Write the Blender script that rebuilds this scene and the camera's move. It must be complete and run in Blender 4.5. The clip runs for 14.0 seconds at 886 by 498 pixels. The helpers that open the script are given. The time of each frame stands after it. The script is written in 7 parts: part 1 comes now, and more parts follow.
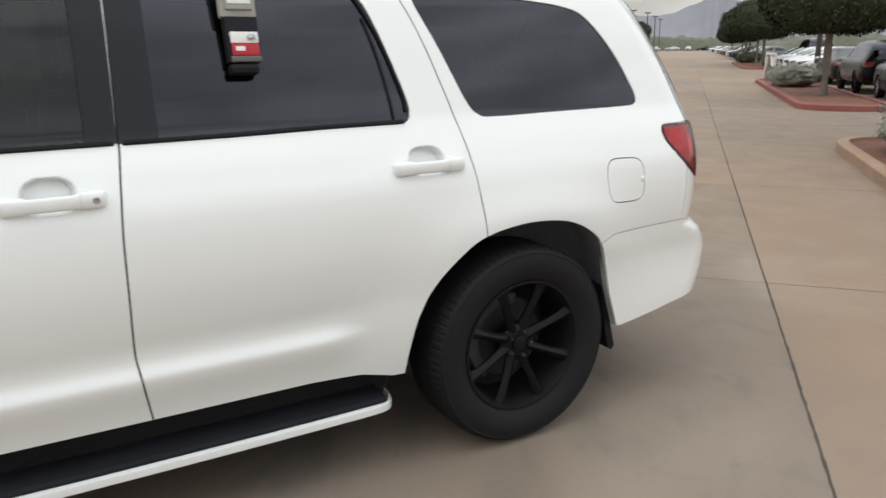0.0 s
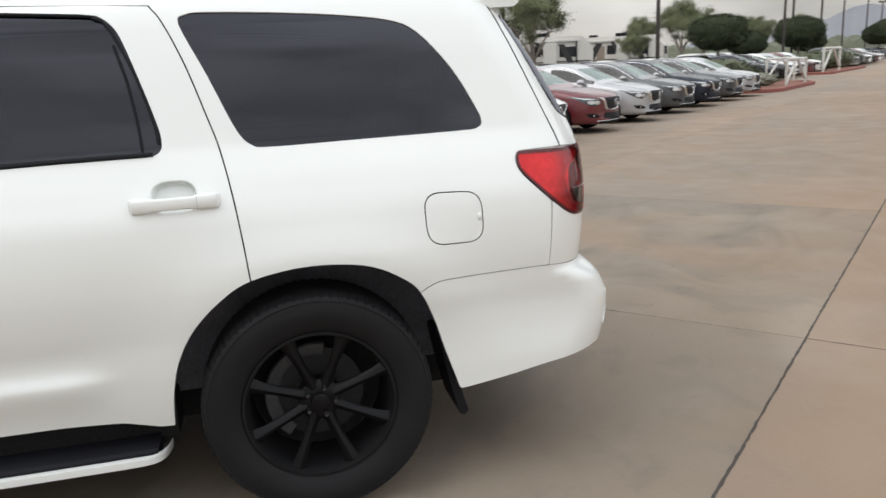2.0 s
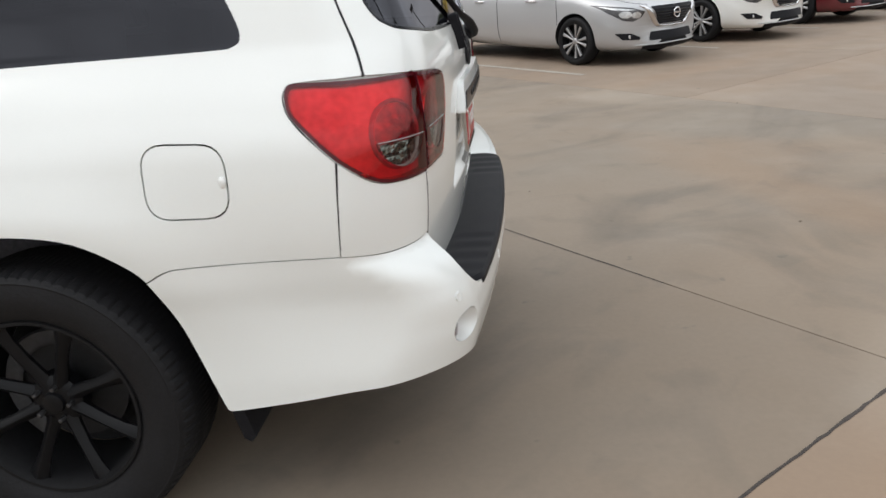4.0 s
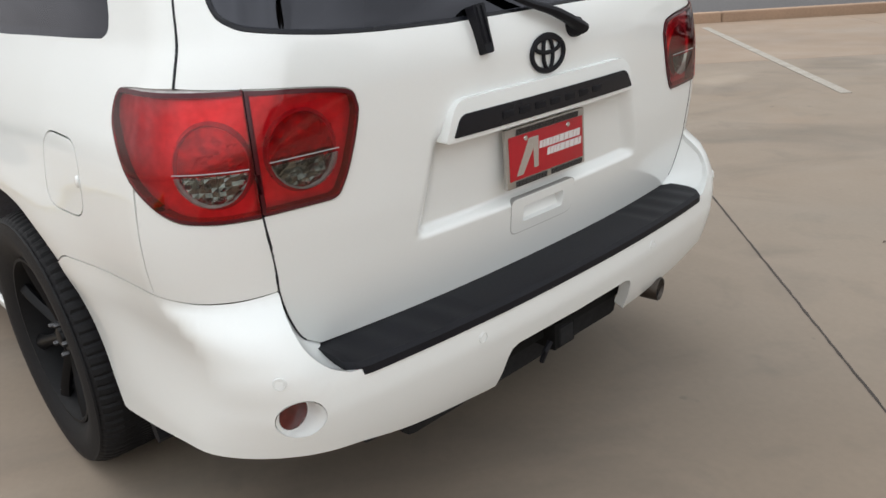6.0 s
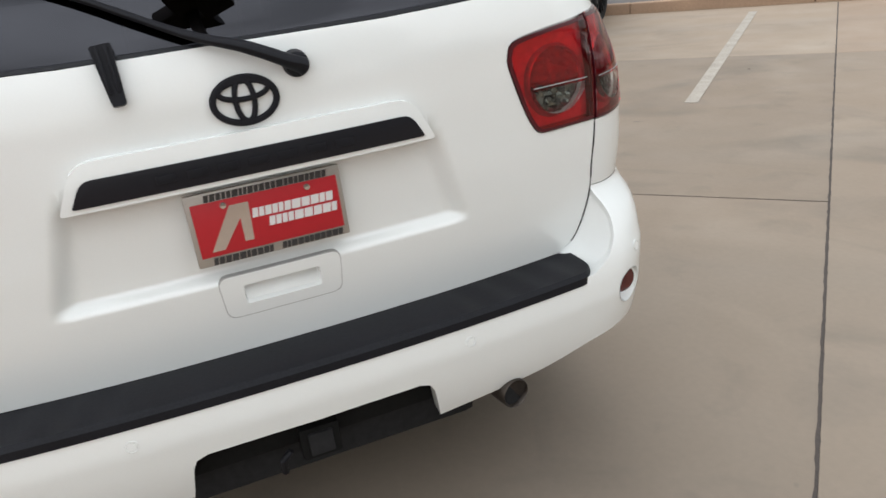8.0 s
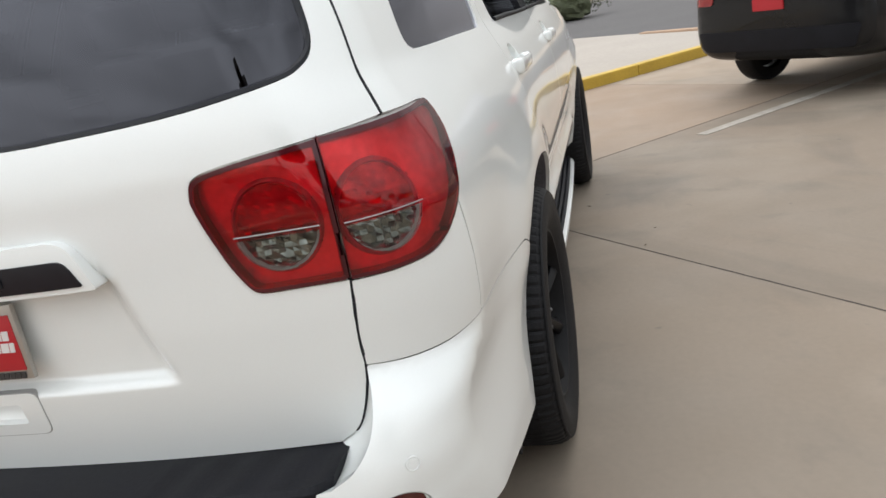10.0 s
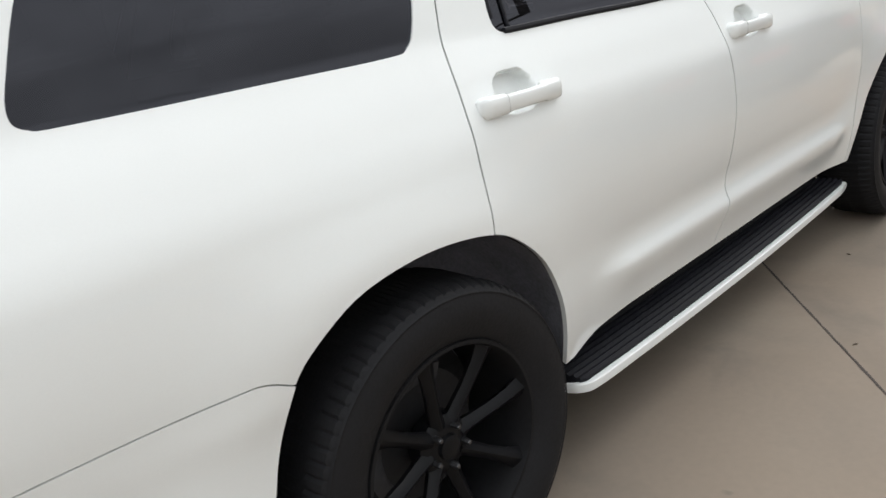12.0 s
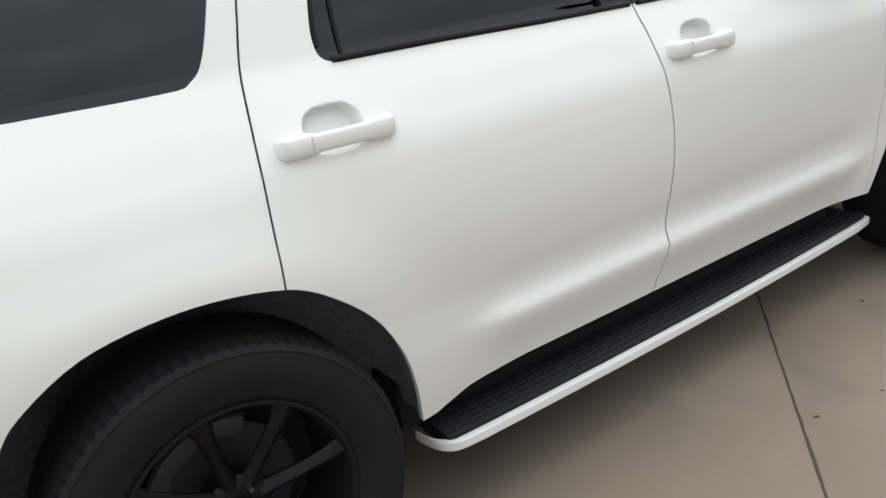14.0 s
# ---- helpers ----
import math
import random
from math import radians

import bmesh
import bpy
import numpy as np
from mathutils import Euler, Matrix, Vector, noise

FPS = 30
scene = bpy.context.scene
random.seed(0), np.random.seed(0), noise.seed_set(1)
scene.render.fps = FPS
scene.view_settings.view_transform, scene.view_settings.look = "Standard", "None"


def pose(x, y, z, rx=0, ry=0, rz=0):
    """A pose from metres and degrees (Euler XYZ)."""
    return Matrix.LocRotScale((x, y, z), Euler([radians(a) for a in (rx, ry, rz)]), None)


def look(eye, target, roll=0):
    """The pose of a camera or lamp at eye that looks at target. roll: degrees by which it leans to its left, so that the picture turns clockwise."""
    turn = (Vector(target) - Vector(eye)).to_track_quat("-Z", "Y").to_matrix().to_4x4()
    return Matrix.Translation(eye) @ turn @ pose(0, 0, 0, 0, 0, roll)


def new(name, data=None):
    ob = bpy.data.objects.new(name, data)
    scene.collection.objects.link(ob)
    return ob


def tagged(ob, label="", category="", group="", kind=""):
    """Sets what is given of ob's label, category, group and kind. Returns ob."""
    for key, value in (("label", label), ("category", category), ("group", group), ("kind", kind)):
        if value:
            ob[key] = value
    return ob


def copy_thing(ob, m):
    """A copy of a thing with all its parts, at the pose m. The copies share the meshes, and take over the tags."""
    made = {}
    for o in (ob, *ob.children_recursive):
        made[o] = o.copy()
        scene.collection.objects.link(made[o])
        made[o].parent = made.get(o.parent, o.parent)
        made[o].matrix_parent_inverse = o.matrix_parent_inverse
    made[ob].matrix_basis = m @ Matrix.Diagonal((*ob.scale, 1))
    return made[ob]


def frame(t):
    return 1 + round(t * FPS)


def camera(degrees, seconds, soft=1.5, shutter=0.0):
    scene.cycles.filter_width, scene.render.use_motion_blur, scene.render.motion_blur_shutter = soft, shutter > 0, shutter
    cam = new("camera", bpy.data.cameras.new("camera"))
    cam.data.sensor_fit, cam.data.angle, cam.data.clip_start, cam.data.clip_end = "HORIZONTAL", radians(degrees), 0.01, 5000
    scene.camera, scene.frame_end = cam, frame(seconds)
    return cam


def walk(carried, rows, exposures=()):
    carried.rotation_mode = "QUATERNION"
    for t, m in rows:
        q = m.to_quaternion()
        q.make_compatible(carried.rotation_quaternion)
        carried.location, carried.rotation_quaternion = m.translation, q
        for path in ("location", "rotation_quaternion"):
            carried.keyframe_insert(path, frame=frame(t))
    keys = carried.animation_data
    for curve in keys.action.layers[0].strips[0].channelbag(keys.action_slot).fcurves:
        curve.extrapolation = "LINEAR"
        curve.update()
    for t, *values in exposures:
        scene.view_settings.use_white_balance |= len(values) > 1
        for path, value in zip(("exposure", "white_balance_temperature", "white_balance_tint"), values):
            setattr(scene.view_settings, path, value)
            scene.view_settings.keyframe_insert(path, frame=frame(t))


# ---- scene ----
# camera and its walk -------------------------------------------------------
cam = camera(60.4, 14.0, soft=1.5, shutter=0.12)
ROWS = [
    (0, -1.686, -3.267, 1.543, 75.14, 0.25, -30.32),
    (0.2, -1.524, -3.334, 1.534, 75.68, -1.02, -32.58),
    (0.5, -1.308, -3.429, 1.532, 76.01, 0.16, -31.65),
    (0.7, -1.144, -3.488, 1.532, 74.81, -0.50, -29.59),
    (1, -0.919, -3.569, 1.545, 76.10, 2.44, -26.32),
    (1.2, -0.753, -3.563, 1.539, 76.32, 1.50, -25.54),
    (1.5, -0.508, -3.561, 1.535, 76.37, 1.43, -25.45),
    (1.7, -0.346, -3.534, 1.527, 78.45, 1.18, -21.54),
    (2, -0.111, -3.496, 1.521, 76.61, 2.68, -13.55),
    (2.2, 0.040, -3.433, 1.515, 76.56, 2.63, -7.96),
    (2.5, 0.266, -3.310, 1.504, 76.84, 3.39, -2.78),
    (2.7, 0.394, -3.200, 1.505, 75.90, 2.64, -2.40),
    (3, 0.605, -3.107, 1.510, 76.31, 4.19, -2.15),
    (3.2, 0.764, -3.044, 1.506, 75.50, 3.42, -0.03),
    (3.5, 1.021, -2.946, 1.501, 73.02, 3.84, 3.94),
    (3.7, 1.102, -2.815, 1.481, 72.36, 4.04, 5.59),
    (4, 1.326, -2.663, 1.459, 69.44, 4.04, 5.76),
    (4.2, 1.434, -2.571, 1.467, 68.83, 4.66, 8.34),
    (6.3, 2.415, -1.290, 1.452, 67.94, 4.77, 49.08),
    (6.5, 2.439, -1.146, 1.424, 67.53, 5.64, 50.09),
    (6.7, 2.448, -0.995, 1.428, 64.60, 4.73, 51.14),
    (7, 2.477, -0.824, 1.461, 67.32, 5.32, 55.76),
    (7.2, 2.518, -0.692, 1.460, 68.27, 5.53, 59.05),
    (7.5, 2.581, -0.467, 1.454, 67.06, 4.93, 66.36),
    (7.7, 2.618, -0.358, 1.449, 68.71, 6.30, 68.36),
    (8, 2.618, -0.167, 1.433, 67.20, 6.63, 67.83),
    (8.2, 2.591, -0.014, 1.435, 65.69, 7.18, 68.72),
    (8.5, 2.587, 0.184, 1.438, 66.70, 7.96, 69.41),
    (8.7, 2.580, 0.341, 1.418, 67.61, 8.40, 72.35),
    (10.8, 1.717, 1.739, 1.393, 69.75, 9.48, 115.31),
    (11, 1.578, 1.825, 1.425, 67.64, 8.43, 116.09),
    (11.2, 1.458, 1.883, 1.439, 70.03, 9.78, 117.59),
    (11.5, 1.281, 2.010, 1.416, 69.92, 8.59, 122.79),
    (11.7, 1.132, 2.076, 1.416, 70.38, 7.63, 128.29),
    (12, 0.972, 2.169, 1.429, 70.55, 8.65, 135.67),
    (12.2, 0.854, 2.188, 1.429, 70.97, 6.94, 134.83),
    (12.5, 0.708, 2.232, 1.451, 72.53, 5.27, 132.35),
    (12.7, 0.652, 2.232, 1.458, 74.86, 4.67, 134.01),
    (13, 0.608, 2.304, 1.473, 73.38, 4.74, 139.83),
    (13.2, 0.590, 2.339, 1.463, 71.54, 5.81, 139.90),
    (13.5, 0.551, 2.432, 1.463, 70.90, 6.58, 141.83),
    (13.7, 0.465, 2.412, 1.443, 69.82, 7.39, 142.50),
    (14, 0.282, 2.444, 1.432, 70.10, 8.36, 145.73),
]
walk(cam, [(t, pose(x, y, z, rx, ry, rz)) for t, x, y, z, rx, ry, rz in ROWS],
     exposures=[(0, 0.28), (1.4, 0.34), (2.5, 0.28), (4.2, 0.34), (6.3, 0.46), (7.0, 0.56), (8.0, 0.58), (8.7, 0.66), (10.8, 0.62), (11.5, 0.66), (12.4, 0.65), (13.0, 0.53), (13.3, 0.53), (14, 0.66)])

# world and sun: a bright, hazy, overcast day ---------------------------------
SUN_EL, SUN_AZ = 52.0, 264.0
world = bpy.data.worlds.new("overcast_sky")
scene.world = world
world.use_nodes = True
wn, wl = world.node_tree.nodes, world.node_tree.links
wn.clear()
sky = wn.new("ShaderNodeTexSky")
sky.sky_type, sky.sun_disc = "NISHITA", False
sky.sun_elevation, sky.sun_rotation = radians(SUN_EL), radians(SUN_AZ)
sky.air_density, sky.dust_density, sky.ozone_density = 1.0, 4.0, 1.0
grey = wn.new("ShaderNodeHueSaturation")
grey.inputs["Saturation"].default_value = 0.40
clouds_at = wn.new("ShaderNodeTexCoord")
stretch = wn.new("ShaderNodeMapping")
stretch.inputs["Scale"].default_value = (1.2, 1.2, 4.0)
clouds = wn.new("ShaderNodeTexNoise")
clouds.inputs["Scale"].default_value, clouds.inputs["Detail"].default_value = 2.3, 6.0
ramp = wn.new("ShaderNodeMapRange")
ramp.inputs["From Min"].default_value, ramp.inputs["From Max"].default_value = 0.35, 0.68
ramp.inputs["To Min"].default_value, ramp.inputs["To Max"].default_value = 0.72, 1.24
# cream haze low down, blue grey and brighter cloud overhead
height = wn.new("ShaderNodeSeparateXYZ")
climb = wn.new("ShaderNodeValToRGB")
climb.color_ramp.elements[0].position, climb.color_ramp.elements[0].color = 0.0, (0.52, 0.50, 0.475, 1)
climb.color_ramp.elements[1].position, climb.color_ramp.elements[1].color = 1.0, (1.28, 1.345, 1.42, 1)
mid_ = climb.color_ramp.elements.new(0.22)
mid_.color = (0.80, 0.81, 0.818, 1)
haze = wn.new("ShaderNodeMix")
haze.data_type, haze.blend_type = "RGBA", "MIX"
haze.inputs[0].default_value = 0.70
haze.inputs[7].default_value = (9.1, 9.05, 8.85, 1)
grade = wn.new("ShaderNodeMix")
grade.data_type, grade.blend_type = "RGBA", "MULTIPLY"
grade.inputs[0].default_value = 1.0
tint = wn.new("ShaderNodeMix")
tint.data_type, tint.blend_type = "RGBA", "MULTIPLY"
tint.inputs[0].default_value = 1.0
bg = wn.new("ShaderNodeBackground")
bg.inputs["Strength"].default_value = 0.105
wout = wn.new("ShaderNodeOutputWorld")
wl.new(sky.outputs[0], grey.inputs["Color"])
wl.new(grey.outputs[0], haze.inputs[6])
wl.new(clouds_at.outputs["Generated"], stretch.inputs["Vector"])
wl.new(stretch.outputs[0], clouds.inputs["Vector"])
wl.new(clouds.outputs[0], ramp.inputs["Value"])
wl.new(clouds_at.outputs["Generated"], height.inputs[0])
wl.new(height.outputs[2], climb.inputs[0])
wl.new(haze.outputs[2], grade.inputs[6])
wl.new(climb.outputs[0], grade.inputs[7])
wl.new(grade.outputs[2], tint.inputs[6])
wl.new(ramp.outputs[0], tint.inputs[7])
# sky raised behind the vehicle, out of view, to light its tail
toward = wn.new("ShaderNodeVectorMath")
toward.operation = "DOT_PRODUCT"
toward.inputs[1].default_value = (.95, -.31, 0)
glow = wn.new("ShaderNodeMapRange")
glow.inputs["From Min"].default_value, glow.inputs["From Max"].default_value = -1.0, 1.0
glow.inputs["To Min"].default_value, glow.inputs["To Max"].default_value = 0.60, 1.68
sided = wn.new("ShaderNodeMix")
sided.data_type, sided.blend_type = "RGBA", "MULTIPLY"
sided.inputs[0].default_value = 1.0
wl.new(clouds_at.outputs["Generated"], toward.inputs[0])
wl.new(toward.outputs["Value"], glow.inputs["Value"])
wl.new(tint.outputs[2], sided.inputs[6])
wl.new(glow.outputs[0], sided.inputs[7])
wl.new(sided.outputs[2], bg.inputs["Color"])
wl.new(bg.outputs[0], wout.inputs["Surface"])
sun = new("sun", bpy.data.lights.new("sun", "SUN"))
sun.data.energy, sun.data.angle, sun.data.color = 0.85, radians(60), (1.0, 0.97, 0.93)
az, el = radians(SUN_AZ), radians(SUN_EL)
sun.matrix_world = look((0, 0, 30), (-30 * math.sin(az) * math.cos(el), -30 * math.cos(az) * math.cos(el), 30 - 30 * math.sin(el)))

# materials --------------------------------------------------------------------
def mat(name, col, rough=0.5, metal=0.0, var=0.06, big=1.5, fine=60.0, bump=0.0, coat=0.0, rvar=0.06, spec=0.5, rand=0.0):
    """A procedural surface: base colour varied at two scales, uneven gloss, fine relief."""
    m = bpy.data.materials.new(name)
    m.use_nodes = True
    nt = m.node_tree
    p = nt.nodes["Principled BSDF"]
    at = nt.nodes.new("ShaderNodeTexCoord")
    n1, n2 = nt.nodes.new("ShaderNodeTexNoise"), nt.nodes.new("ShaderNodeTexNoise")
    n1.inputs["Scale"].default_value, n1.inputs["Detail"].default_value = big, 4.0
    n2.inputs["Scale"].default_value, n2.inputs["Detail"].default_value = fine, 3.0
    nt.links.new(at.outputs["Object"], n1.inputs["Vector"])
    nt.links.new(at.outputs["Object"], n2.inputs["Vector"])
    add = nt.nodes.new("ShaderNodeMath")
    add.operation = "ADD"
    nt.links.new(n1.outputs[0], add.inputs[0])
    nt.links.new(n2.outputs[0], add.inputs[1])
    rng = nt.nodes.new("ShaderNodeMapRange")
    rng.inputs["From Min"].default_value, rng.inputs["From Max"].default_value = 0.6, 1.4
    rng.inputs["To Min"].default_value, rng.inputs["To Max"].default_value = 1 - var, 1 + var
    nt.links.new(add.outputs[0], rng.inputs["Value"])
    last = rng.outputs[0]
    if rand:
        info = nt.nodes.new("ShaderNodeObjectInfo")
        rr = nt.nodes.new("ShaderNodeMapRange")
        rr.inputs["To Min"].default_value, rr.inputs["To Max"].default_value = 1 - rand, 1 + rand
        nt.links.new(info.outputs["Random"], rr.inputs["Value"])
        mul = nt.nodes.new("ShaderNodeMath")
        mul.operation = "MULTIPLY"
        nt.links.new(last, mul.inputs[0])
        nt.links.new(rr.outputs[0], mul.inputs[1])
        last = mul.outputs[0]
    mix = nt.nodes.new("ShaderNodeMix")
    mix.data_type, mix.blend_type = "RGBA", "MULTIPLY"
    mix.inputs[0].default_value = 1.0
    mix.inputs[6].default_value = (*col, 1)
    nt.links.new(last, mix.inputs[7])
    nt.links.new(mix.outputs[2], p.inputs["Base Color"])
    rg = nt.nodes.new("ShaderNodeMapRange")
    rg.inputs["To Min"].default_value, rg.inputs["To Max"].default_value = max(rough - rvar, 0.01), min(rough + rvar, 1)
    nt.links.new(n1.outputs[0], rg.inputs["Value"])
    nt.links.new(rg.outputs[0], p.inputs["Roughness"])
    p.inputs["Metallic"].default_value = metal
    p.inputs["Specular IOR Level"].default_value = spec
    p.inputs["Coat Weight"].default_value = coat
    p.inputs["Coat Roughness"].default_value = 0.04
    if bump:
        b = nt.nodes.new("ShaderNodeBump")
        b.inputs["Strength"].default_value, b.inputs["Distance"].default_value = bump, 0.01
        nt.links.new(n2.outputs[0], b.inputs["Height"])
        nt.links.new(b.outputs[0], p.inputs["Normal"])
    return m


def glass_mat(name, tint_col, ior=1.5, rough=0.0, sheen=(1, 1, 1)):
    """Thin tinted glass: what passes is tinted, the mirror part follows the angle."""
    m = bpy.data.materials.new(name)
    m.use_nodes = True
    nt = m.node_tree
    nt.nodes.remove(nt.nodes["Principled BSDF"])
    out = nt.nodes["Material Output"]
    tr, gl, fr, mx = (nt.nodes.new("ShaderNode" + k) for k in ("BsdfTransparent", "BsdfGlossy", "Fresnel", "MixShader"))
    tr.inputs["Color"].default_value = (*tint_col, 1)
    gl.inputs["Roughness"].default_value = rough
    gl.inputs["Color"].default_value = (*sheen, 1)
    fr.inputs["IOR"].default_value = ior
    nt.links.new(fr.outputs[0], mx.inputs[0])
    nt.links.new(tr.outputs[0], mx.inputs[1])
    nt.links.new(gl.outputs[0], mx.inputs[2])
    nt.links.new(mx.outputs[0], out.inputs["Surface"])
    return m


WHITE = mat("white_pearl_paint", (0.792, 0.812, 0.800), 0.32, var=0.015, big=3, fine=300, coat=1.0, rvar=0.04)
TINT = glass_mat("dark_tinted_glass", (0.030, 0.031, 0.038), 1.60, sheen=(0.88, 0.89, 1.0))
CLEAR = glass_mat("clear_glass", (0.72, 0.76, 0.75), 1.5)
BLACK = mat("satin_black_plastic", (0.0100, 0.0103, 0.0135), 0.55, var=0.35, big=6, fine=200, bump=0.05, spec=0.18)
GLOSS = mat("gloss_black_trim", (0.010, 0.0108, 0.0145), 0.26, var=0.1, spec=0.28)
RUBBER = mat("tyre_rubber", (0.0102, 0.0102, 0.0116), 0.64, var=0.3, big=8, fine=120, bump=0.15, spec=0.22)
RIM = mat("satin_black_alloy", (0.0060, 0.0060, 0.0070), 0.34, 0.0, var=0.2, big=10, spec=0.16)
STEEL = mat("bare_steel", (0.35, 0.35, 0.36), 0.4, 0.9, var=0.2)
CHROME = mat("chrome", (0.7, 0.7, 0.72), 0.12, 1.0, var=0.05)
DARK = mat("underbody_black", (0.020, 0.020, 0.021), 0.9, var=0.3, spec=0.1)
# barrel colour set lighter than the spokes to lift its shaded hollow
BARREL = mat("dusty_black_rim_barrel", (0.010, 0.010, 0.011), 0.6, var=0.3, big=8, spec=0.15)
LINER = mat("dark_grey_felt_liner", (0.19, 0.19, 0.215), 0.95, var=0.3, big=8, fine=90, bump=0.2, spec=0.1)
NUT = mat("dull_steel_nut", (0.11, 0.11, 0.115), 0.35, 0.9, var=0.3)
DISC = mat("dark_brake_steel", (0.022, 0.022, 0.024), 0.6, 0.3, var=0.3)
CABIN = mat("dark_grey_cabin_trim", (0.035, 0.034, 0.033), 0.8, var=0.15)
LAMP_RED = glass_mat("red_lamp_lens", (0.95, 0.028, 0.056), 1.5)
LAMP_DEEP = mat("deep_red_lamp_rim", (0.065, 0.005, 0.010), 0.16, var=0.1, coat=0.3, spec=0.35)
LAMP_SHELL = mat("silvered_lamp_shell", (0.68, 0.66, 0.65), 0.24, 0.6, var=0.25, big=9, fine=60)
LAMP_FACET = mat("mirror_lamp_facets", (0.36, 0.36, 0.35), 0.24, 0.8, var=0.5, big=40)
LAMP_PRISM = mat("dim_ribbed_reflector", (0.20, 0.21, 0.21), 0.14, 1.0, var=0.5, big=60)
LAMP_CLEAR = glass_mat("clear_lamp_window", (0.80, 0.82, 0.78), 1.5)
PLATE_RED = mat("red_plate_insert", (0.41, 0.010, 0.018), 0.4, var=0.06)


def concrete(name, col, warm, dark, worn=1.0):
    """Poured concrete: broad tone patches, dark smudges, faint sweeps and fine grit, placed by the world."""
    m = bpy.data.materials.new(name)
    m.use_nodes = True
    nt = m.node_tree
    p = nt.nodes["Principled BSDF"]
    geo = nt.nodes.new("ShaderNodeNewGeometry")

    def noise_at(scale, detail, stretch=None, distort=0.0):
        n = nt.nodes.new("ShaderNodeTexNoise")
        n.inputs["Scale"].default_value, n.inputs["Detail"].default_value, n.inputs["Distortion"].default_value = scale, detail, distort
        if stretch:
            mp = nt.nodes.new("ShaderNodeMapping")
            mp.vector_type = "TEXTURE"
            mp.inputs["Rotation"].default_value, mp.inputs["Scale"].default_value = (0, 0, radians(42.3)), [1 / k for k in stretch]
            nt.links.new(geo.outputs["Position"], mp.inputs["Vector"])
            nt.links.new(mp.outputs[0], n.inputs["Vector"])
        else:
            nt.links.new(geo.outputs["Position"], n.inputs["Vector"])
        return n.outputs[0]

    def spread(v, a, b, lo, hi):
        r = nt.nodes.new("ShaderNodeMapRange")
        r.inputs["From Min"].default_value, r.inputs["From Max"].default_value = a, b
        r.inputs["To Min"].default_value, r.inputs["To Max"].default_value = lo, hi
        nt.links.new(v, r.inputs["Value"])
        return r.outputs[0]

    def blend(fac, a, b, mode="MIX"):
        x = nt.nodes.new("ShaderNodeMix")
        x.data_type, x.blend_type = "RGBA", mode
        for k, v in ((0, fac), (6, a), (7, b)):
            if isinstance(v, (int, float, tuple)):
                x.inputs[k].default_value = v if not isinstance(v, tuple) else (*v, 1)
            else:
                nt.links.new(v, x.inputs[k])
        return x.outputs[2]

    base = blend(spread(noise_at(.30, 4, (.22, 1.0, 1), .6), .36, .64, 0, 1), col, warm)
    base = blend(spread(noise_at(.9, 5, (.7, 1.2, 1), 1.4), .50, .74, 0, .52 * worn), base, dark)
    base = blend(spread(noise_at(.75, 6, (.16, 1.5, 1), .8), .56, .72, 0, .11), base, dark)
    base = blend(spread(noise_at(.55, 4, None, .8), .53, .70, 0, .40 * min(worn, .8)), base, (.40, .340, .275))
    base = blend(spread(noise_at(.38, 5, (1.1, .6, 1), 1.0), .54, .72, 0, .30), base, (.315, .205, .128))
    base = blend(spread(noise_at(3.4, 6, None, .6), .58, .78, 0, .30 * worn), base, dark)
    base = blend(spread(noise_at(6.5, 2), .735, .775, 0, .55), base, dark)
    info = nt.nodes.new("ShaderNodeObjectInfo")
    base = blend(1.0, base, spread(info.outputs["Random"], 0, 1, .90, 1.07), "MULTIPLY")
    base = blend(1.0, base, spread(noise_at(38, 4), .3, .7, .975, 1.025), "MULTIPLY")
    nt.links.new(base, p.inputs["Base Color"])
    nt.links.new(spread(noise_at(2.0, 4), .3, .7, .62, .85), p.inputs["Roughness"])
    p.inputs["Specular IOR Level"].default_value = .35
    b = nt.nodes.new("ShaderNodeBump")
    b.inputs["Strength"].default_value, b.inputs["Distance"].default_value = .06, .004
    nt.links.new(noise_at(90, 3), b.inputs["Height"])
    nt.links.new(b.outputs[0], p.inputs["Normal"])
    return m

# tools ------------------------------------------------------------------------
def mesh_from(name, verts, faces, normals=None, smooth=True):
    me = bpy.data.meshes.new(name)
    me.from_pydata([tuple(map(float, v)) for v in verts], [], [tuple(map(int, f)) for f in faces])
    if smooth:
        me.polygons.foreach_set("use_smooth", [True] * len(me.polygons))
    if normals is not None:
        me.normals_split_custom_set_from_vertices([tuple(map(float, n)) for n in normals])
    return me


def place(name, me, material, parent=None, label="", m=None):
    ob = new(name, me)
    if material and not me.materials:
        me.materials.append(material)
    if parent:
        ob.parent = parent
    if m is not None:
        ob.matrix_basis = m
    return tagged(ob, label)


def part(name, bm, material, parent=None, label="", smooth=True, sharp=40):
    """Links a bmesh as one mesh object."""
    me = bpy.data.meshes.new(name)
    bmesh.ops.recalc_face_normals(bm, faces=bm.faces)
    for f in bm.faces:
        f.smooth = smooth
    if smooth:
        for e in bm.edges:
            if len(e.link_faces) == 2 and e.calc_face_angle(0) > radians(sharp):
                e.smooth = False
    bm.to_mesh(me)
    bm.free()
    return place(name, me, material, parent, label)


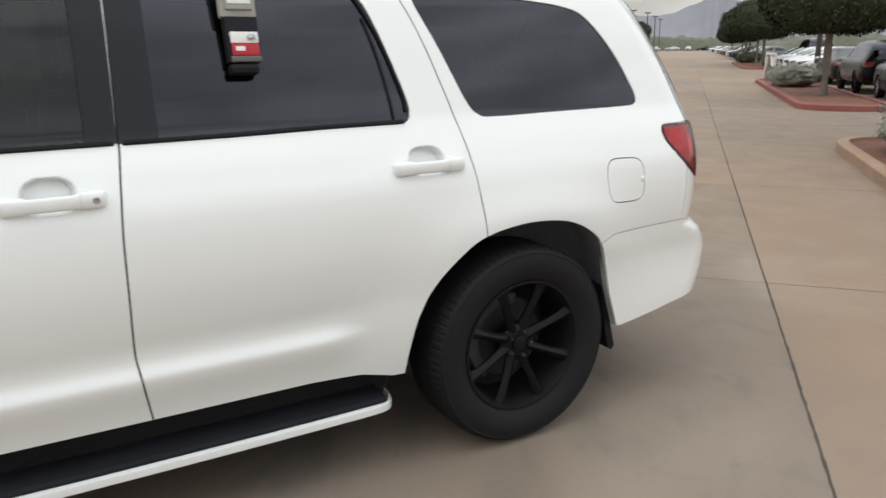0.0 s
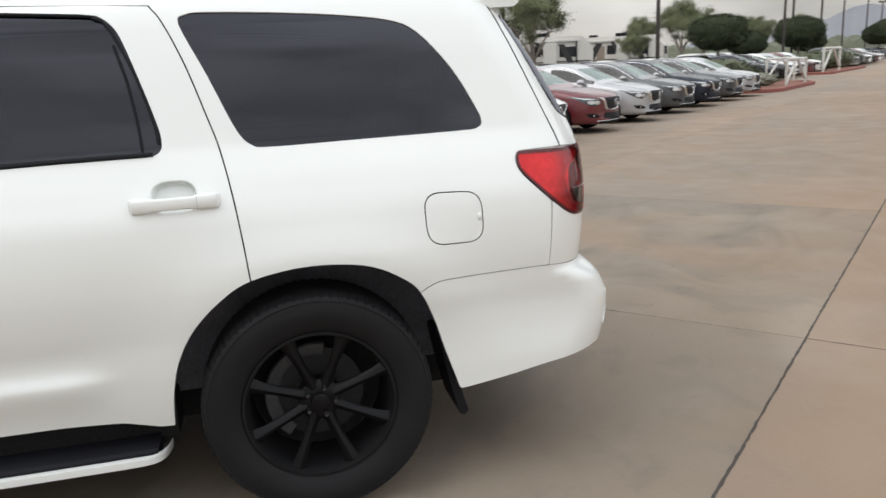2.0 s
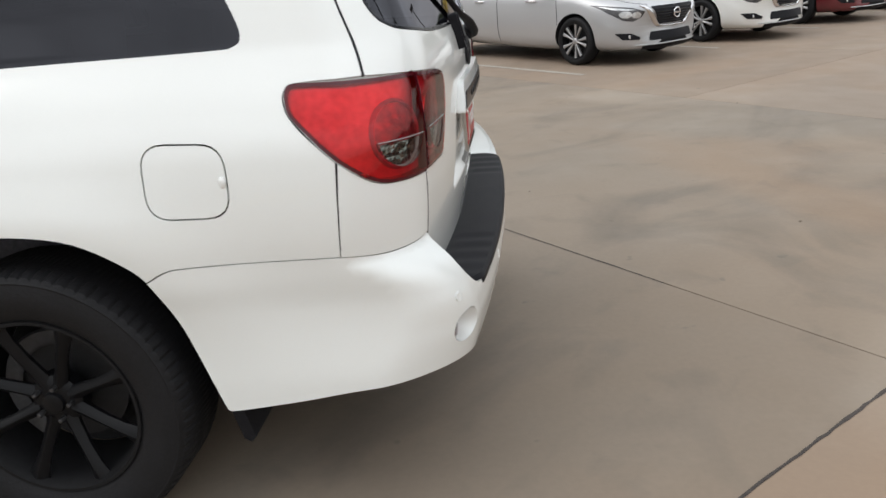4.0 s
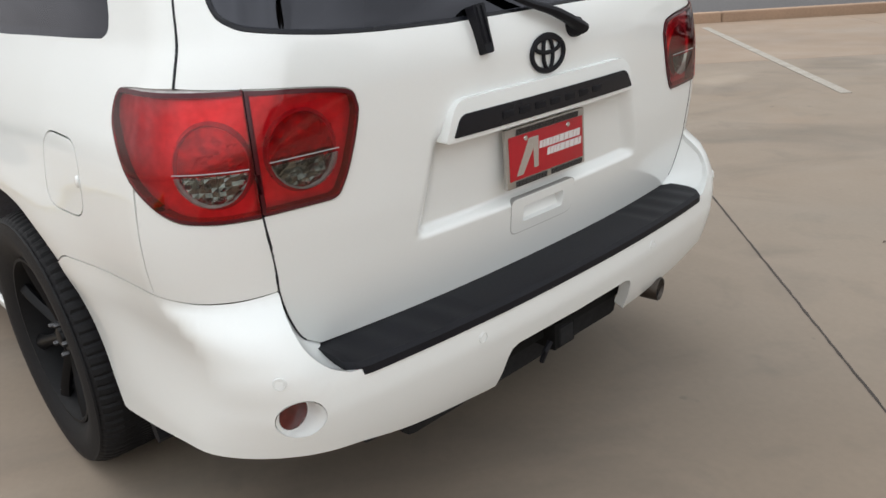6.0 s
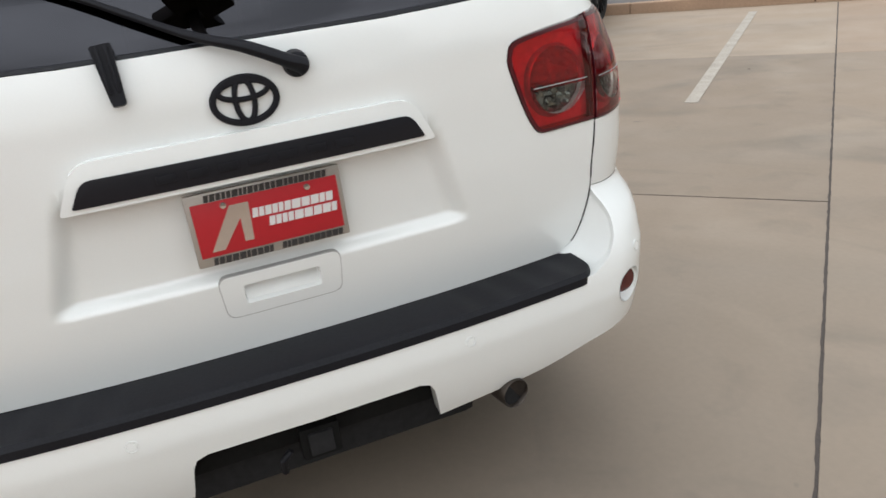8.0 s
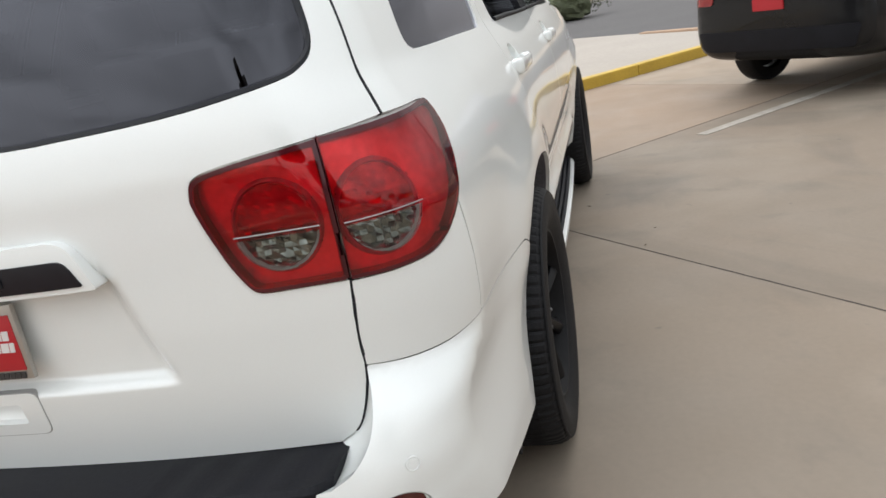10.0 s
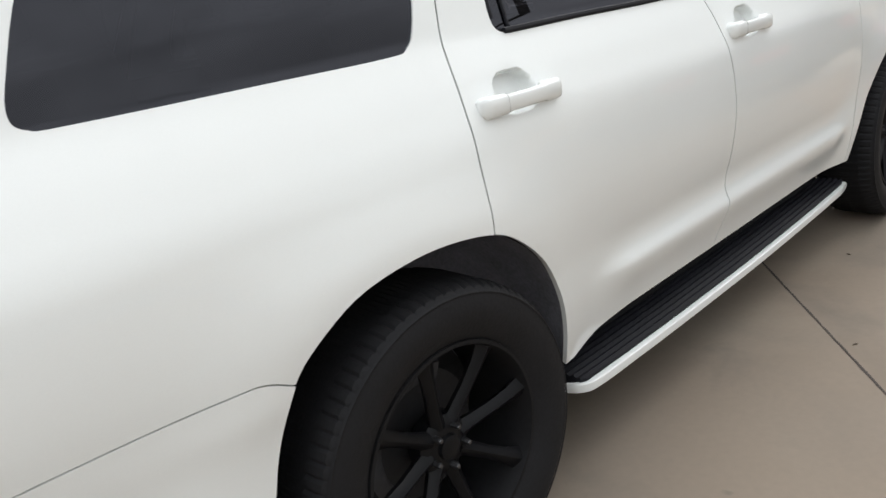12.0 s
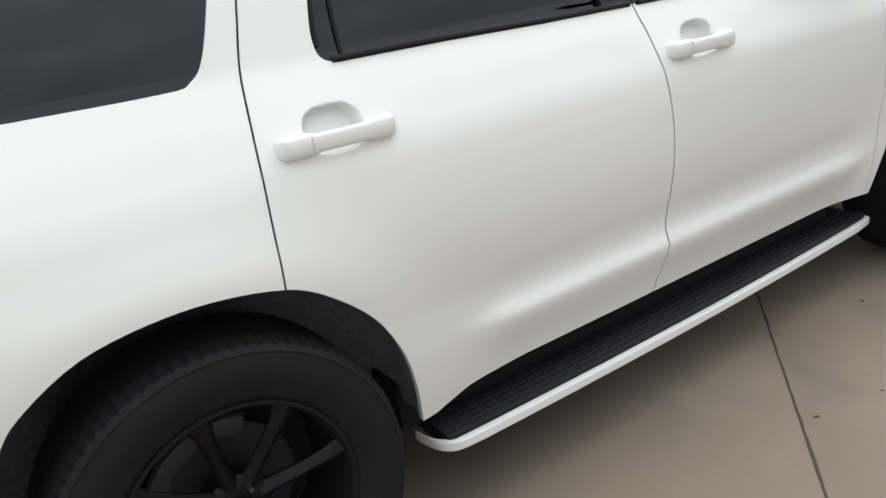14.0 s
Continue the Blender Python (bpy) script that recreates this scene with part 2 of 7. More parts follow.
def box(bm, x0, x1, y0, y1, z0, z1, bevel=0.0, m=None):
    vs = [bm.verts.new((x, y, z)) for x in (x0, x1) for y in (y0, y1) for z in (z0, z1)]
    fs = [bm.faces.new([vs[i] for i in q]) for q in ((0, 1, 3, 2), (4, 6, 7, 5), (0, 4, 5, 1), (2, 3, 7, 6), (0, 2, 6, 4), (1, 5, 7, 3))]
    got = list(vs)
    if bevel:
        es = list({e for f in fs for e in f.edges})
        r = bmesh.ops.bevel(bm, geom=es, offset=bevel, segments=2, profile=0.6, affect="EDGES")
        got = list({v for f in r["faces"] for v in f.verts} | {v for v in vs if v.is_valid})
    if m is not None:
        bmesh.ops.transform(bm, matrix=m, verts=got)
    return got


def tube(bm, pts, r, n=10, closed=False, flat=None):
    """A tube along points; r may be a list. flat squeezes the section along z."""
    pts = [Vector(p) for p in pts]
    rs = r if isinstance(r, (list, tuple)) else [r] * len(pts)
    rings = []
    for i, p in enumerate(pts):
        a = pts[i - 1] if i or closed else pts[0]
        b = pts[(i + 1) % len(pts)] if i + 1 < len(pts) or closed else pts[-1]
        d = (b - a).normalized()
        s = d.cross(Vector((0, 0, 1)))
        if s.length < 1e-3:
            s = d.cross(Vector((0, 1, 0)))
        s.normalize()
        u = s.cross(d)
        rings.append([bm.verts.new(p + (s * math.cos(2 * math.pi * k / n) + u * math.sin(2 * math.pi * k / n) * (flat or 1)) * rs[i]) for k in range(n)])
    m = len(rings)
    for i in range(m if closed else m - 1):
        A, B = rings[i], rings[(i + 1) % m]
        for k in range(n):
            bm.faces.new((A[k], A[(k + 1) % n], B[(k + 1) % n], B[k]))
    if not closed:
        bm.faces.new(rings[0][::-1])
        bm.faces.new(rings[-1])
    return rings


def lathe(bm, profile, n=48, m=None, wave=None):
    """Turns (r, h) points round the y axis. wave(k, i) changes the radius."""
    rings = []
    for k in range(n):
        a = 2 * math.pi * k / n
        rings.append([bm.verts.new(((r + (wave(k, i) if wave else 0)) * math.cos(a), h, (r + (wave(k, i) if wave else 0)) * math.sin(a))) for i, (r, h) in enumerate(profile)])
    got = [v for g in rings for v in g]
    for k in range(n):
        A, B = rings[k], rings[(k + 1) % n]
        for i in range(len(profile) - 1):
            bm.faces.new((A[i], B[i], B[i + 1], A[i + 1]))
    if m is not None:
        bmesh.ops.transform(bm, matrix=m, verts=got)
    return got


def spline(pts, n=5):
    """An open Catmull-Rom curve through 2D or 3D points."""
    p = [np.array(a, float) for a in pts]
    if len(p) < 3:
        return [tuple(a) for a in p]
    q = [2 * p[0] - p[1]] + p + [2 * p[-1] - p[-2]]
    out = []
    for i in range(1, len(q) - 2):
        for k in range(n):
            t = k / n
            out.append(tuple(0.5 * (2 * q[i] + (q[i + 1] - q[i - 1]) * t + (2 * q[i - 1] - 5 * q[i] + 4 * q[i + 1] - q[i + 2]) * t * t + (3 * q[i] - q[i - 1] - 3 * q[i + 1] + q[i + 2]) * t ** 3)))
    return out + [tuple(p[-1])]


def ring(pts, n=4):
    """A closed smooth outline through the points."""
    p = pts[-2:] + pts + pts[:3]
    s = spline(p, n)
    return s[2 * n:-(2 * n)][:len(pts) * n]


def rounded(pts, r, n=5):
    """A polygon with its corners rounded by r (a number, or one a corner)."""
    out, m = [], len(pts)
    for i in range(m):
        p, a, b = (np.array(pts[j % m], float) for j in (i, i - 1, i + 1))
        ri = r[i] if isinstance(r, (list, tuple)) else r
        da, db = a - p, b - p
        la, lb = np.linalg.norm(da), np.linalg.norm(db)
        d = min(ri, la * 0.49, lb * 0.49)
        s, e = p + da / la * d, p + db / lb * d
        out += [tuple((1 - t) ** 2 * s + 2 * t * (1 - t) * p + t * t * e) for t in [k / n for k in range(n + 1)]]
    return out


def chain(*parts):
    out = []
    for seg in parts:
        for p in seg:
            if not out or math.hypot(p[0] - out[-1][0], p[1] - out[-1][1]) > 1e-4:
                out.append(tuple(p))
    if math.hypot(out[0][0] - out[-1][0], out[0][1] - out[-1][1]) < 1e-4:
        out.pop()
    return out


def inset(poly, d, keep=None):
    """Moves a closed outline inwards by d; points for which keep() is true stay."""
    p = np.array(poly, float)
    area = 0.5 * np.sum(p[:, 0] * np.roll(p[:, 1], -1) - np.roll(p[:, 0], -1) * p[:, 1])
    a, b = p - np.roll(p, 1, 0), np.roll(p, -1, 0) - p
    nrm = lambda v: np.stack([-v[:, 1], v[:, 0]], 1) / (np.linalg.norm(v, axis=1)[:, None] + 1e-9)
    s = nrm(a) + nrm(b)
    s = s / np.maximum(np.sum(s * nrm(a), 1), 0.5)[:, None] * (1 if area > 0 else -1)
    out = p + s * d
    return [tuple(o if not (keep and keep(q)) else q) for o, q in zip(out, p)]


def flat_sheet(outline, holes, step, extra_u=(), extra_z=()):
    """Fills an outline with holes and cuts it into a grid. Returns points, faces and rim edges."""
    bm = bmesh.new()
    es = []
    for loop in [outline] + list(holes):
        vs = [bm.verts.new((a, b, 0)) for a, b in loop]
        es += [bm.edges.new((vs[i], vs[(i + 1) % len(vs)])) for i in range(len(vs))]
    bmesh.ops.triangle_fill(bm, use_beauty=True, edges=es, normal=(0, 0, 1))
    us, zs = [p[0] for p in outline], [p[1] for p in outline]
    cuts_u = list(np.arange(math.floor(min(us) / step) * step, max(us), step)) + list(extra_u)
    cuts_z = list(np.arange(math.floor(min(zs) / step) * step, max(zs), step)) + list(extra_z)
    for c, no in [((u, 0, 0), (1, 0, 0)) for u in cuts_u] + [((0, z, 0), (0, 1, 0)) for z in cuts_z]:
        bmesh.ops.bisect_plane(bm, geom=bm.verts[:] + bm.edges[:] + bm.faces[:], dist=1e-5, plane_co=c, plane_no=no)
    bmesh.ops.remove_doubles(bm, verts=bm.verts, dist=2e-5)
    bm.normal_update()
    for f in bm.faces:
        if f.normal.z < 0:
            f.normal_flip()
    bm.verts.index_update()
    pts = np.array([(v.co.x, v.co.y) for v in bm.verts])
    faces = [[v.index for v in f.verts] for f in bm.faces]
    rim = []
    for e in bm.edges:
        if len(e.link_faces) == 1:
            l = e.link_loops[0]
            rim.append((l.vert.index, l.link_loop_next.vert.index))
    bm.free()
    return pts, faces, rim

# the shape of the large vehicle: its nose looks along -x, its rear axle is at the origin ------
def table(tab, soft=0.03, stp=0.005):
    zs = np.arange(0.0, 2.0, stp)
    v = np.interp(zs, [a for a, _ in tab], [b for _, b in tab])
    n = int(soft / stp)
    k = np.hanning(2 * n + 1)
    return zs, np.convolve(np.pad(v, n, mode="edge"), k / k.sum(), "valid")


SIDE = table([(.20, .86), (.30, .893), (.38, .912), (.43, .924), (.48, .935), (.56, .950), (.634, .960), (.68, .966), (.73, .977), (.80, .991),
              (.86, .999), (.93, 1.001), (1.0, .997), (1.07, .988), (1.11, .977), (1.14, .964), (1.20, .938), (1.264, .905), (1.30, .886), (1.40, .855),
              (1.50, .822), (1.60, .788), (1.70, .748), (1.75, .722), (1.79, .69), (1.82, .645), (1.84, .58)])
BACK = table([(.20, 1.03), (.55, 1.06), (.64, 1.075), (.72, 1.09), (.80, 1.102), (.92, 1.114), (1.10, 1.119), (1.20, 1.117), (1.26, 1.105),
              (1.30, 1.09), (1.40, 1.045), (1.50, .99), (1.60, .93), (1.70, .865), (1.78, .80), (1.84, .74)])
NOSE = table([(.20, 3.80), (.40, 3.95), (.60, 4.02), (.80, 4.02), (.95, 3.97), (1.05, 3.86), (1.15, 3.60), (1.20, 3.40), (1.9, 3.3)])
TAIL = table([(.20, 1.09), (.36, 1.165), (.42, 1.192), (.48, 1.210), (.55, 1.223), (.61, 1.220), (.66, 1.208), (.70, 1.190), (.74, 1.164), (.77, 1.132), (.788, 1.110), (.80, 1.101), (.82, 1.101), (1.0, 1.115)], 0.02)
DISHES = ((-.400, 1.155), (-1.585, 1.148))


def ease(a, b, x):
    t = np.clip((x - a) / (b - a), 0, 1)
    return t * t * (3 - 2 * t)


def half_width(x, z):
    w = np.interp(z, *SIDE)
    ridge = ease(-.60, -.82, x) * ease(-2.55, -2.35, x)
    w = w + ridge * (.024 * np.exp(-((z - .566) / np.where(z > .566, .036, .085)) ** 2) - .006 * np.exp(-((z - .65) / .05) ** 2))
    r, r2 = np.hypot(x - .04, z - .40), np.hypot(x + 3.10, z - .40)
    w = w + .030 * np.exp(-(np.maximum(r - .50, 0) / .16) ** 2) * ease(1.2, .9, z)
    w = w + .030 * np.exp(-(np.maximum(r2 - .49, 0) / .16) ** 2) * ease(1.1, .9, z)
    w = w + ease(.75, .45, z) * ease(.25, .5, x) * (.985 - w)
    for cx, cz in DISHES:
        d = (np.abs((x - cx) / .072) ** 3 + np.abs((z - cz) / np.where(z > cz, .054, .046)) ** 2.4) ** .4
        w = w - .040 * ease(1.0, .78, d)
    return w - .045 * np.clip(x - .35, 0, 1) ** 1.5 - .09 * np.clip((-x - 2.3) / 1.6, 0, 1) ** 2


def gate_dish(y, z):
    """The number-plate bay in the tailgate."""
    ay = np.abs(y)
    grip = -.040 * ease(.084, .078, ay) * ease(.750, .758, z) * ease(.806, .800, z)
    return grip - .028 * ease(.446, .392, ay + .27 * (z - .85)) * ease(.810, .840, z) * ease(1.06, 1.03, z)


def field_body(x, y, z):
    a = np.abs(y) - half_width(x, z)
    b = np.where(x > -1.5, x - np.interp(z, *BACK) + .085 * np.abs(y) ** 2.2 - gate_dish(y, z), -x - np.interp(z, *NOSE) + .28 * np.abs(y) ** 2.2)
    R = .19
    return np.where((a > -R) & (b > -R), np.hypot(a + R, b + R) - R, np.maximum(a, b))


def field_tail(x, y, z):
    """The rear bumper."""
    a = np.abs(y) - half_width(x, z) - .004 * ease(.80, .74, z)
    b = x - np.interp(z, *TAIL) + .088 * np.abs(y) ** 2.2
    R = .165 - .028 * ease(.58, .66, z) * ease(.79, .71, z) + .055 * ease(.62, .44, z) + .025 * ease(.75, .80, z)
    return np.where((a > -R) & (b > -R), np.hypot(a + R, b + R) - R, np.maximum(a, b))


CX, CY, CR = .72, -.60, .42
U1 = CX + CR * math.pi / 2
UEND = U1 - CY
FX = -3.35
UF1 = FX - CR * math.pi / 2
UNOSE = UF1 + CY


def skin(u, z, off=0.0, fld=field_body):
    """The left skin at girth u (u = x on the flank, then round a corner to the middle of tail or nose) and height z."""
    u = np.asarray(u, float)
    z = np.asarray(z, float) + 0 * u
    th, tf = np.clip((u - CX) / CR, 0, math.pi / 2), np.clip((FX - u) / CR, 0, math.pi / 2)
    ox = np.clip(u, FX, CX)
    oy = np.where(u > U1, CY + (u - U1), np.where(u < UF1, CY + (UF1 - u), np.where((u > CX) | (u < FX), CY, 0.0)))
    dx, dy = np.where(u > -1, np.sin(th), -np.sin(tf)), np.where(u > -1, -np.cos(th), -np.cos(tf))
    lo, hi = np.zeros_like(ox), np.full_like(ox, 1.6)
    for _ in range(30):
        m = (lo + hi) / 2
        inside = fld(ox + m * dx, oy + m * dy, z) < off
        lo, hi = np.where(inside, m, lo), np.where(inside, hi, m)
    return np.stack([ox + lo * dx, oy + lo * dy, z], -1)


def girth(x, y):
    """u of a place near the skin."""
    y = -abs(y)
    if FX <= x <= CX:
        return x
    if x > CX:
        return U1 + (y - CY) if y > CY else CX + CR * math.atan2(x - CX, CY - y)
    return UF1 - (y - CY) if y > CY else FX - CR * math.atan2(FX - x, CY - y)


def skin_normal(u, z, off=0.0, fld=field_body):
    h = .003
    n = np.cross(skin(u + h, z, off, fld) - skin(u - h, z, off, fld), skin(u, z + h, off, fld) - skin(u, z - h, off, fld))
    return n / (np.linalg.norm(n, axis=-1, keepdims=True) + 1e-12)


SHEETS = {}


def panel(name, outline, material, parent, side=-1, holes=(), label="", fld=field_body, off=0.0, step=.03, flange=.016, extra_u=(), extra_z=(), gap=.0021, bulge=None):
    """A pressed panel on the skin: side -1 left, 1 right, 0 both halves welded in the middle. Its rim is turned inwards."""
    key = (name, len(holes), round(sum(p[0] * 3 + p[1] for p in outline), 5), off)
    if key not in SHEETS:
        mid = (lambda q: abs(q[0] - UEND) < 1e-4) if side == 0 else None
        loop = inset(outline, gap, mid)
        loop = [(min(a, UEND), b) for a, b in loop] if side == 0 else loop
        pts, faces, rim = flat_sheet(loop, [inset(h, -gap) for h in holes], step, extra_u, extra_z)
        o = off + (bulge(pts[:, 0], pts[:, 1]) if bulge else 0.0)
        P, N = skin(pts[:, 0], pts[:, 1], o, fld), skin_normal(pts[:, 0], pts[:, 1], off, fld)
        V, NN, F = [tuple(p) for p in P], [tuple(n) for n in N], [list(f) for f in faces]
        for a, b in rim:
            if side == 0 and abs(pts[a, 0] - UEND) < 2e-4 and abs(pts[b, 0] - UEND) < 2e-4:
                continue
            e = P[b] - P[a]
            if np.linalg.norm(e) < 1e-6:
                continue
            fn = np.cross(e, N[a])
            fn = fn / (np.linalg.norm(fn) + 1e-9)
            k = len(V)
            V += [tuple(P[a]), tuple(P[b]), tuple(P[b] - N[b] * flange), tuple(P[a] - N[a] * flange)]
            NN += [tuple(fn)] * 4
            F.append([k + 3, k + 2, k + 1, k])
        SHEETS[key] = (np.array(V), np.array(NN), F)
    V, NN, F = SHEETS[key]
    flip = np.array([1, -1, 1])
    if side == -1:
        me = mesh_from(name, V, F, NN)
    elif side == 1:
        me = mesh_from(name, V * flip, [f[::-1] for f in F], NN * flip)
    else:
        n = len(V)
        me = mesh_from(name, np.concatenate([V, V * flip]), F + [[i + n for i in f[::-1]] for f in F], np.concatenate([NN, NN * flip]))
    return place(name, me, material, parent, label)


def sgn(side, p):
    return (p[0], p[1] * (1 if side < 0 else -1), p[2])

# the white vehicle ---------------------------------------------------------------
suv = tagged(new("suv"), "large white full-size SUV with black wheels parked on concrete", "suv")
SEAM_C = spline([(-.190, .874), (-.200, .986), (-.218, 1.139), (-.246, 1.292), (-.279, 1.406), (-.333, 1.574), (-.392, 1.71), (-.432, 1.766)])
SEAM_B = spline([(-1.376, .408), (-1.404, .58), (-1.414, .70), (-1.413, 1.0), (-1.397, 1.178), (-1.385, 1.275), (-1.374, 1.5), (-1.36, 1.776)])
SEAM_A = spline([(-2.545, .40), (-2.552, .60), (-2.548, .81), (-2.546, 1.0), (-2.556, 1.15), (-2.525, 1.245)])
ARCH = spline([(-.492, .372), (-.477, .50), (-.445, .617), (-.382, .727), (-.283, .822), (-.190, .874), (-.05, .901), (.083, .902), (.21, .88), (.312, .826), (.370, .769), (.42, .655), (.453, .543), (.503, .386)], 4)
ARCH_DOOR = [p for p in ARCH if p[0] <= -.190 + 1e-6]
ARCH_SIDE = [p for p in ARCH if -.190 - 1e-6 <= p[0] <= .370 + 1e-6]
ARCH_TAIL = [p for p in ARCH if p[0] >= .370 - 1e-6]
GATE_TOP = spline([(1.000, 1.226), (1.003, 1.302), (.985, 1.392), (.955, 1.55), (.925, 1.70), (.915, 1.80)])
GATE_LOW = spline([(1.150, .975), (1.158, .870), (1.158, .806), (1.168, .740), (1.197, .672), (1.25, .638)])
BSEAM = spline([(.370, .769), (.428, .798), (.490, .804), (.707, .806), (.870, .807), (.985, .799), (1.08, .80), (1.158, .806)])
LAMP_A = chain(rounded([(1.152, 1.220), (.772, 1.224), (.768, 1.165), (.888, 1.043), (.945, 1.001)], [.002, .03, .05, .05, .002], 4), spline([(.945, 1.001), (.995, .980), (1.066, .974), (1.150, .975)]))
LAMP_B = chain([(1.158, .976)], spline([(1.300, .974), (1.325, .976), (1.345, .990), (1.376, 1.045), (1.405, 1.135), (1.405, 1.165), (1.395, 1.186), (1.36, 1.197), (1.265, 1.209), (1.158, 1.218)], 4))
LAMP_EDGE_A = chain([(1.000, 1.226)], spline([(.87, 1.224), (.795, 1.220), (.772, 1.208), (.766, 1.180), (.790, 1.138), (.885, 1.044)], 4))
QWIN = ring([(-.338, 1.700), (-.318, 1.732), (-.25, 1.738), (-.05, 1.731), (.177, 1.716), (.36, 1.692), (.455, 1.648), (.562, 1.522), (.630, 1.395), (.652, 1.335), (.634, 1.312), (.570, 1.306), (.221, 1.300), (-.08, 1.295), (-.145, 1.306), (-.190, 1.36), (-.264, 1.535)])
DWIN = chain(spline([(-1.345, 1.752), (-1.0, 1.757), (-.65, 1.742)]), spline([(-.592, 1.735), (-.560, 1.712), (-.53, 1.67), (-.49, 1.56), (-.438, 1.39), (-.428, 1.325), (-.440, 1.298), (-.472, 1.288)], 4), [(-.75, 1.285), (-1.05, 1.278), (-1.372, 1.275)])
FWIN = chain([(-1.40, 1.275), (-1.40, 1.752)], spline([(-1.40, 1.752), (-1.52, 1.748), (-1.60, 1.725), (-1.75, 1.655), (-2.05, 1.475), (-2.36, 1.275)]), [(-2.36, 1.268)])
FUEL = rounded([(.405, 1.108), (.610, 1.100), (.612, .926), (.410, .930)], .062, 6)

QUARTER = chain(SEAM_C, [(-1.0, 1.780), (-1.44, 1.778), (-1.44, 1.80), (-.6, 1.80), (.1, 1.80), (.6, 1.80), (.915, 1.80)], GATE_TOP[::-1], LAMP_EDGE_A,
                spline([(.885, 1.044), (.878, .96), (.872, .86), (.870, .807)]), [p for p in BSEAM[::-1] if p[0] < .869], ARCH_SIDE[::-1])
CORNER = chain([p for p in BSEAM if p[0] >= .869], [(1.158, .870), (1.150, .972)], spline([(1.066, .972), (.995, .978), (.945, .999), (.888, 1.041)]), [(.879, .96), (.872, .86)])
RDOOR = chain([(-.492, .372), (-.54, .372), (-.66, .398), (-.85, .408), (-1.375, .408)], SEAM_B, [(-1.0, 1.778), (-.6, 1.774)], SEAM_C[::-1], ARCH_DOOR[::-1])
FDOOR = chain(SEAM_B[::-1], [(-1.376, .408), (-2.3, .412), (-2.545, .40)], SEAM_A, [(-2.05, 1.545), (-1.72, 1.735), (-1.63, 1.772), (-1.5, 1.776)])
FARCH = spline([(-2.575, .40), (-2.605, .53), (-2.66, .68), (-2.76, .81), (-2.92, .897), (-3.10, .918), (-3.28, .897), (-3.45, .815), (-3.55, .68), (-3.60, .53), (-3.63, .42)], 4)
FENDER = chain(FARCH, [(-3.75, .42), (-3.75, 1.02)], spline([(-3.75, 1.03), (-3.5, 1.11), (-3.1, 1.18), (-2.75, 1.222), (-2.56, 1.235)]), SEAM_A[::-1][2:])
APILLAR = chain([(-1.44, 1.782), (-1.44, 1.80), (-1.66, 1.80)], spline([(-1.66, 1.80), (-1.80, 1.745), (-2.2, 1.51), (-2.66, 1.238)]), [(-2.53, 1.245), (-2.06, 1.545), (-1.73, 1.735), (-1.635, 1.772)])
GWIN = chain([(UEND, 1.284), (1.673, 1.285)], spline([(1.673, 1.285), (1.44, 1.293), (1.218, 1.314), (1.140, 1.330), (1.098, 1.362), (1.085, 1.42), (1.078, 1.55), (1.085, 1.655), (1.12, 1.69), (1.25, 1.70)]), [(1.5, 1.702), (UEND, 1.703)])
# a hole cannot touch the weld line, so the gate is an upper frame, a lower skin and the pane between
GATE_SKIN = chain([(UEND, .636), (1.5, .636), (1.25, .638)], GATE_LOW[::-1], LAMP_B, GATE_TOP, [(1.1, 1.80), (1.4, 1.80), (UEND, 1.80), (UEND, 1.703)], GWIN[::-1][1:-1], [(UEND, 1.284)])
RIDGE = spline([(1.268, .630), (1.228, .655), (1.192, .700), (1.168, .760), (1.158, .806)], 5)
BUMPER = chain([(UEND, .625), (1.5, .625), (1.29, .627)], RIDGE, BSEAM[::-1], ARCH_TAIL,
               spline([(.503, .386), (.53, .382), (.70, .404), (.90, .434), (1.08, .452), (1.25, .440), (1.42, .402), (UEND - .300, .378)]),
               [(UEND - .284, .377), (UEND - .268, .470), (UEND - .258, .490), (UEND - .235, .499), (UEND - .1, .500), (UEND, .500)])

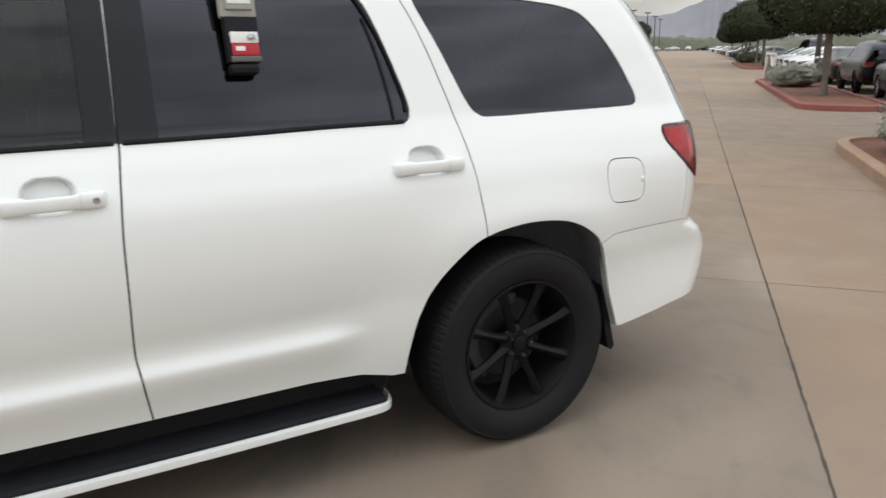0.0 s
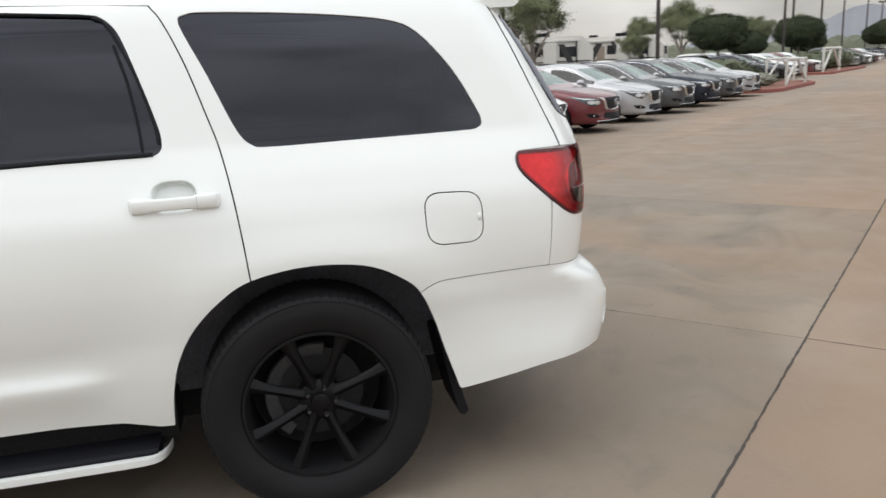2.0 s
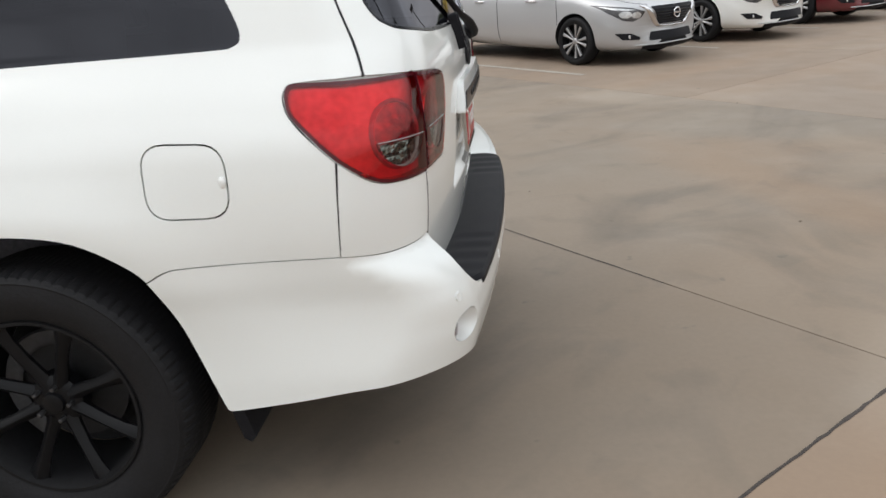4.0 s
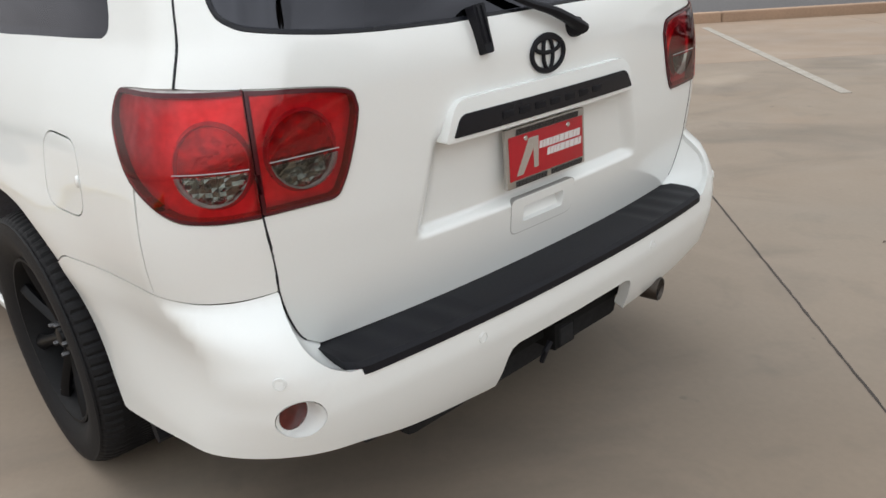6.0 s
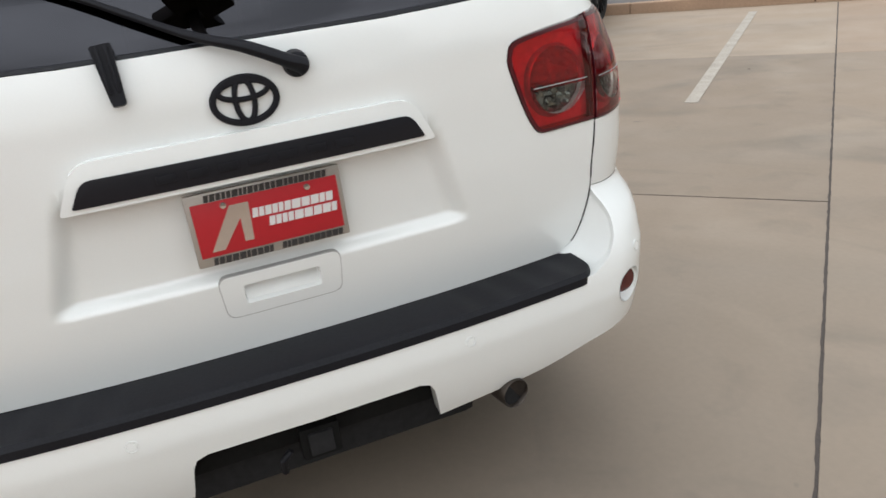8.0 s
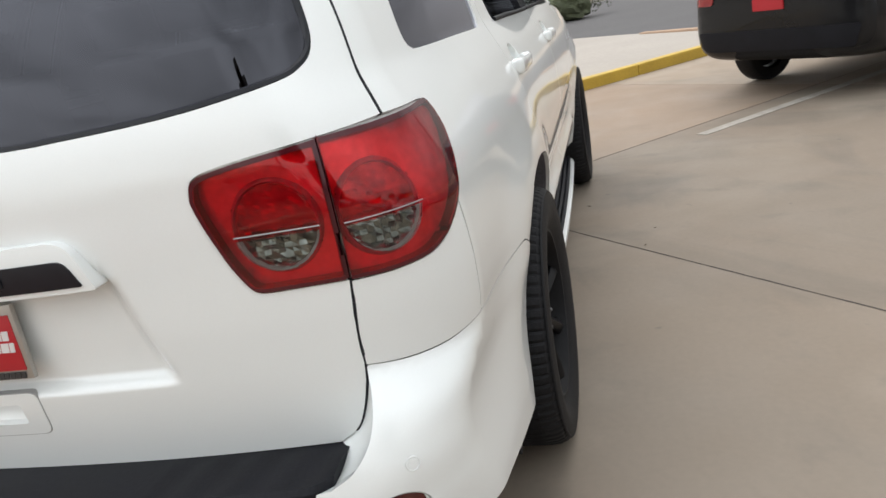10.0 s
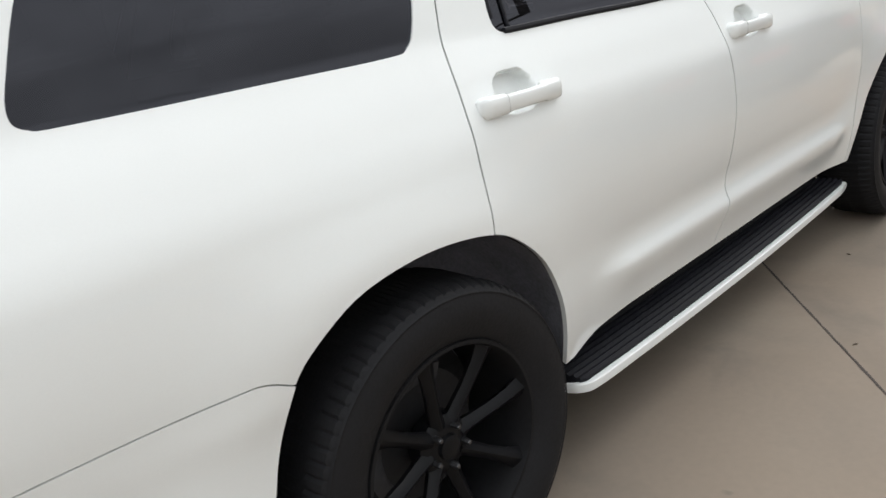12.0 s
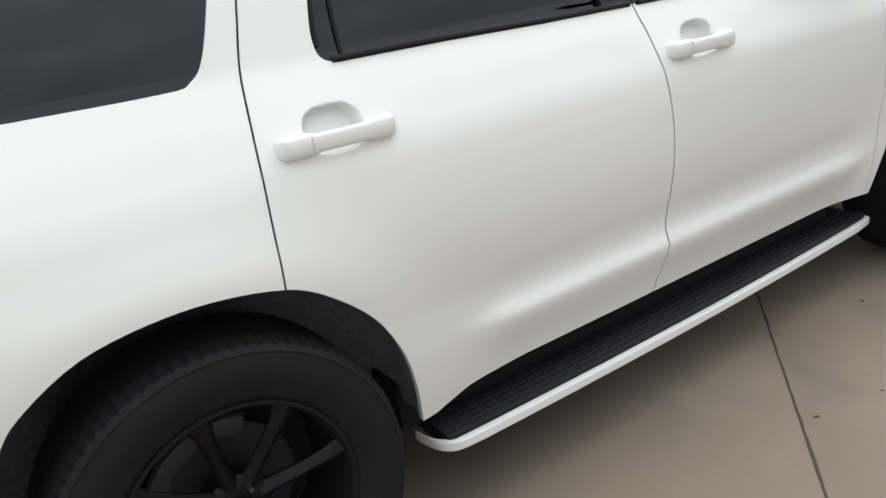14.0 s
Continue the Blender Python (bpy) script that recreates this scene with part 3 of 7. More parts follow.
gate_joint_host = suv
# grey that stands in for the shadow in fine joints
JOINTG = mat('grey_joint_shadow', (.35, .35, .34), .6, var=.02)
fine_u = [c[0] + d for c in DISHES for d in np.arange(-.09, .0901, .006)]
fine_r = [.53 + .0095 * k for k in range(10)]
fine_z = [1.145 + d for d in np.arange(-.066, .0661, .0055)]
for side in (-1, 1):
    q = panel("quarter_panel", QUARTER, WHITE, suv, side, [QWIN] + ([FUEL] if side < 0 else []))
    if side < 0:
        flap = panel("fuel_flap", FUEL, WHITE, q, side, step=.025)
        bm = bmesh.new()
        bmesh.ops.create_uvsphere(bm, u_segments=12, v_segments=8, radius=.012, matrix=Matrix.Translation(skin(.600, 1.012)) @ Matrix.Diagonal((.8, .5, 1.2, 1)))
        part("finger_notch", bm, WHITE, flap)
    panel("quarter_window", QWIN, TINT, suv, side, off=-.006, gap=-.008, flange=.004, label="dark tinted glass")
    panel("corner_panel", CORNER, WHITE, suv, side, gap=.0008)
    d = panel("rear_door", RDOOR, WHITE, suv, side, [DWIN], gap=.0029, extra_u=[u for u in fine_u if u > -.6], extra_z=fine_z + fine_r)
    panel("door_window", DWIN, TINT, d, side, off=-.012, gap=-.01, flange=.004, label="dark tinted glass")
    f = panel("front_door", FDOOR, WHITE, suv, side, [FWIN], gap=.0029, extra_u=[u for u in fine_u if u < -1.4], extra_z=fine_z + fine_r)
    panel("door_window", FWIN, glass_mat("tinted_front_glass", (.13, .14, .14), 1.5) if side < 0 else bpy.data.materials["tinted_front_glass"], f, side, off=-.012, gap=-.01, flange=.004)
    # window seals and the black pillar between the doors
    for host, line in ((d, [(-.455, 1.289), (-.75, 1.286), (-1.05, 1.279), (-1.372, 1.275)]), (f, [(-1.405, 1.275), (-1.8, 1.272), (-2.36, 1.268)])):
        bm = bmesh.new()
        P = [Vector(sgn(side, skin(u, z + .004, .001))) for u, z in spline(line, 8)]
        tube(bm, P, .008, 8)
        part("window_seal", bm, BLACK, host)
    for host, poly in ((d, [(-1.3835, 1.279), (-1.365, 1.765), (-1.262, 1.765), (-1.272, 1.279)]), (f, [(-1.3875, 1.279), (-1.369, 1.765), (-1.462, 1.758), (-1.472, 1.279)])):
        panel("pillar_trim", poly, GLOSS, host, side, off=.003, gap=0, flange=.02)
    # frame seal round the rear door's glass
    bm = bmesh.new()
    tube(bm, [Vector(sgn(side, skin(u, z, -.006))) for u, z in spline([(-1.30, 1.752), (-1.0, 1.754), (-.65, 1.739), (-.598, 1.728), (-.56, 1.70), (-.494, 1.56), (-.443, 1.39), (-.435, 1.325)], 6)], .006, 8)
    part("frame_seal", bm, BLACK, d)
    bm = bmesh.new()
    tube(bm, [Vector(sgn(side, skin(u, z, -.009))) for u, z in spline([(-.548, 1.64), (-.518, 1.53), (-.502, 1.44), (-.492, 1.37), (-.487, 1.300)], 6)], .0050, 8)
    part("division_bar", bm, BLACK, d)
    # dark tubes in the panel joints stand in for the gaps' shade
    for host, line in ((d, SEAM_C), (f, SEAM_B), (gate_joint_host, [p for p in GATE_LOW if p[1] > .66]), (gate_joint_host, GATE_TOP), (gate_joint_host, [(1.155, .978), (1.155, 1.02), (1.155, 1.06), (1.155, 1.1), (1.155, 1.14), (1.155, 1.18), (1.155, 1.216)])):
        bm = bmesh.new()
        tube(bm, [Vector(sgn(side, skin(u, z, -.0085 if host is not suv else -.0045))) for u, z in line], .0055, 6)
        part("joint_seal", bm, BLACK if len(line) != 7 else LAMP_DEEP, host)
    panel("front_fender", FENDER, WHITE, suv, side)
    panel("a_pillar", APILLAR, WHITE, suv, side)
    # door handles: two pods and a grip bridge over a dish
    for host, (x0, x1, z0) in ((d, (-.258, -.538, 1.143)), (f, (-1.440, -1.712, 1.136))):
        bm = bmesh.new()
        rings = []
        for k in range(29):
            s = k / 28
            pod = max(float(ease(.30, .24, s)), float(ease(.74, .80, s)))
            end = min(1.0, math.sqrt(max(0.0, 1 - (max(0, .06 - s, s - .94) / .06) ** 2)) + .05)
            hgt = (.0200 + .0050 * pod) * (.55 + .45 * end)
            inner, outer = .012 * (1 - pod) - .010 * pod, (.030 + .004 * math.sin(math.pi * s)) * (.25 + .75 * end)
            u, zc = x0 + (x1 - x0) * s, z0 - .003 * s + .001
            base = skin(u, zc, 0.0, lambda x, y, z: np.abs(y) - np.interp(z, *SIDE))
            mid, dep = (inner + outer) / 2, (outer - inner) / 2
            r = []
            for j in range(14):
                a = 2 * math.pi * j / 14
                cx, cz = math.cos(a), math.sin(a)
                e = lambda v: math.copysign(abs(v) ** .6, v)
                r.append(bm.verts.new(sgn(side, (base[0], base[1] - mid - dep * e(cx), base[2] + hgt * e(cz)))))
            rings.append(r)
        for A, B in zip(rings, rings[1:]):
            for j in range(14):
                bm.faces.new((A[j], A[(j + 1) % 14], B[(j + 1) % 14], B[j]))
        bm.faces.new(rings[0]), bm.faces.new(rings[-1])
        h = part("handle", bm, WHITE, host, sharp=60)
        # joint line of the rear pod
        bm = bmesh.new()
        s = .255
        base = skin(x0 + (x1 - x0) * s, z0, 0.0, lambda x, y, z: np.abs(y) - np.interp(z, *SIDE))
        tube(bm, [sgn(side, (base[0], base[1] - .0165 - .0172 * math.copysign(abs(math.cos(a)) ** .6, math.cos(a)), base[2] + .0243 * math.copysign(abs(math.sin(a)) ** .6, math.sin(a)))) for a in np.linspace(-1.4, 1.4, 12)], .0005, 6)
        part("joint_line", bm, JOINTG, h)
        if side < 0 and host is f:
            bm = bmesh.new()
            c = skin(x0 - .030, z0, .031)
            lathe(bm, [(.0, -.002), (.006, -.002), (.0085, -.003), (.010, .0), (.010, .006)], 16, Matrix.Translation(c))
            part("key_lock", bm, STEEL, h)
    # running board with ribbed tread and white edge
    rb = tagged(new("running_board"), "black ribbed running board with white edge")
    rb.parent = suv
    yo = lambda x: .955 + (x + .578) * .0125 + .020 * math.sin(math.pi * min(1, max(0, (-.55 - x) / 2.1))) ** .7
    xs = list(np.linspace(-2.60, -.58, 30))
    bm = bmesh.new()
    prof = [(.70, .250), (.70, .290)] + [(.715 + .0125 * i, .287 + (.007 if i % 2 else 0)) for i in range(18)] + [(.938, .286), (.938, .262), (.90, .246)]
    rows_ = []
    for x in [-2.625] + xs + [-.562]:
        endf = 1 if -2.61 < x < -.57 else .97
        rows_.append([bm.verts.new((x, (-1 if side < 0 else 1) * min(y * 1.0 + (yo(x) - .957), yo(x) * endf), z + (.006 if x < -1.6 else 0) * (-x - 1.6))) for y, z in prof])
    for A, B in zip(rows_, rows_[1:]):
        for j in range(len(prof)):
            bm.faces.new((A[j], A[(j + 1) % len(prof)], B[(j + 1) % len(prof)], B[j]))
    bm.faces.new(rows_[0]), bm.faces.new(rows_[-1])
    part("tread", bm, BLACK, rb, "ribbed black plastic tread", sharp=30)
    bm = bmesh.new()
    edge = [(-2.64, .86), (-2.635, .915), (-2.61, yo(-2.6) - .008)] + [(x, yo(x)) for x in xs[1:-1]] + [(-.585, .953), (-.555, .935), (-.535, .90), (-.525, .84)]
    sec = [(-.012, -.024), (.006, -.025), (.0105, -.022), (.012, .0), (.011, .012), (.007, .0155), (-.012, .0155)]
    ed = spline(edge, 3)
    rr = [[bm.verts.new((x, (-1 if side < 0 else 1) * (y - .010 + dy), .265 + dz * .74 + .006 * max(0, -x - 1.6))) for dy, dz in sec] for x, y in ed]
    for A, B in zip(rr, rr[1:]):
        for j in range(7):
            bm.faces.new((A[j], A[(j + 1) % 7], B[(j + 1) % 7], B[j]))
    bm.faces.new(rr[0]), bm.faces.new(rr[-1])
    part("edge_trim", bm, WHITE, rb, "white painted edge")
    # sill under the doors, wheel-arch liners, mud flap
    bm = bmesh.new()
    box(bm, -2.54, -.50, *sorted(((-1 if side < 0 else 1) * .66, (-1 if side < 0 else 1) * .80)), .27, .42, .01)
    part("sill", bm, DARK, suv)
    for cx, out in ((.01, ARCH), (-3.10, FARCH)):
        bm = bmesh.new()
        pts = [(u, z) for u, z in out]
        lo = [bm.verts.new(sgn(side, tuple(p))) for p in skin(np.array([p[0] for p in pts]), np.array([p[1] for p in pts]), -.012)]
        mid_ = [bm.verts.new(sgn(side, (cx + (p[0] - cx) * 1.05, -.86, .40 + (p[1] - .40) * 1.05))) for p in pts]
        hi_ = [bm.verts.new(sgn(side, (cx + (p[0] - cx) * 1.05, -.625, .40 + (p[1] - .40) * 1.05))) for p in pts]
        for A, B in ((lo, mid_), (mid_, hi_)):
            for i in range(len(A) - 1):
                bm.faces.new((A[i], A[i + 1], B[i + 1], B[i]))
        bm.faces.new(hi_)
        part("arch_liner", bm, LINER, suv, sharp=180)
    bm = bmesh.new()
    fl = [(.478, .565), (.500, .47), (.522, .355), (.545, .268), (.530, .250), (.510, .262), (.486, .36), (.464, .47), (.450, .555)]
    A = [bm.verts.new(sgn(side, (x, -.935, z))) for x, z in fl]
    B = [bm.verts.new(sgn(side, (x, -.70, z))) for x, z in fl]
    bm.faces.new(A), bm.faces.new(B)
    for i in range(len(fl)):
        bm.faces.new((A[i], A[(i + 1) % len(fl)], B[(i + 1) % len(fl)], B[i]))
    part("mud_flap", bm, BLACK, suv)

# tailgate ------------------------------------------------------------------------
gate = panel("tailgate", GATE_SKIN, WHITE, suv, 0, step=.03, extra_u=[UEND - .36 - .006 * k for k in range(18)] + [UEND - .074 - .004 * k for k in range(4)], extra_z=[.746 + .004 * k for k in range(25)])
panel("rear_window", GWIN, TINT, gate, 0, off=-.004, gap=-.008, flange=.004, label="dark tinted glass")
bm = bmesh.new()
loop = [skin(u, z, -.0085) for u, z in GWIN]
loop = [tuple(p) for p in loop] + [(p[0], -p[1], p[2]) for p in loop[::-1]]
tube(bm, loop, .0085, 8, closed=True)
part("window_seal", bm, GLOSS, gate)


def gate_x(y, z):
    return float(np.interp(z, *BACK) - .085 * abs(y) ** 2.2)


# garnish over the plate: white surround and dark insert
def hood_bar(name, outline, x_off, thick, material, parent, label="", r=.012, step=.03, holes=()):
    pts, faces, rim = flat_sheet(rounded(outline, r, 4), holes, step)
    V = [(gate_x(y, z) + x_off(y, z), y, z) for y, z in pts]
    n = len(V)
    V += [(p[0] - thick, p[1], p[2]) for p in V]
    F = [list(f) for f in faces] + [[b, a, a + n, b + n] for a, b in rim]
    bm = bmesh.new()
    vs = [bm.verts.new(v) for v in V]
    for f in F:
        bm.faces.new([vs[i] for i in f])
    return part(name, bm, material, parent, label)


lip = lambda y, z: .025 - .14 * max(0, z - 1.06)
surround = hood_bar("garnish", [(-.372, 1.030), (.372, 1.030), (.330, 1.122), (-.330, 1.122)], lip, .035, WHITE, gate, r=[.010, .010, .038, .038])
insert = hood_bar("garnish_insert", [(-.348, 1.040), (.348, 1.040), (.322, 1.089), (-.322, 1.089)], lambda y, z: lip(y, z) + .003, .008, GLOSS, surround, "gloss black strip", r=[.006, .006, .020, .020])
for k in range(7):
    y = -.175 + .058 * k
    bm = bmesh.new()
    box(bm, gate_x(y, 1.064) + lip(y, 1.064) + .002, gate_x(y, 1.064) + lip(y, 1.064) + .0042, y - .019, y + .019, 1.056, 1.072, .001)
    part("raised_mark", bm, BLACK, insert)
# emblem: three oval rings
emb = new("emblem")
emb.parent = gate
tagged(emb, "matt black emblem of oval rings")
for name, a, b, cz, r in (("outer_ring", .0605, .0425, 0.0, .0066), ("upright_ring", .018, .040, 0.0, .0055), ("cross_ring", .047, .017, .019, .0055)):
    bm = bmesh.new()
    rings = []
    for t in np.linspace(0, 2 * math.pi, 48, endpoint=False):
        ny, nz = b * math.cos(t), a * math.sin(t)
        q = math.hypot(ny, nz)
        cy_, cz_ = a * math.cos(t), 1.178 + cz + b * math.sin(t)
        x0 = gate_x(cy_, cz_) + .005
        rings.append([bm.verts.new((x0 + .8 * r * math.sin(k * math.pi / 4), cy_ + r * ny / q * math.cos(k * math.pi / 4), cz_ + r * nz / q * math.cos(k * math.pi / 4))) for k in range(8)])
    for i in range(48):
        A, B = rings[i], rings[(i + 1) % 48]
        for k in range(8):
            bm.faces.new((A[k], A[(k + 1) % 8], B[(k + 1) % 8], B[k]))
    part(name, bm, BLACK, emb)
# plate: grey frame, red insert with light bars for the lettering
PZ, PX = .936, 1.116
plate = tagged(new("plate_holder"), "silver dealer plate frame with red insert")
plate.parent = gate
bm = bmesh.new()
box(bm, -.012, 0, -.158, .158, -.074, .078, .004)
part("frame", bm, mat("brushed_plate_frame", (.42, .40, .37), .35, .7, var=.12), plate)
bm = bmesh.new()
box(bm, -.002, .0015, -.148, .148, -.054, .058, .001)
part("insert", bm, PLATE_RED, plate)
LET = mat("silver_white_print", (.72, .72, .72), .4, .2, var=.05)
INK = mat("dark_print", (.03, .028, .028), .5, var=.1)
rp = random.Random(4)
for y0, y1, z0, z1, m_ in [(-.034, .136, .008, .027, LET), (-.004, .136, -.016, .003, LET), (-.128, -.004, -.0715, -.0575, INK), (.012, .146, -.0705, -.0575, INK), (-.120, .135, .0595, .0735, INK)]:
    y = y0
    while y < y1 - .008:
        w = rp.uniform(.010, .019) * (z1 - z0) / .017
        bm = bmesh.new()
        k = (z1 - z0) * .15
        f0, f1 = [[bm.verts.new((x, y + d, z)) for d, z in ((0, z0), (w - .0022, z0), (w - .0022 + k, z1), (k, z1))] for x in (.0012, .0026)]
        bm.faces.new(f0[::-1]), bm.faces.new(f1)
        for i in range(4):
            bm.faces.new((f0[i], f0[(i + 1) % 4], f1[(i + 1) % 4], f1[i]))
        part("print_bar", bm, m_, plate, smooth=False)
        y += w
bm = bmesh.new()
A = [(-.126, -.044), (-.100, -.044), (-.058, .014), (-.058, -.036), (-.040, -.036), (-.036, .044), (-.074, .044)]
va = [bm.verts.new((.0026, y, z)) for y, z in A]
vb = [bm.verts.new((.0010, y, z)) for y, z in A]
bm.faces.new(va), bm.faces.new(vb)
for i in range(len(A)):
    bm.faces.new((va[i], va[(i + 1) % len(A)], vb[(i + 1) % len(A)], vb[i]))
part("badge_shape", bm, CHROME, plate, smooth=False)
for y in (-.085, .085):
    bm = bmesh.new()
    lathe(bm, [(0, .004), (.006, .0035), (.008, .001), (.008, -.002)], 12, Matrix.Translation((.0, y, .046)) @ Matrix.Rotation(radians(-90), 4, "Z"))
    part("screw", bm, CHROME, plate)
plate.matrix_basis = pose(PX, 0, PZ, 0, -1.5, 0)
# pull handle under the plate
# grey plate round the handle draws the shadow of its joint
hood_bar("pull_handle_gap", [(-.1256, .7254), (.1256, .7254), (.1326, .8266), (-.1326, .8266)], lambda y, z: .0006, .034, JOINTG, gate, r=.022, step=.02, holes=[rounded([(-.085, .751), (.085, .751), (.085, .803), (-.085, .803)], .008, 4)])
pull = hood_bar("pull_handle", [(-.124, .727), (.124, .727), (.131, .825), (-.131, .825)], lambda y, z: .0022 - .02 * abs(z - .776), .045, WHITE, gate, r=.022, step=.02, holes=[rounded([(-.082, .754), (.082, .754), (.082, .8), (-.082, .8)], .008, 4)])
bm = bmesh.new()
pts = rounded([(-.082, .754), (.082, .754), (.082, .8), (-.082, .8)], .008, 4)
o = [bm.verts.new((gate_x(y, z) + .0020 - .02 * abs(z - .776), y, z)) for y, z in pts]
i_ = [bm.verts.new((gate_x(y, z) - .010 - .028 * (z - .754) / .046, y * .97, .780 + (z - .777) * .92)) for y, z in pts]
for k in range(len(pts)):
    bm.faces.new((o[k], o[(k + 1) % len(pts)], i_[(k + 1) % len(pts)], i_[k]))
bm.faces.new(i_)
part("grip_recess", bm, WHITE, pull, sharp=25)
# wiper: arm with its pivot cap, and the blade's lower clip
wp = tagged(new("rear_wiper"), "black rear wiper with pivot cap")
wp.parent = gate
bm = bmesh.new()
arm = [(1.128, .118, 1.224), (1.135, .090, 1.240), (1.126, .02, 1.275), (1.104, -.08, 1.312), (1.060, -.25, 1.40), (1.016, -.40, 1.47)]
tube(bm, spline(arm, 5), [.026, .025, .024, .023, .021, .020, .019, .019, .018, .018, .017, .016, .015, .014, .013, .012, .011, .010, .010, .009, .009, .008, .008, .008, .008, .008][:26], 12, flat=.7)
part("arm", bm, BLACK, wp)
bm = bmesh.new()
lathe(bm, [(0, .030), (.016, .029), (.024, .022), (.027, .0), (.027, -.03)], 20, Matrix.Translation((1.108, .110, 1.228)) @ Matrix.Rotation(radians(-90), 4, "Z"))
part("pivot_cap", bm, BLACK, wp)
bm = bmesh.new()
A, B = [[bm.verts.new((x * k, y, z)) for y, z in rounded([(-.0125, -.052), (.0125, -.052), (.0195, .058), (-.0195, .058)], .006, 3)] for x, k in ((-.014, 1), (.012, 1))]
bm.faces.new(A[::-1]), bm.faces.new(B)
for i in range(len(A)):
    bm.faces.new((A[i], A[(i + 1) % len(A)], B[(i + 1) % len(A)], B[i]))
for y in (-.008, .008):
    box(bm, .010, .0165, y - .003, y + .003, -.030, .054, .002)
bmesh.ops.transform(bm, matrix=pose(1.112, -.222, 1.258, 0, -14, 0) @ pose(0, 0, 0, 4, 0, 0), verts=bm.verts)
part("glass_latch", bm, BLACK, gate, "black latch of the rear glass")
# spoiler over the rear window
bm = bmesh.new()
rows_ = []
for y in np.linspace(-.66, .66, 25):
    k = 1 - .22 * abs(y / .66) ** 3
    xr, top = .60 - .02 * abs(y), 1.835 - .05 * (abs(y) / .66) ** 2
    rows_.append([bm.verts.new((x, y, z)) for x, z in ((xr, top - .02), (xr + .18 * k, top + .012), (xr + .33 * k, top - .012), (xr + .37 * k, top - .035), (xr + .345 * k, top - .052), (xr + .22 * k, top - .055))])
for A, B in zip(rows_, rows_[1:]):
    for j in range(6):
        bm.faces.new((A[j], A[(j + 1) % 6], B[(j + 1) % 6], B[j]))
bm.faces.new(rows_[0]), bm.faces.new(rows_[-1])
part("spoiler", bm, WHITE, gate, sharp=50)

# tail lamps: a dark rim, a red cover, and a silvered shell with a fluted bowl behind it ----
for side in (-1, 1):
    for nm, out, host, circ, cut in (("tail_lamp", LAMP_A, suv, (1.066, 1.083, .075, .076), 1.080), ("gate_lamp", LAMP_B, gate, (1.263, 1.086, .082, .076), 1.085)):
        inner = inset(out, .010)
        inner = [((1.148 if u > 1.134 else u) if nm == "tail_lamp" else (1.162 if u < 1.175 else u), z) for u, z in inner]
        lens = panel(nm, out, LAMP_DEEP, host, side, [inner], off=.004, step=.02, flange=.022, gap=.0006, label="red lens with dark red rim and clear lower window")
        cu, cz, ru, rz = circ
        circle = [(cu + ru * math.cos(t), cz + rz * math.sin(t)) for t in np.linspace(0, 2 * math.pi, 40, endpoint=False)]
        dn = sorted([(u, z) for u, z in circle if z < cut - .006], key=lambda p: (math.atan2(p[1] - cz, p[0] - cu) - math.pi / 2) % (2 * math.pi))
        cover = panel("red_lens", inner, LAMP_RED, lens, side, [dn], off=.0065, step=.02, flange=.001, gap=-.001)
        cover.visible_shadow = False
        panel("lamp_shell", out, LAMP_SHELL, lens, side, off=-.020, step=.02, flange=.001, gap=-.004,
              bulge=lambda u, z: .008 * ease(1.13, 1.20, z) + .006 * ease(.98, .86, u))
        # a bright ring round the bulb, and small facets inside it
        bm = bmesh.new()
        rings = []
        t = np.linspace(0, 2 * math.pi, 48, endpoint=False)
        for f, dep in ((1.13, -.019), (1.07, -.010), (1.02, -.008), (.97, -.015)):
            rings.append([bm.verts.new(sgn(side, p)) for p in skin(np.clip(cu + ru * f * np.cos(t), *((.80, 1.148) if nm == "tail_lamp" else (1.164, 1.39))), cz + rz * f * np.sin(t), dep)])
        for A, B in zip(rings, rings[1:]):
            for j in range(48):
                bm.faces.new((A[j], A[(j + 1) % 48], B[(j + 1) % 48], B[j]))
        part("reflector_ring", bm, LAMP_SHELL, lens, sharp=60)
        rf = random.Random(int(cu * 100))
        upper, lower = bmesh.new(), bmesh.new()
        nu, nz = 11, 17
        for i in range(nu):
            for j in range(nz):
                u0, z0_ = cu + ru * (-1 + 2 * i / nu), cz + rz * (-1 + 2 * j / nz)
                if math.hypot(-1 + 2 * (i + .5) / nu, -1 + 2 * (j + .5) / nz) > 1.04:
                    continue
                bm = lower if z0_ + rz / nz < cut - .006 else upper
                q = [sgn(side, skin(u0 + ru * 2 / nu * a, z0_ + rz * 2 / nz * c_, -.014 + rf.uniform(-.0013, .0013) * (.7 if bm is upper else 1.5))) for a, c_ in ((0, 0), (1, 0), (1, 1), (0, 1))]
                bm.faces.new([bm.verts.new(p) for p in q])
        part("reflector_facets", upper, LAMP_FACET, lens, smooth=False)
        part("prism_facets", lower, LAMP_PRISM, lens, "dim grey ribbed reflector", smooth=False)
        pane = panel("clear_window", dn, LAMP_CLEAR, lens, side, off=.0045, step=.02, flange=.002, gap=.001)
        pane.visible_shadow = False
        bm = bmesh.new()
        w_ = math.sqrt(1 - ((cut - .006 - cz) / rz) ** 2)
        tube(bm, [Vector(sgn(side, skin(u, cut - .005, .0065))) for u in np.linspace(cu - ru * w_, cu + ru * w_, 12)], .0014, 6)
        part("divider", bm, STEEL, lens)

# rear bumper -------------------------------------------------------------------------
RY, RZ, RR = .838, .556, .045


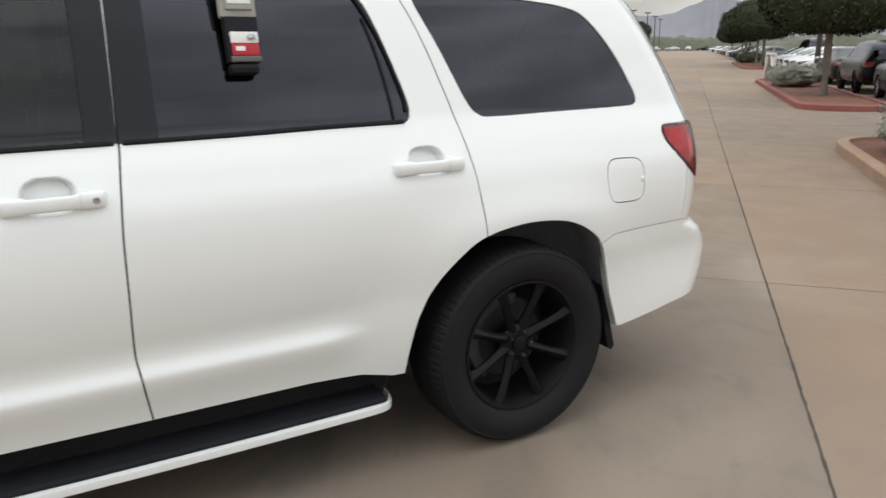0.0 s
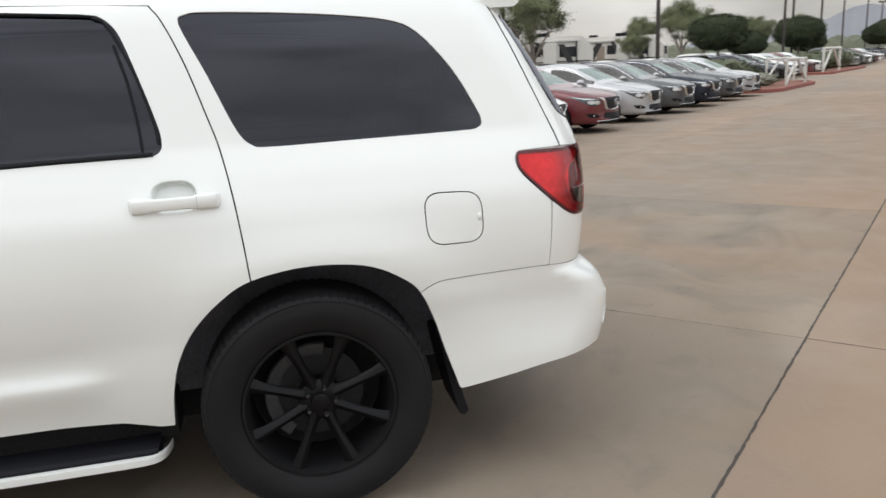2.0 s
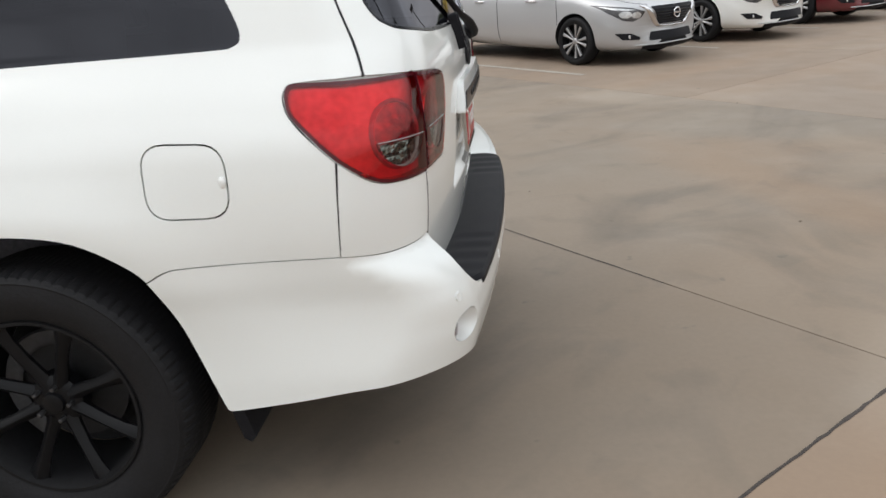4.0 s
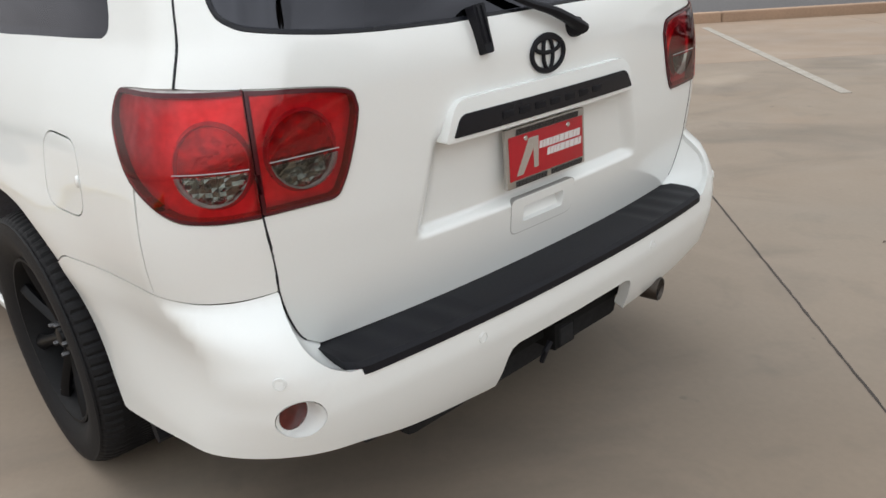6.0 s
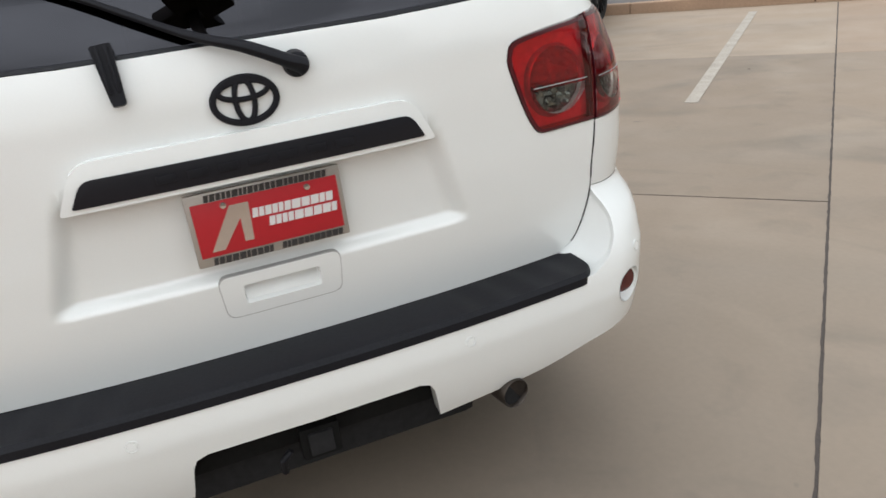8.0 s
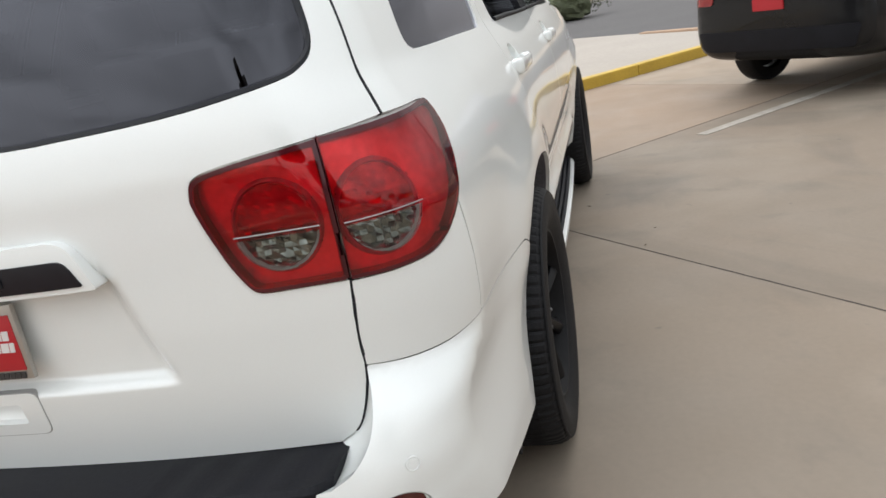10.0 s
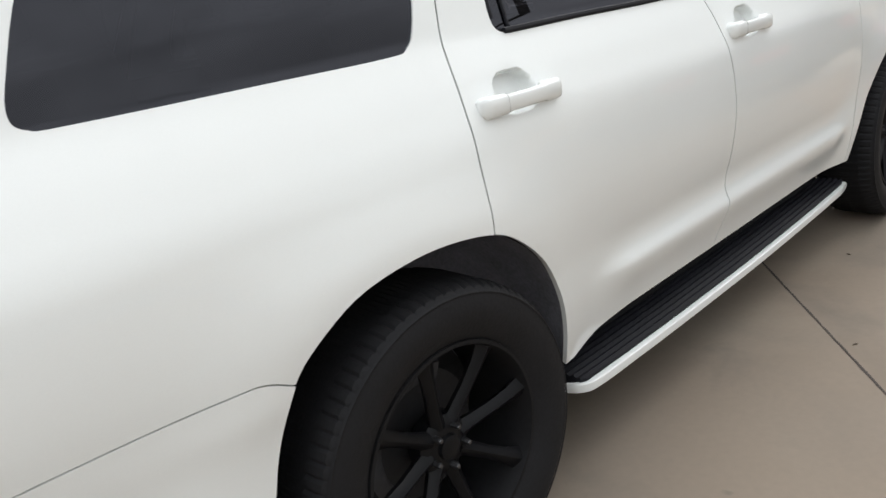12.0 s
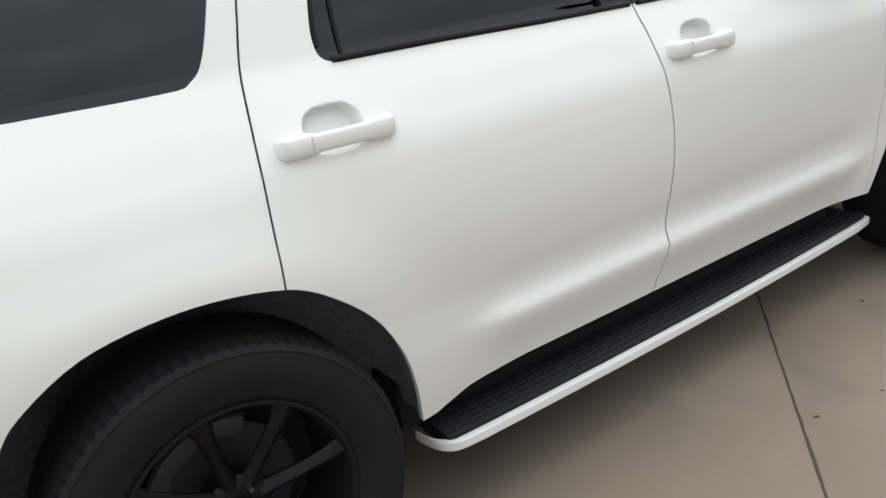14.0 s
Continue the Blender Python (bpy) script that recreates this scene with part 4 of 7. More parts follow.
def tail_x(y, z):
    lo, hi = .6, 1.3
    for _ in range(30):
        m_ = (lo + hi) / 2
        lo, hi = (m_, hi) if float(field_tail(m_, y, z)) < 0 else (lo, m_)
    return lo


POCKET = [(RY + RR * math.cos(t), RZ + RR * math.sin(t)) for t in np.linspace(0, 2 * math.pi, 32, endpoint=False)]
pocket_x = [tail_x(y, z) for y, z in POCKET]
bumper = panel("rear_bumper", BUMPER, WHITE, suv, 0, [[(girth(x, y), z) for x, (y, z) in zip(pocket_x, POCKET)]], fld=field_tail, step=.03, gap=.0016, flange=.034)
for side in (-1, 1):
    # shoulder between the gate's edge and the bumper's ridge
    n = 14
    pick = lambda L: [L[round(i * (len(L) - 1) / (n - 1))] for i in range(n)]
    g_ = pick([p for p in GATE_LOW if p[1] <= .807])
    r_ = pick(RIDGE[::-1])
    bm = bmesh.new()
    A = [Vector(sgn(side, skin(u, z, -.010))) for u, z in g_]
    B = [Vector(sgn(side, skin(u - .005, z - .003, -.0012, field_tail))) for u, z in r_]
    grid = [[bm.verts.new(a.lerp(b, t) + Vector((0, 0, -.012 * math.sin(math.pi * t)))) for t in (0, .2, .4, .6, .8, 1)] for a, b in zip(A, B)]
    for P, Q in zip(grid, grid[1:]):
        for j in range(5):
            bm.faces.new((P[j], P[j + 1], Q[j + 1], Q[j]))
    part("bumper_shoulder", bm, WHITE, bumper, sharp=180)
bm = bmesh.new()
rows_ = []
YW = .722
for y in np.linspace(-YW, YW, 97):
    x0 = gate_x(y, .645) - .012
    x1 = float(np.interp(.62, *TAIL)) - .088 * abs(y) ** 2.2
    if abs(y) > .68:
        x1 -= ((abs(y) - .68) / .042) ** 2 * .030
    g = .0035 if int((y + YW) / .0445) % 2 and abs(y) > .36 else 0.0
    rows_.append([bm.verts.new((x, y, z)) for x, z in ((x0, .58), (x0, .637), (x0 + .022, .638), ((x0 * .7 + x1 * .3), .642 - g), (x1 - .030, .643 - g), (x1 - .004, .640), (x1 + .005, .630), (x1 + .005, .611), (x1 - .03, .59))])
for A, B in zip(rows_, rows_[1:]):
    for j in range(9):
        bm.faces.new((A[j], A[(j + 1) % 9], B[(j + 1) % 9], B[j]))
bm.faces.new(rows_[0]), bm.faces.new(rows_[-1])
part("step_pad", bm, BLACK, bumper, "black ribbed plastic step pad", sharp=35)


def disc_on_tail(name, u, z, prof, side, material, parent, label=""):
    p, n = skin(np.array([u]), np.array([z]), 0.0, field_tail)[0], skin_normal(np.array([u]), np.array([z]), 0.0, field_tail)[0]
    p, n = Vector(sgn(side, p)), Vector(sgn(side, n))
    bm = bmesh.new()
    m = Matrix.Translation(p) @ n.to_track_quat("Y", "Z").to_matrix().to_4x4()
    lathe(bm, prof, 24, m)
    return part(name, bm, material, parent, label)


RFL = mat("dark_red_reflector", (.085, .010, .009), .2, var=.3, big=40, coat=.3)
for side in (-1, 1):
    for u, z in ((girth(1.213, .366), .572), (girth(1.123, .864), .650)):
        disc_on_tail("parking_sensor", u, z, [(0, .0015), (.009, .0015), (.0095, .0), (.0115, .0), (.012, .0018), (.0135, .0015), (.014, -.001)], side, WHITE, bumper)
    # the reflector looks straight back, at the bottom of a pocket in the rounded corner
    xd = min(pocket_x) + .004
    bm = bmesh.new()
    A = [bm.verts.new(sgn(side, (x, -y, z))) for x, (y, z) in zip(pocket_x, POCKET)]
    A1 = [bm.verts.new(sgn(side, (min(x - .004, x * .6 + xd * .4), -(RY + (y - RY) * .95), RZ + (z - RZ) * .95))) for x, (y, z) in zip(pocket_x, POCKET)]
    B = [bm.verts.new(sgn(side, (xd - .006, -(RY + (y - RY) * .86), RZ + (z - RZ) * .86))) for x, (y, z) in zip(pocket_x, POCKET)]
    for P, Q in ((A, A1), (A1, B)):
        for j in range(32):
            bm.faces.new((P[j], P[(j + 1) % 32], Q[(j + 1) % 32], Q[j]))
    bm.faces.new(B)
    part("reflector_pocket", bm, WHITE, bumper)
    bm = bmesh.new()
    lathe(bm, [(0, .004), (.030, .0035), (.035, .001), (.036, -.004)], 28, Matrix.Translation(sgn(side, (xd - .006, -RY, RZ))) @ Matrix.Rotation(radians(-90), 4, "Z"))
    part("reflector", bm, RFL, bumper, "dark red round reflector")

# roof, bonnet, windscreen, nose ---------------------------------------------------------
def strip_mesh(name, rows_, material, parent, label=""):
    bm = bmesh.new()
    vs = [[bm.verts.new(p) for p in r] for r in rows_]
    for A, B in zip(vs, vs[1:]):
        for j in range(len(A) - 1):
            bm.faces.new((A[j], A[j + 1], B[j + 1], B[j]))
    return part(name, bm, material, parent, label)


def across(x, z, crown, n=17, u=None, push=0.0):
    p = skin(np.array([x if u is None else u]), np.array([z]))[0]
    return [(p[0] + push * (1 - t * t), p[1] * -t, z + crown * (1 - t * t) ** .8) for t in np.linspace(-1, 1, n)]


strip_mesh("roof", [across(x, 1.80, c) for x, c in ((-1.66, .045), (-1.5, .06), (-1.2, .068), (-.8, .07), (-.4, .07), (0, .068), (.3, .062), (.5, .055), (.66, .045), (.76, .03))], WHITE, suv)
strip_mesh("windscreen", [across(0, z, 0, u=u, push=-.10) for u, z in ((-1.66, 1.80), (-1.86, 1.712), (-2.1, 1.571), (-2.4, 1.394), (-2.66, 1.238))], glass_mat("windscreen_glass", (.45, .48, .47)), suv)
strip_mesh("bonnet", [across(x, z, c) for x, z, c in ((-2.62, 1.232, .05), (-2.8, 1.217, .06), (-3.1, 1.178, .075), (-3.3, 1.146, .08))] + [across(0, z, c, u=u) for u, z, c in ((-3.5, 1.108, .08), (-3.74, 1.03, .06))], WHITE, suv)
NOSE_P = chain([(-3.755, .42), (-3.755, 1.02)], [(UF1, 1.0), (UNOSE + .003, 1.0), (UNOSE + .003, .34), (UF1, .36)])
nosep = [panel("front_bumper", NOSE_P, WHITE, suv, s_) for s_ in (-1, 1)]
for side in (-1, 1):
    panel("headlamp", rounded([(-3.70, .80), (-3.60, .90), (-3.63, 1.005), (UF1 - .05, .97), (UF1 - .05, .82)], .03), CLEAR, nosep[0] if side < 0 else nosep[1], side, off=.008, flange=.02)
    panel("headlamp_housing", rounded([(-3.70, .80), (-3.60, .90), (-3.63, 1.005), (UF1 - .05, .97), (UF1 - .05, .82)], .03), STEEL, nosep[0] if side < 0 else nosep[1], side, off=.002, flange=.002)
    # door mirror
    mr = tagged(new("door_mirror"), "black door mirror")
    mr.parent = suv
    bm = bmesh.new()
    r_ = []
    for k, (dy, w_, h_) in enumerate(((0, .03, .06), (.03, .055, .095), (.07, .075, .112), (.18, .080, .118), (.25, .072, .112), (.285, .045, .085))):
        r_.append([bm.verts.new(sgn(side, (-2.36 + w_ * math.copysign(abs(math.cos(t)) ** .5, math.cos(t)), -.905 - dy * .76, 1.412 + h_ * math.copysign(abs(math.sin(t)) ** .5, math.sin(t))))) for t in np.linspace(0, 2 * math.pi, 20, endpoint=False)])
    for A, B in zip(r_, r_[1:]):
        for j in range(20):
            bm.faces.new((A[j], A[(j + 1) % 20], B[(j + 1) % 20], B[j]))
    bm.faces.new(r_[0]), bm.faces.new(r_[-1])
    part("shell", bm, BLACK, mr)
    bm = bmesh.new()
    tube(bm, [sgn(side, p) for p in spline([(-2.24, -.84, 1.335), (-2.30, -.91, 1.345), (-2.35, -1.0, 1.365)], 4)], .058, 12, flat=.75)
    part("foot", bm, BLACK, mr)
    panel("sail", rounded([(-2.02, 1.264), (-2.405, 1.258), (-2.41, 1.285), (-2.13, 1.425)], .02), BLACK, mr, side, off=.004, flange=.02, gap=0)
    bm = bmesh.new()
    r2 = rounded([(-.095, -.095), (.095, -.090), (.095, .095), (-.095, .095)], .03, 5)
    A, B = [[bm.verts.new(sgn(side, (x, -1.022 - a * .84, 1.412 + b * k))) for a, b in r2] for x, k in ((-2.281, 1), (-2.2755, .97))]
    bm.faces.new(B)
    for j in range(len(A)):
        bm.faces.new((A[j], A[(j + 1) % len(A)], B[(j + 1) % len(A)], B[j]))
    part("mirror_glass", bm, mat("mirror_glass", (.07, .075, .08), .04, 1.0, var=.02) if side < 0 else bpy.data.materials["mirror_glass"], mr, "mirror glass")
    bm = bmesh.new()
    tube(bm, [sgn(side, p) for p in spline([(.55, -.60, 1.835), (.50, -.60, 1.885), (.38, -.60, 1.90), (-.2, -.60, 1.915), (-.9, -.60, 1.91), (-1.25, -.60, 1.885), (-1.32, -.60, 1.85)], 4)], .017, 10)
    rail = part("roof_rail", bm, BLACK, suv, "black roof rail")
    for x in (.45, -.45, -1.2):
        bm = bmesh.new()
        box(bm, x - .05, x + .05, *sorted((sgn(side, (0, -.585, 0))[1], sgn(side, (0, -.615, 0))[1])), 1.82, 1.905, .008)
        part("rail_foot", bm, BLACK, rail)

# underbody, hitch, exhaust, cabin ---------------------------------------------------------
bm = bmesh.new()
box(bm, -3.9, .95, -.56, .56, .23, .62, .03)
box(bm, .46, .98, -.62, .62, .30, .60, .02)
box(bm, .80, 1.06, -.50, .42, .275, .50, .03)
box(bm, -2.5, -.56, -.84, .84, .40, .48, .01)
part("underbody", bm, DARK, suv)
bm = bmesh.new()
lathe(bm, [(.20, -.06), (.24, -.10), (.33, -.115), (.37, -.09), (.38, -.03), (.38, .03), (.37, .09), (.33, .11), (.20, .08), (.20, -.06)], 48, Matrix.Translation((.66, .0, .385)) @ Matrix.Rotation(radians(90), 4, "X"))
part("spare_tyre", bm, RUBBER, suv, "black spare tyre slung under the tail")
bm = bmesh.new()
box(bm, .98, 1.13, -.48, .48, .40, .47, .01)
box(bm, 1.02, 1.17, -.045, .045, .375, .455, .006)
hitch = part("tow_hitch", bm, mat("black_steel_hitch", (.007, .007, .007), .85, 0, var=.3, bump=.1, spec=.15), suv)
# solid dark block drawn for the shaded opening of the receiver
bm = bmesh.new()
box(bm, 1.165, 1.178, -.028, .028, .387, .443, .003)
part("receiver_mouth", bm, DARK, hitch)
bm = bmesh.new()
tube(bm, [(1.16, -.09, .36), (1.175, -.09, .40), (1.175, -.07, .42)], .008, 8)
part("wiring_socket", bm, BLACK, hitch)
bm = bmesh.new()
tube(bm, [(.60, .46, .40), (.90, .47, .395), (1.05, .475, .385), (1.165, .480, .372)], [.03, .03, .036, .036], 20)
ex = part("exhaust_pipe", bm, mat("sooty_exhaust_steel", (.040, .034, .030), .5, .7, var=.4, big=12), suv, "sooty steel exhaust tip")
bm = bmesh.new()
lathe(bm, [(.037, -.05), (.0385, .004), (.0365, .007), (.0335, .003), (.031, -.03)], 24, Matrix.Translation((1.1705, .4805, .3716)) @ Matrix.Rotation(radians(-78), 4, "Z"))
part("tip_ring", bm, mat("browned_exhaust_rim", (.060, .050, .043), .4, .8, var=.3, big=14), ex)
# dark disc in place of the shade inside the open pipe
bm = bmesh.new()
lathe(bm, [(0, -.005), (.0345, -.005), (.0345, -.02)], 20, Matrix.Translation((1.1705, .4805, .3716)) @ Matrix.Rotation(radians(-78), 4, "Z"))
part("pipe_mouth", bm, DARK, ex)
bm = bmesh.new()
us, zs = np.linspace(-2.3, UEND, 60), np.array([.94, 1.0, 1.1, 1.18, 1.25])
for s_ in (-1, 1):
    grid = [[bm.verts.new(sgn(s_, p)) for p in skin(us, np.full_like(us, z), -.075)] for z in zs]
    for A, B in zip(grid, grid[1:]):
        for j in range(len(A) - 1):
            bm.faces.new((A[j], A[j + 1], B[j + 1], B[j]))
part("cabin_liner", bm, CABIN, suv)
strip_mesh("headliner", [[(x, y, 1.785 + .03 * (1 - (y / .68) ** 2)) for y in np.linspace(-.66, .66, 9)] for x in (-1.5, -.8, 0, .62)], mat("beige_headliner", (.30, .28, .25), .9), suv)
bm = bmesh.new()
box(bm, -2.5, 1.0, -.545, .545, .60, .66)
part("cabin_floor", bm, CABIN, suv)
bm = bmesh.new()
box(bm, -2.62, -2.25, -.74, .74, .90, 1.22, .05)
part("dashboard", bm, CABIN, suv)
SEAT = mat("dark_grey_seat_leather", (.045, .043, .042), .6, var=.15, bump=.1)
for x, ys in ((-1.62, (-.40, .40)), (-.62, (-.44, 0, .44)), (.28, (-.40, .40))):
    for y in ys:
        st = tagged(new("seat"), "dark grey leather seat")
        st.parent = suv
        lo = pose(x, y, 0)
        for nm, b_ in (("cushion", (-.50, .02, -.22, .22, .78, .96)), ("backrest", (.0, .14, -.22, .22, .90, 1.42)), ("headrest", (.10, .19, -.13, .13, 1.46, 1.62))):
            bm = bmesh.new()
            box(bm, *b_, .04)
            bmesh.ops.transform(bm, matrix=lo @ (pose(0, 0, .9, 0, 9, 0) @ pose(0, 0, -.9) if nm != "cushion" else Matrix()), verts=bm.verts)
            part(nm, bm, SEAT, st)

# wheels ---------------------------------------------------------------------------------
def make_wheel():
    w = new("wheel")
    R, h = .403, .138
    prof = [(.262, -.105), (.285, -.122), (.320, -.136), (.350, -.138), (.376, -.131), (.392, -.117), (.400, -.098), (R, -.07), (R, -.035), (R, .0), (R, .035), (R, .07), (.400, .098), (.392, .117), (.376, .131), (.330, .137), (.262, .105)]
    bm = bmesh.new()

    def wave(k, i):
        if i in (5, 6, 7) or i in (11, 12, 13):
            return -.005 if k % 4 == 0 else 0.0
        if i in (8, 10):
            return -.005 if k % 2 else 0.0
        return 0.0
    lathe(bm, prof, 320, None, wave)
    tyre = part("tyre", bm, RUBBER, w, "black rubber tyre with tread blocks", sharp=25)
    bm = bmesh.new()
    lathe(bm, [(.385, -.1275), (.381, -.1325), (.376, -.1315)], 120)
    part("sidewall_rib", bm, RUBBER, tyre)
    bm = bmesh.new()
    lathe(bm, [(.268, -.106), (.266, -.116), (.257, -.116), (.249, -.098), (.243, -.06), (.236, .02), (.236, .09), (.255, .10)], 72)
    rim = part("rim", bm, BARREL, w, "satin black alloy rim", sharp=30)
    bm = bmesh.new()
    lathe(bm, [(.04, .02), (.165, .02), (.165, .035)], 48)
    part("brake_disc", bm, DISC, w, "dark steel brake disc")
    bm = bmesh.new()
    lathe(bm, [(.03, .092), (.235, .092), (.235, .098), (.03, .098)], 48)
    part("backing_plate", bm, DARK, w, "black brake backing plate")
    # the dust shield shows behind the disc on one side
    bm = bmesh.new()
    arc = [[bm.verts.new((r * math.cos(t), y, r * math.sin(t))) for r, y in ((.140, .004), (.150, -.004), (.186, -.004), (.192, .006))] for t in np.linspace(radians(80), radians(232), 30)]
    for A, B in zip(arc, arc[1:]):
        for j in range(3):
            bm.faces.new((A[j], A[j + 1], B[j + 1], B[j]))
    part("dust_shield", bm, mat("grey_dust_shield", (.060, .060, .064), .6, .3, var=.3, big=20), w)
    for k in range(8):
        a = 2 * math.pi * (k + .5) / 8
        bm = bmesh.new()
        secs = []
        for r, wd, yo_, th in ((.050, .026, -.070, .030), (.085, .020, -.074, .028), (.15, .017, -.086, .026), (.21, .021, -.096, .024), (.252, .030, -.100, .020)):
            secs.append([bm.verts.new((r, yo_ + dy, t)) for dy, t in ((0, -wd * .55), (-.006, 0), (0, wd * .55), (th * .45, wd), (th, wd * .8), (th, -wd * .8), (th * .45, -wd))])
        for A, B in zip(secs, secs[1:]):
            for j in range(7):
                bm.faces.new((A[j], A[(j + 1) % 7], B[(j + 1) % 7], B[j]))
        bm.faces.new(secs[0]), bm.faces.new(secs[-1])
        bmesh.ops.rotate(bm, verts=bm.verts, cent=(0, 0, 0), matrix=Matrix.Rotation(a, 3, "Y"))
        part("spoke", bm, RIM, w, sharp=35)
    bm = bmesh.new()
    lathe(bm, [(0, -.088), (.022, -.088), (.030, -.084), (.033, -.074), (.062, -.070), (.075, -.058), (.078, -.02)], 32)
    hub = part("hub", bm, RIM, w, sharp=35)
    for k in range(5):
        a = 2 * math.pi * k / 5
        bm = bmesh.new()
        lathe(bm, [(0, -.096), (.005, -.0955), (.0078, -.091), (.0085, -.06)], 6, Matrix.Translation((.052 * math.cos(a), 0, .052 * math.sin(a))))
        part("lug_nut", bm, NUT, hub, "dull steel nut")
    return w


wheel = make_wheel()
wheel.parent = suv
wheel.matrix_basis = pose(0, -.895, .403)
tagged(wheel, "black alloy wheel with rubber tyre")
for x, y, a, b in ((0, .895, 180, 13), (-3.10, .875, 180, 40), (-3.10, -.875, 0, 20)):
    copy_thing(wheel, pose(x, y, .403, 0, 0, a) @ pose(0, 0, 0, 0, b, 0))

# key box hanging on the rear door's window
lock = tagged(new("key_lockbox"), "grey key lockbox hanging on the window glass", "lockbox")
LB = Vector(tuple(skin(np.array([-.99]), np.array([1.60]))[0]))
GREYP = mat("grey_green_lockbox_plastic", (.33, .325, .285), .5, var=.12)
GREYD = mat("dark_grey_lockbox_rim", (.10, .098, .092), .6, var=.2)
WH = mat("white_label", (.75, .75, .74), .5, var=.03)
for nm, b_, m_ in (("body", (-.070, .070, -.050, -.012, .024, .200), GREYP), ("cap", (-.052, .052, -.062, -.045, .045, .125), GREYP), ("label", (-.044, .044, -.0650, -.0615, .062, .108), WH), ("shackle_case", (-.058, .068, -.048, -.008, -.112, .028), BLACK),
                    ("white_tag", (-.044, .062, -.054, -.046, -.056, -.020), WH), ("red_tag", (-.044, .062, -.056, -.046, -.094, -.057), PLATE_RED), ("tag_strip", (-.030, .006, -.0572, -.055, -.080, -.066), WH), ("rim", (-.050, .066, -.060, -.042, -.114, -.095), GREYD), ("bottom", (-.058, .056, -.058, -.006, -.150, -.116), BLACK)):
    bm = bmesh.new()
    box(bm, *b_, {"label": .001, "tag_strip": .0008, "body": .014, "cap": .008, "bottom": .018}.get(nm, .005))
    part(nm, bm, m_, lock)
bm = bmesh.new()
lathe(bm, [(.0155, 0), (.0155, .010), (.013, .013), (0, .013)], 20, Matrix.Translation((.034, -.053, -.044)) @ Matrix.Rotation(radians(90), 4, "X"))
part("dial", bm, STEEL, lock)
lock.matrix_basis = Matrix.Translation(LB) @ pose(0, 0, 0, -13, 0, 0) @ Matrix.Diagonal((.82, 1, 1.0, 1))

# the lot: s runs along the aisle, n to its left ------------------------------------------
LOT = pose(0, 0, 0, 0, 0, 42.3)


def lot(s, n, z=0.0, turn=0.0):
    return LOT @ pose(s, n, z, 0, 0, turn)


CONC = concrete("tan_grey_concrete", (.250, .201, .160), (.290, .208, .146), (.150, .125, .101), .5)
JOINT = mat("dark_joint_sealant", (.055, .045, .040), .9, var=.4, fine=40, bump=.3)
FARG = concrete("far_concrete", (.280, .226, .178), (.312, .230, .164), (.180, .152, .125))
ground = tagged(new("ground"), kind="structure")
bm = bmesh.new()
bmesh.ops.create_grid(bm, x_segments=40, y_segments=40, size=2600)
bmesh.ops.transform(bm, matrix=Matrix.Translation((0, 0, -.03)), verts=bm.verts)
part("ground_sheet", bm, FARG, ground)
bm = bmesh.new()
box(bm, -24, 103.2, -22, 30, -.029, -.012)
bmesh.ops.transform(bm, matrix=LOT, verts=bm.verts)
part("joint_bed", bm, JOINT, ground)
bm = bmesh.new()
box(bm, -1.9495, 1.9495, -1.952, 1.952, -.012, 0, .0025)
me = bpy.data.meshes.new("slab")
bm.to_mesh(me)
bm.free()
me.materials.append(CONC)
bm = bmesh.new()
box(bm, -1.9495, 1.9495, -1.952, 5.862, -.012, 0, .0025)
long_slab = bpy.data.meshes.new("slab")
bm.to_mesh(long_slab)
bm.free()
# paler copy of the slab: brighter light away from the SUV, as colour
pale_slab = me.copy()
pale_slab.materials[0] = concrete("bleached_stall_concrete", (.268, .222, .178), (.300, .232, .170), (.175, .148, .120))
# slabs round the SUV: greyer, and darkened to carry its soft shade
shaded_slab = me.copy()
shaded_slab.materials[0] = concrete("grey_stall_concrete", (.222, .187, .151), (.245, .191, .143), (.122, .106, .090), 1.15)
long_slab.materials.append(shaded_slab.materials[0])
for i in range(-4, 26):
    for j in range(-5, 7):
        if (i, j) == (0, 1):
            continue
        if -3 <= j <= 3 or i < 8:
            ob = new("slab", long_slab if (i, j) == (0, 0) else pale_slab if i < 0 and j > 1 else shaded_slab if i in (-1, 0) and j in (0, 1) else me)
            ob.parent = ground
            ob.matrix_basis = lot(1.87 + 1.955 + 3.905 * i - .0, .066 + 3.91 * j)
# ragged sealant in the wide joints


def seal(s0, n0, s1, n1, w):
    rs = random.Random(int(s0 * 10 + n1))
    L = math.hypot(s1 - s0, n1 - n0)
    k = int(L / .04)
    bm = bmesh.new()
    A = [(bm.verts.new((L * i / k, w * (.35 + .65 * rs.random()), .0012)), bm.verts.new((L * i / k, -w * (.35 + .65 * rs.random()), .0012))) for i in range(k + 1)]
    for a, b in zip(A, A[1:]):
        bm.faces.new((a[0], a[1], b[1], b[0]))
    o = part("joint_seal", bm, JOINT, ground, smooth=False)
    o.matrix_basis = lot(s0, n0, 0, math.degrees(math.atan2(n1 - n0, s1 - s0)))


seal(-6, -1.889, 26, -1.889, .009)
seal(1.87, -.8, 1.87, 9.4, .008)
seal(-2.035, 2.02, -2.035, 9.4, .005)
seal(-8, 2.021, 1.87, 2.021, .006)
seal(1.87, -3.4, 1.87, -1.889, .005)
seal(5.775, -3.4, 5.775, -1.889, .004)
ground["label"] = "tan grey concrete slabs with dark joints"
PAINT = mat("worn_white_road_paint", (.325, .295, .255), .8, var=.3, big=6, fine=60)
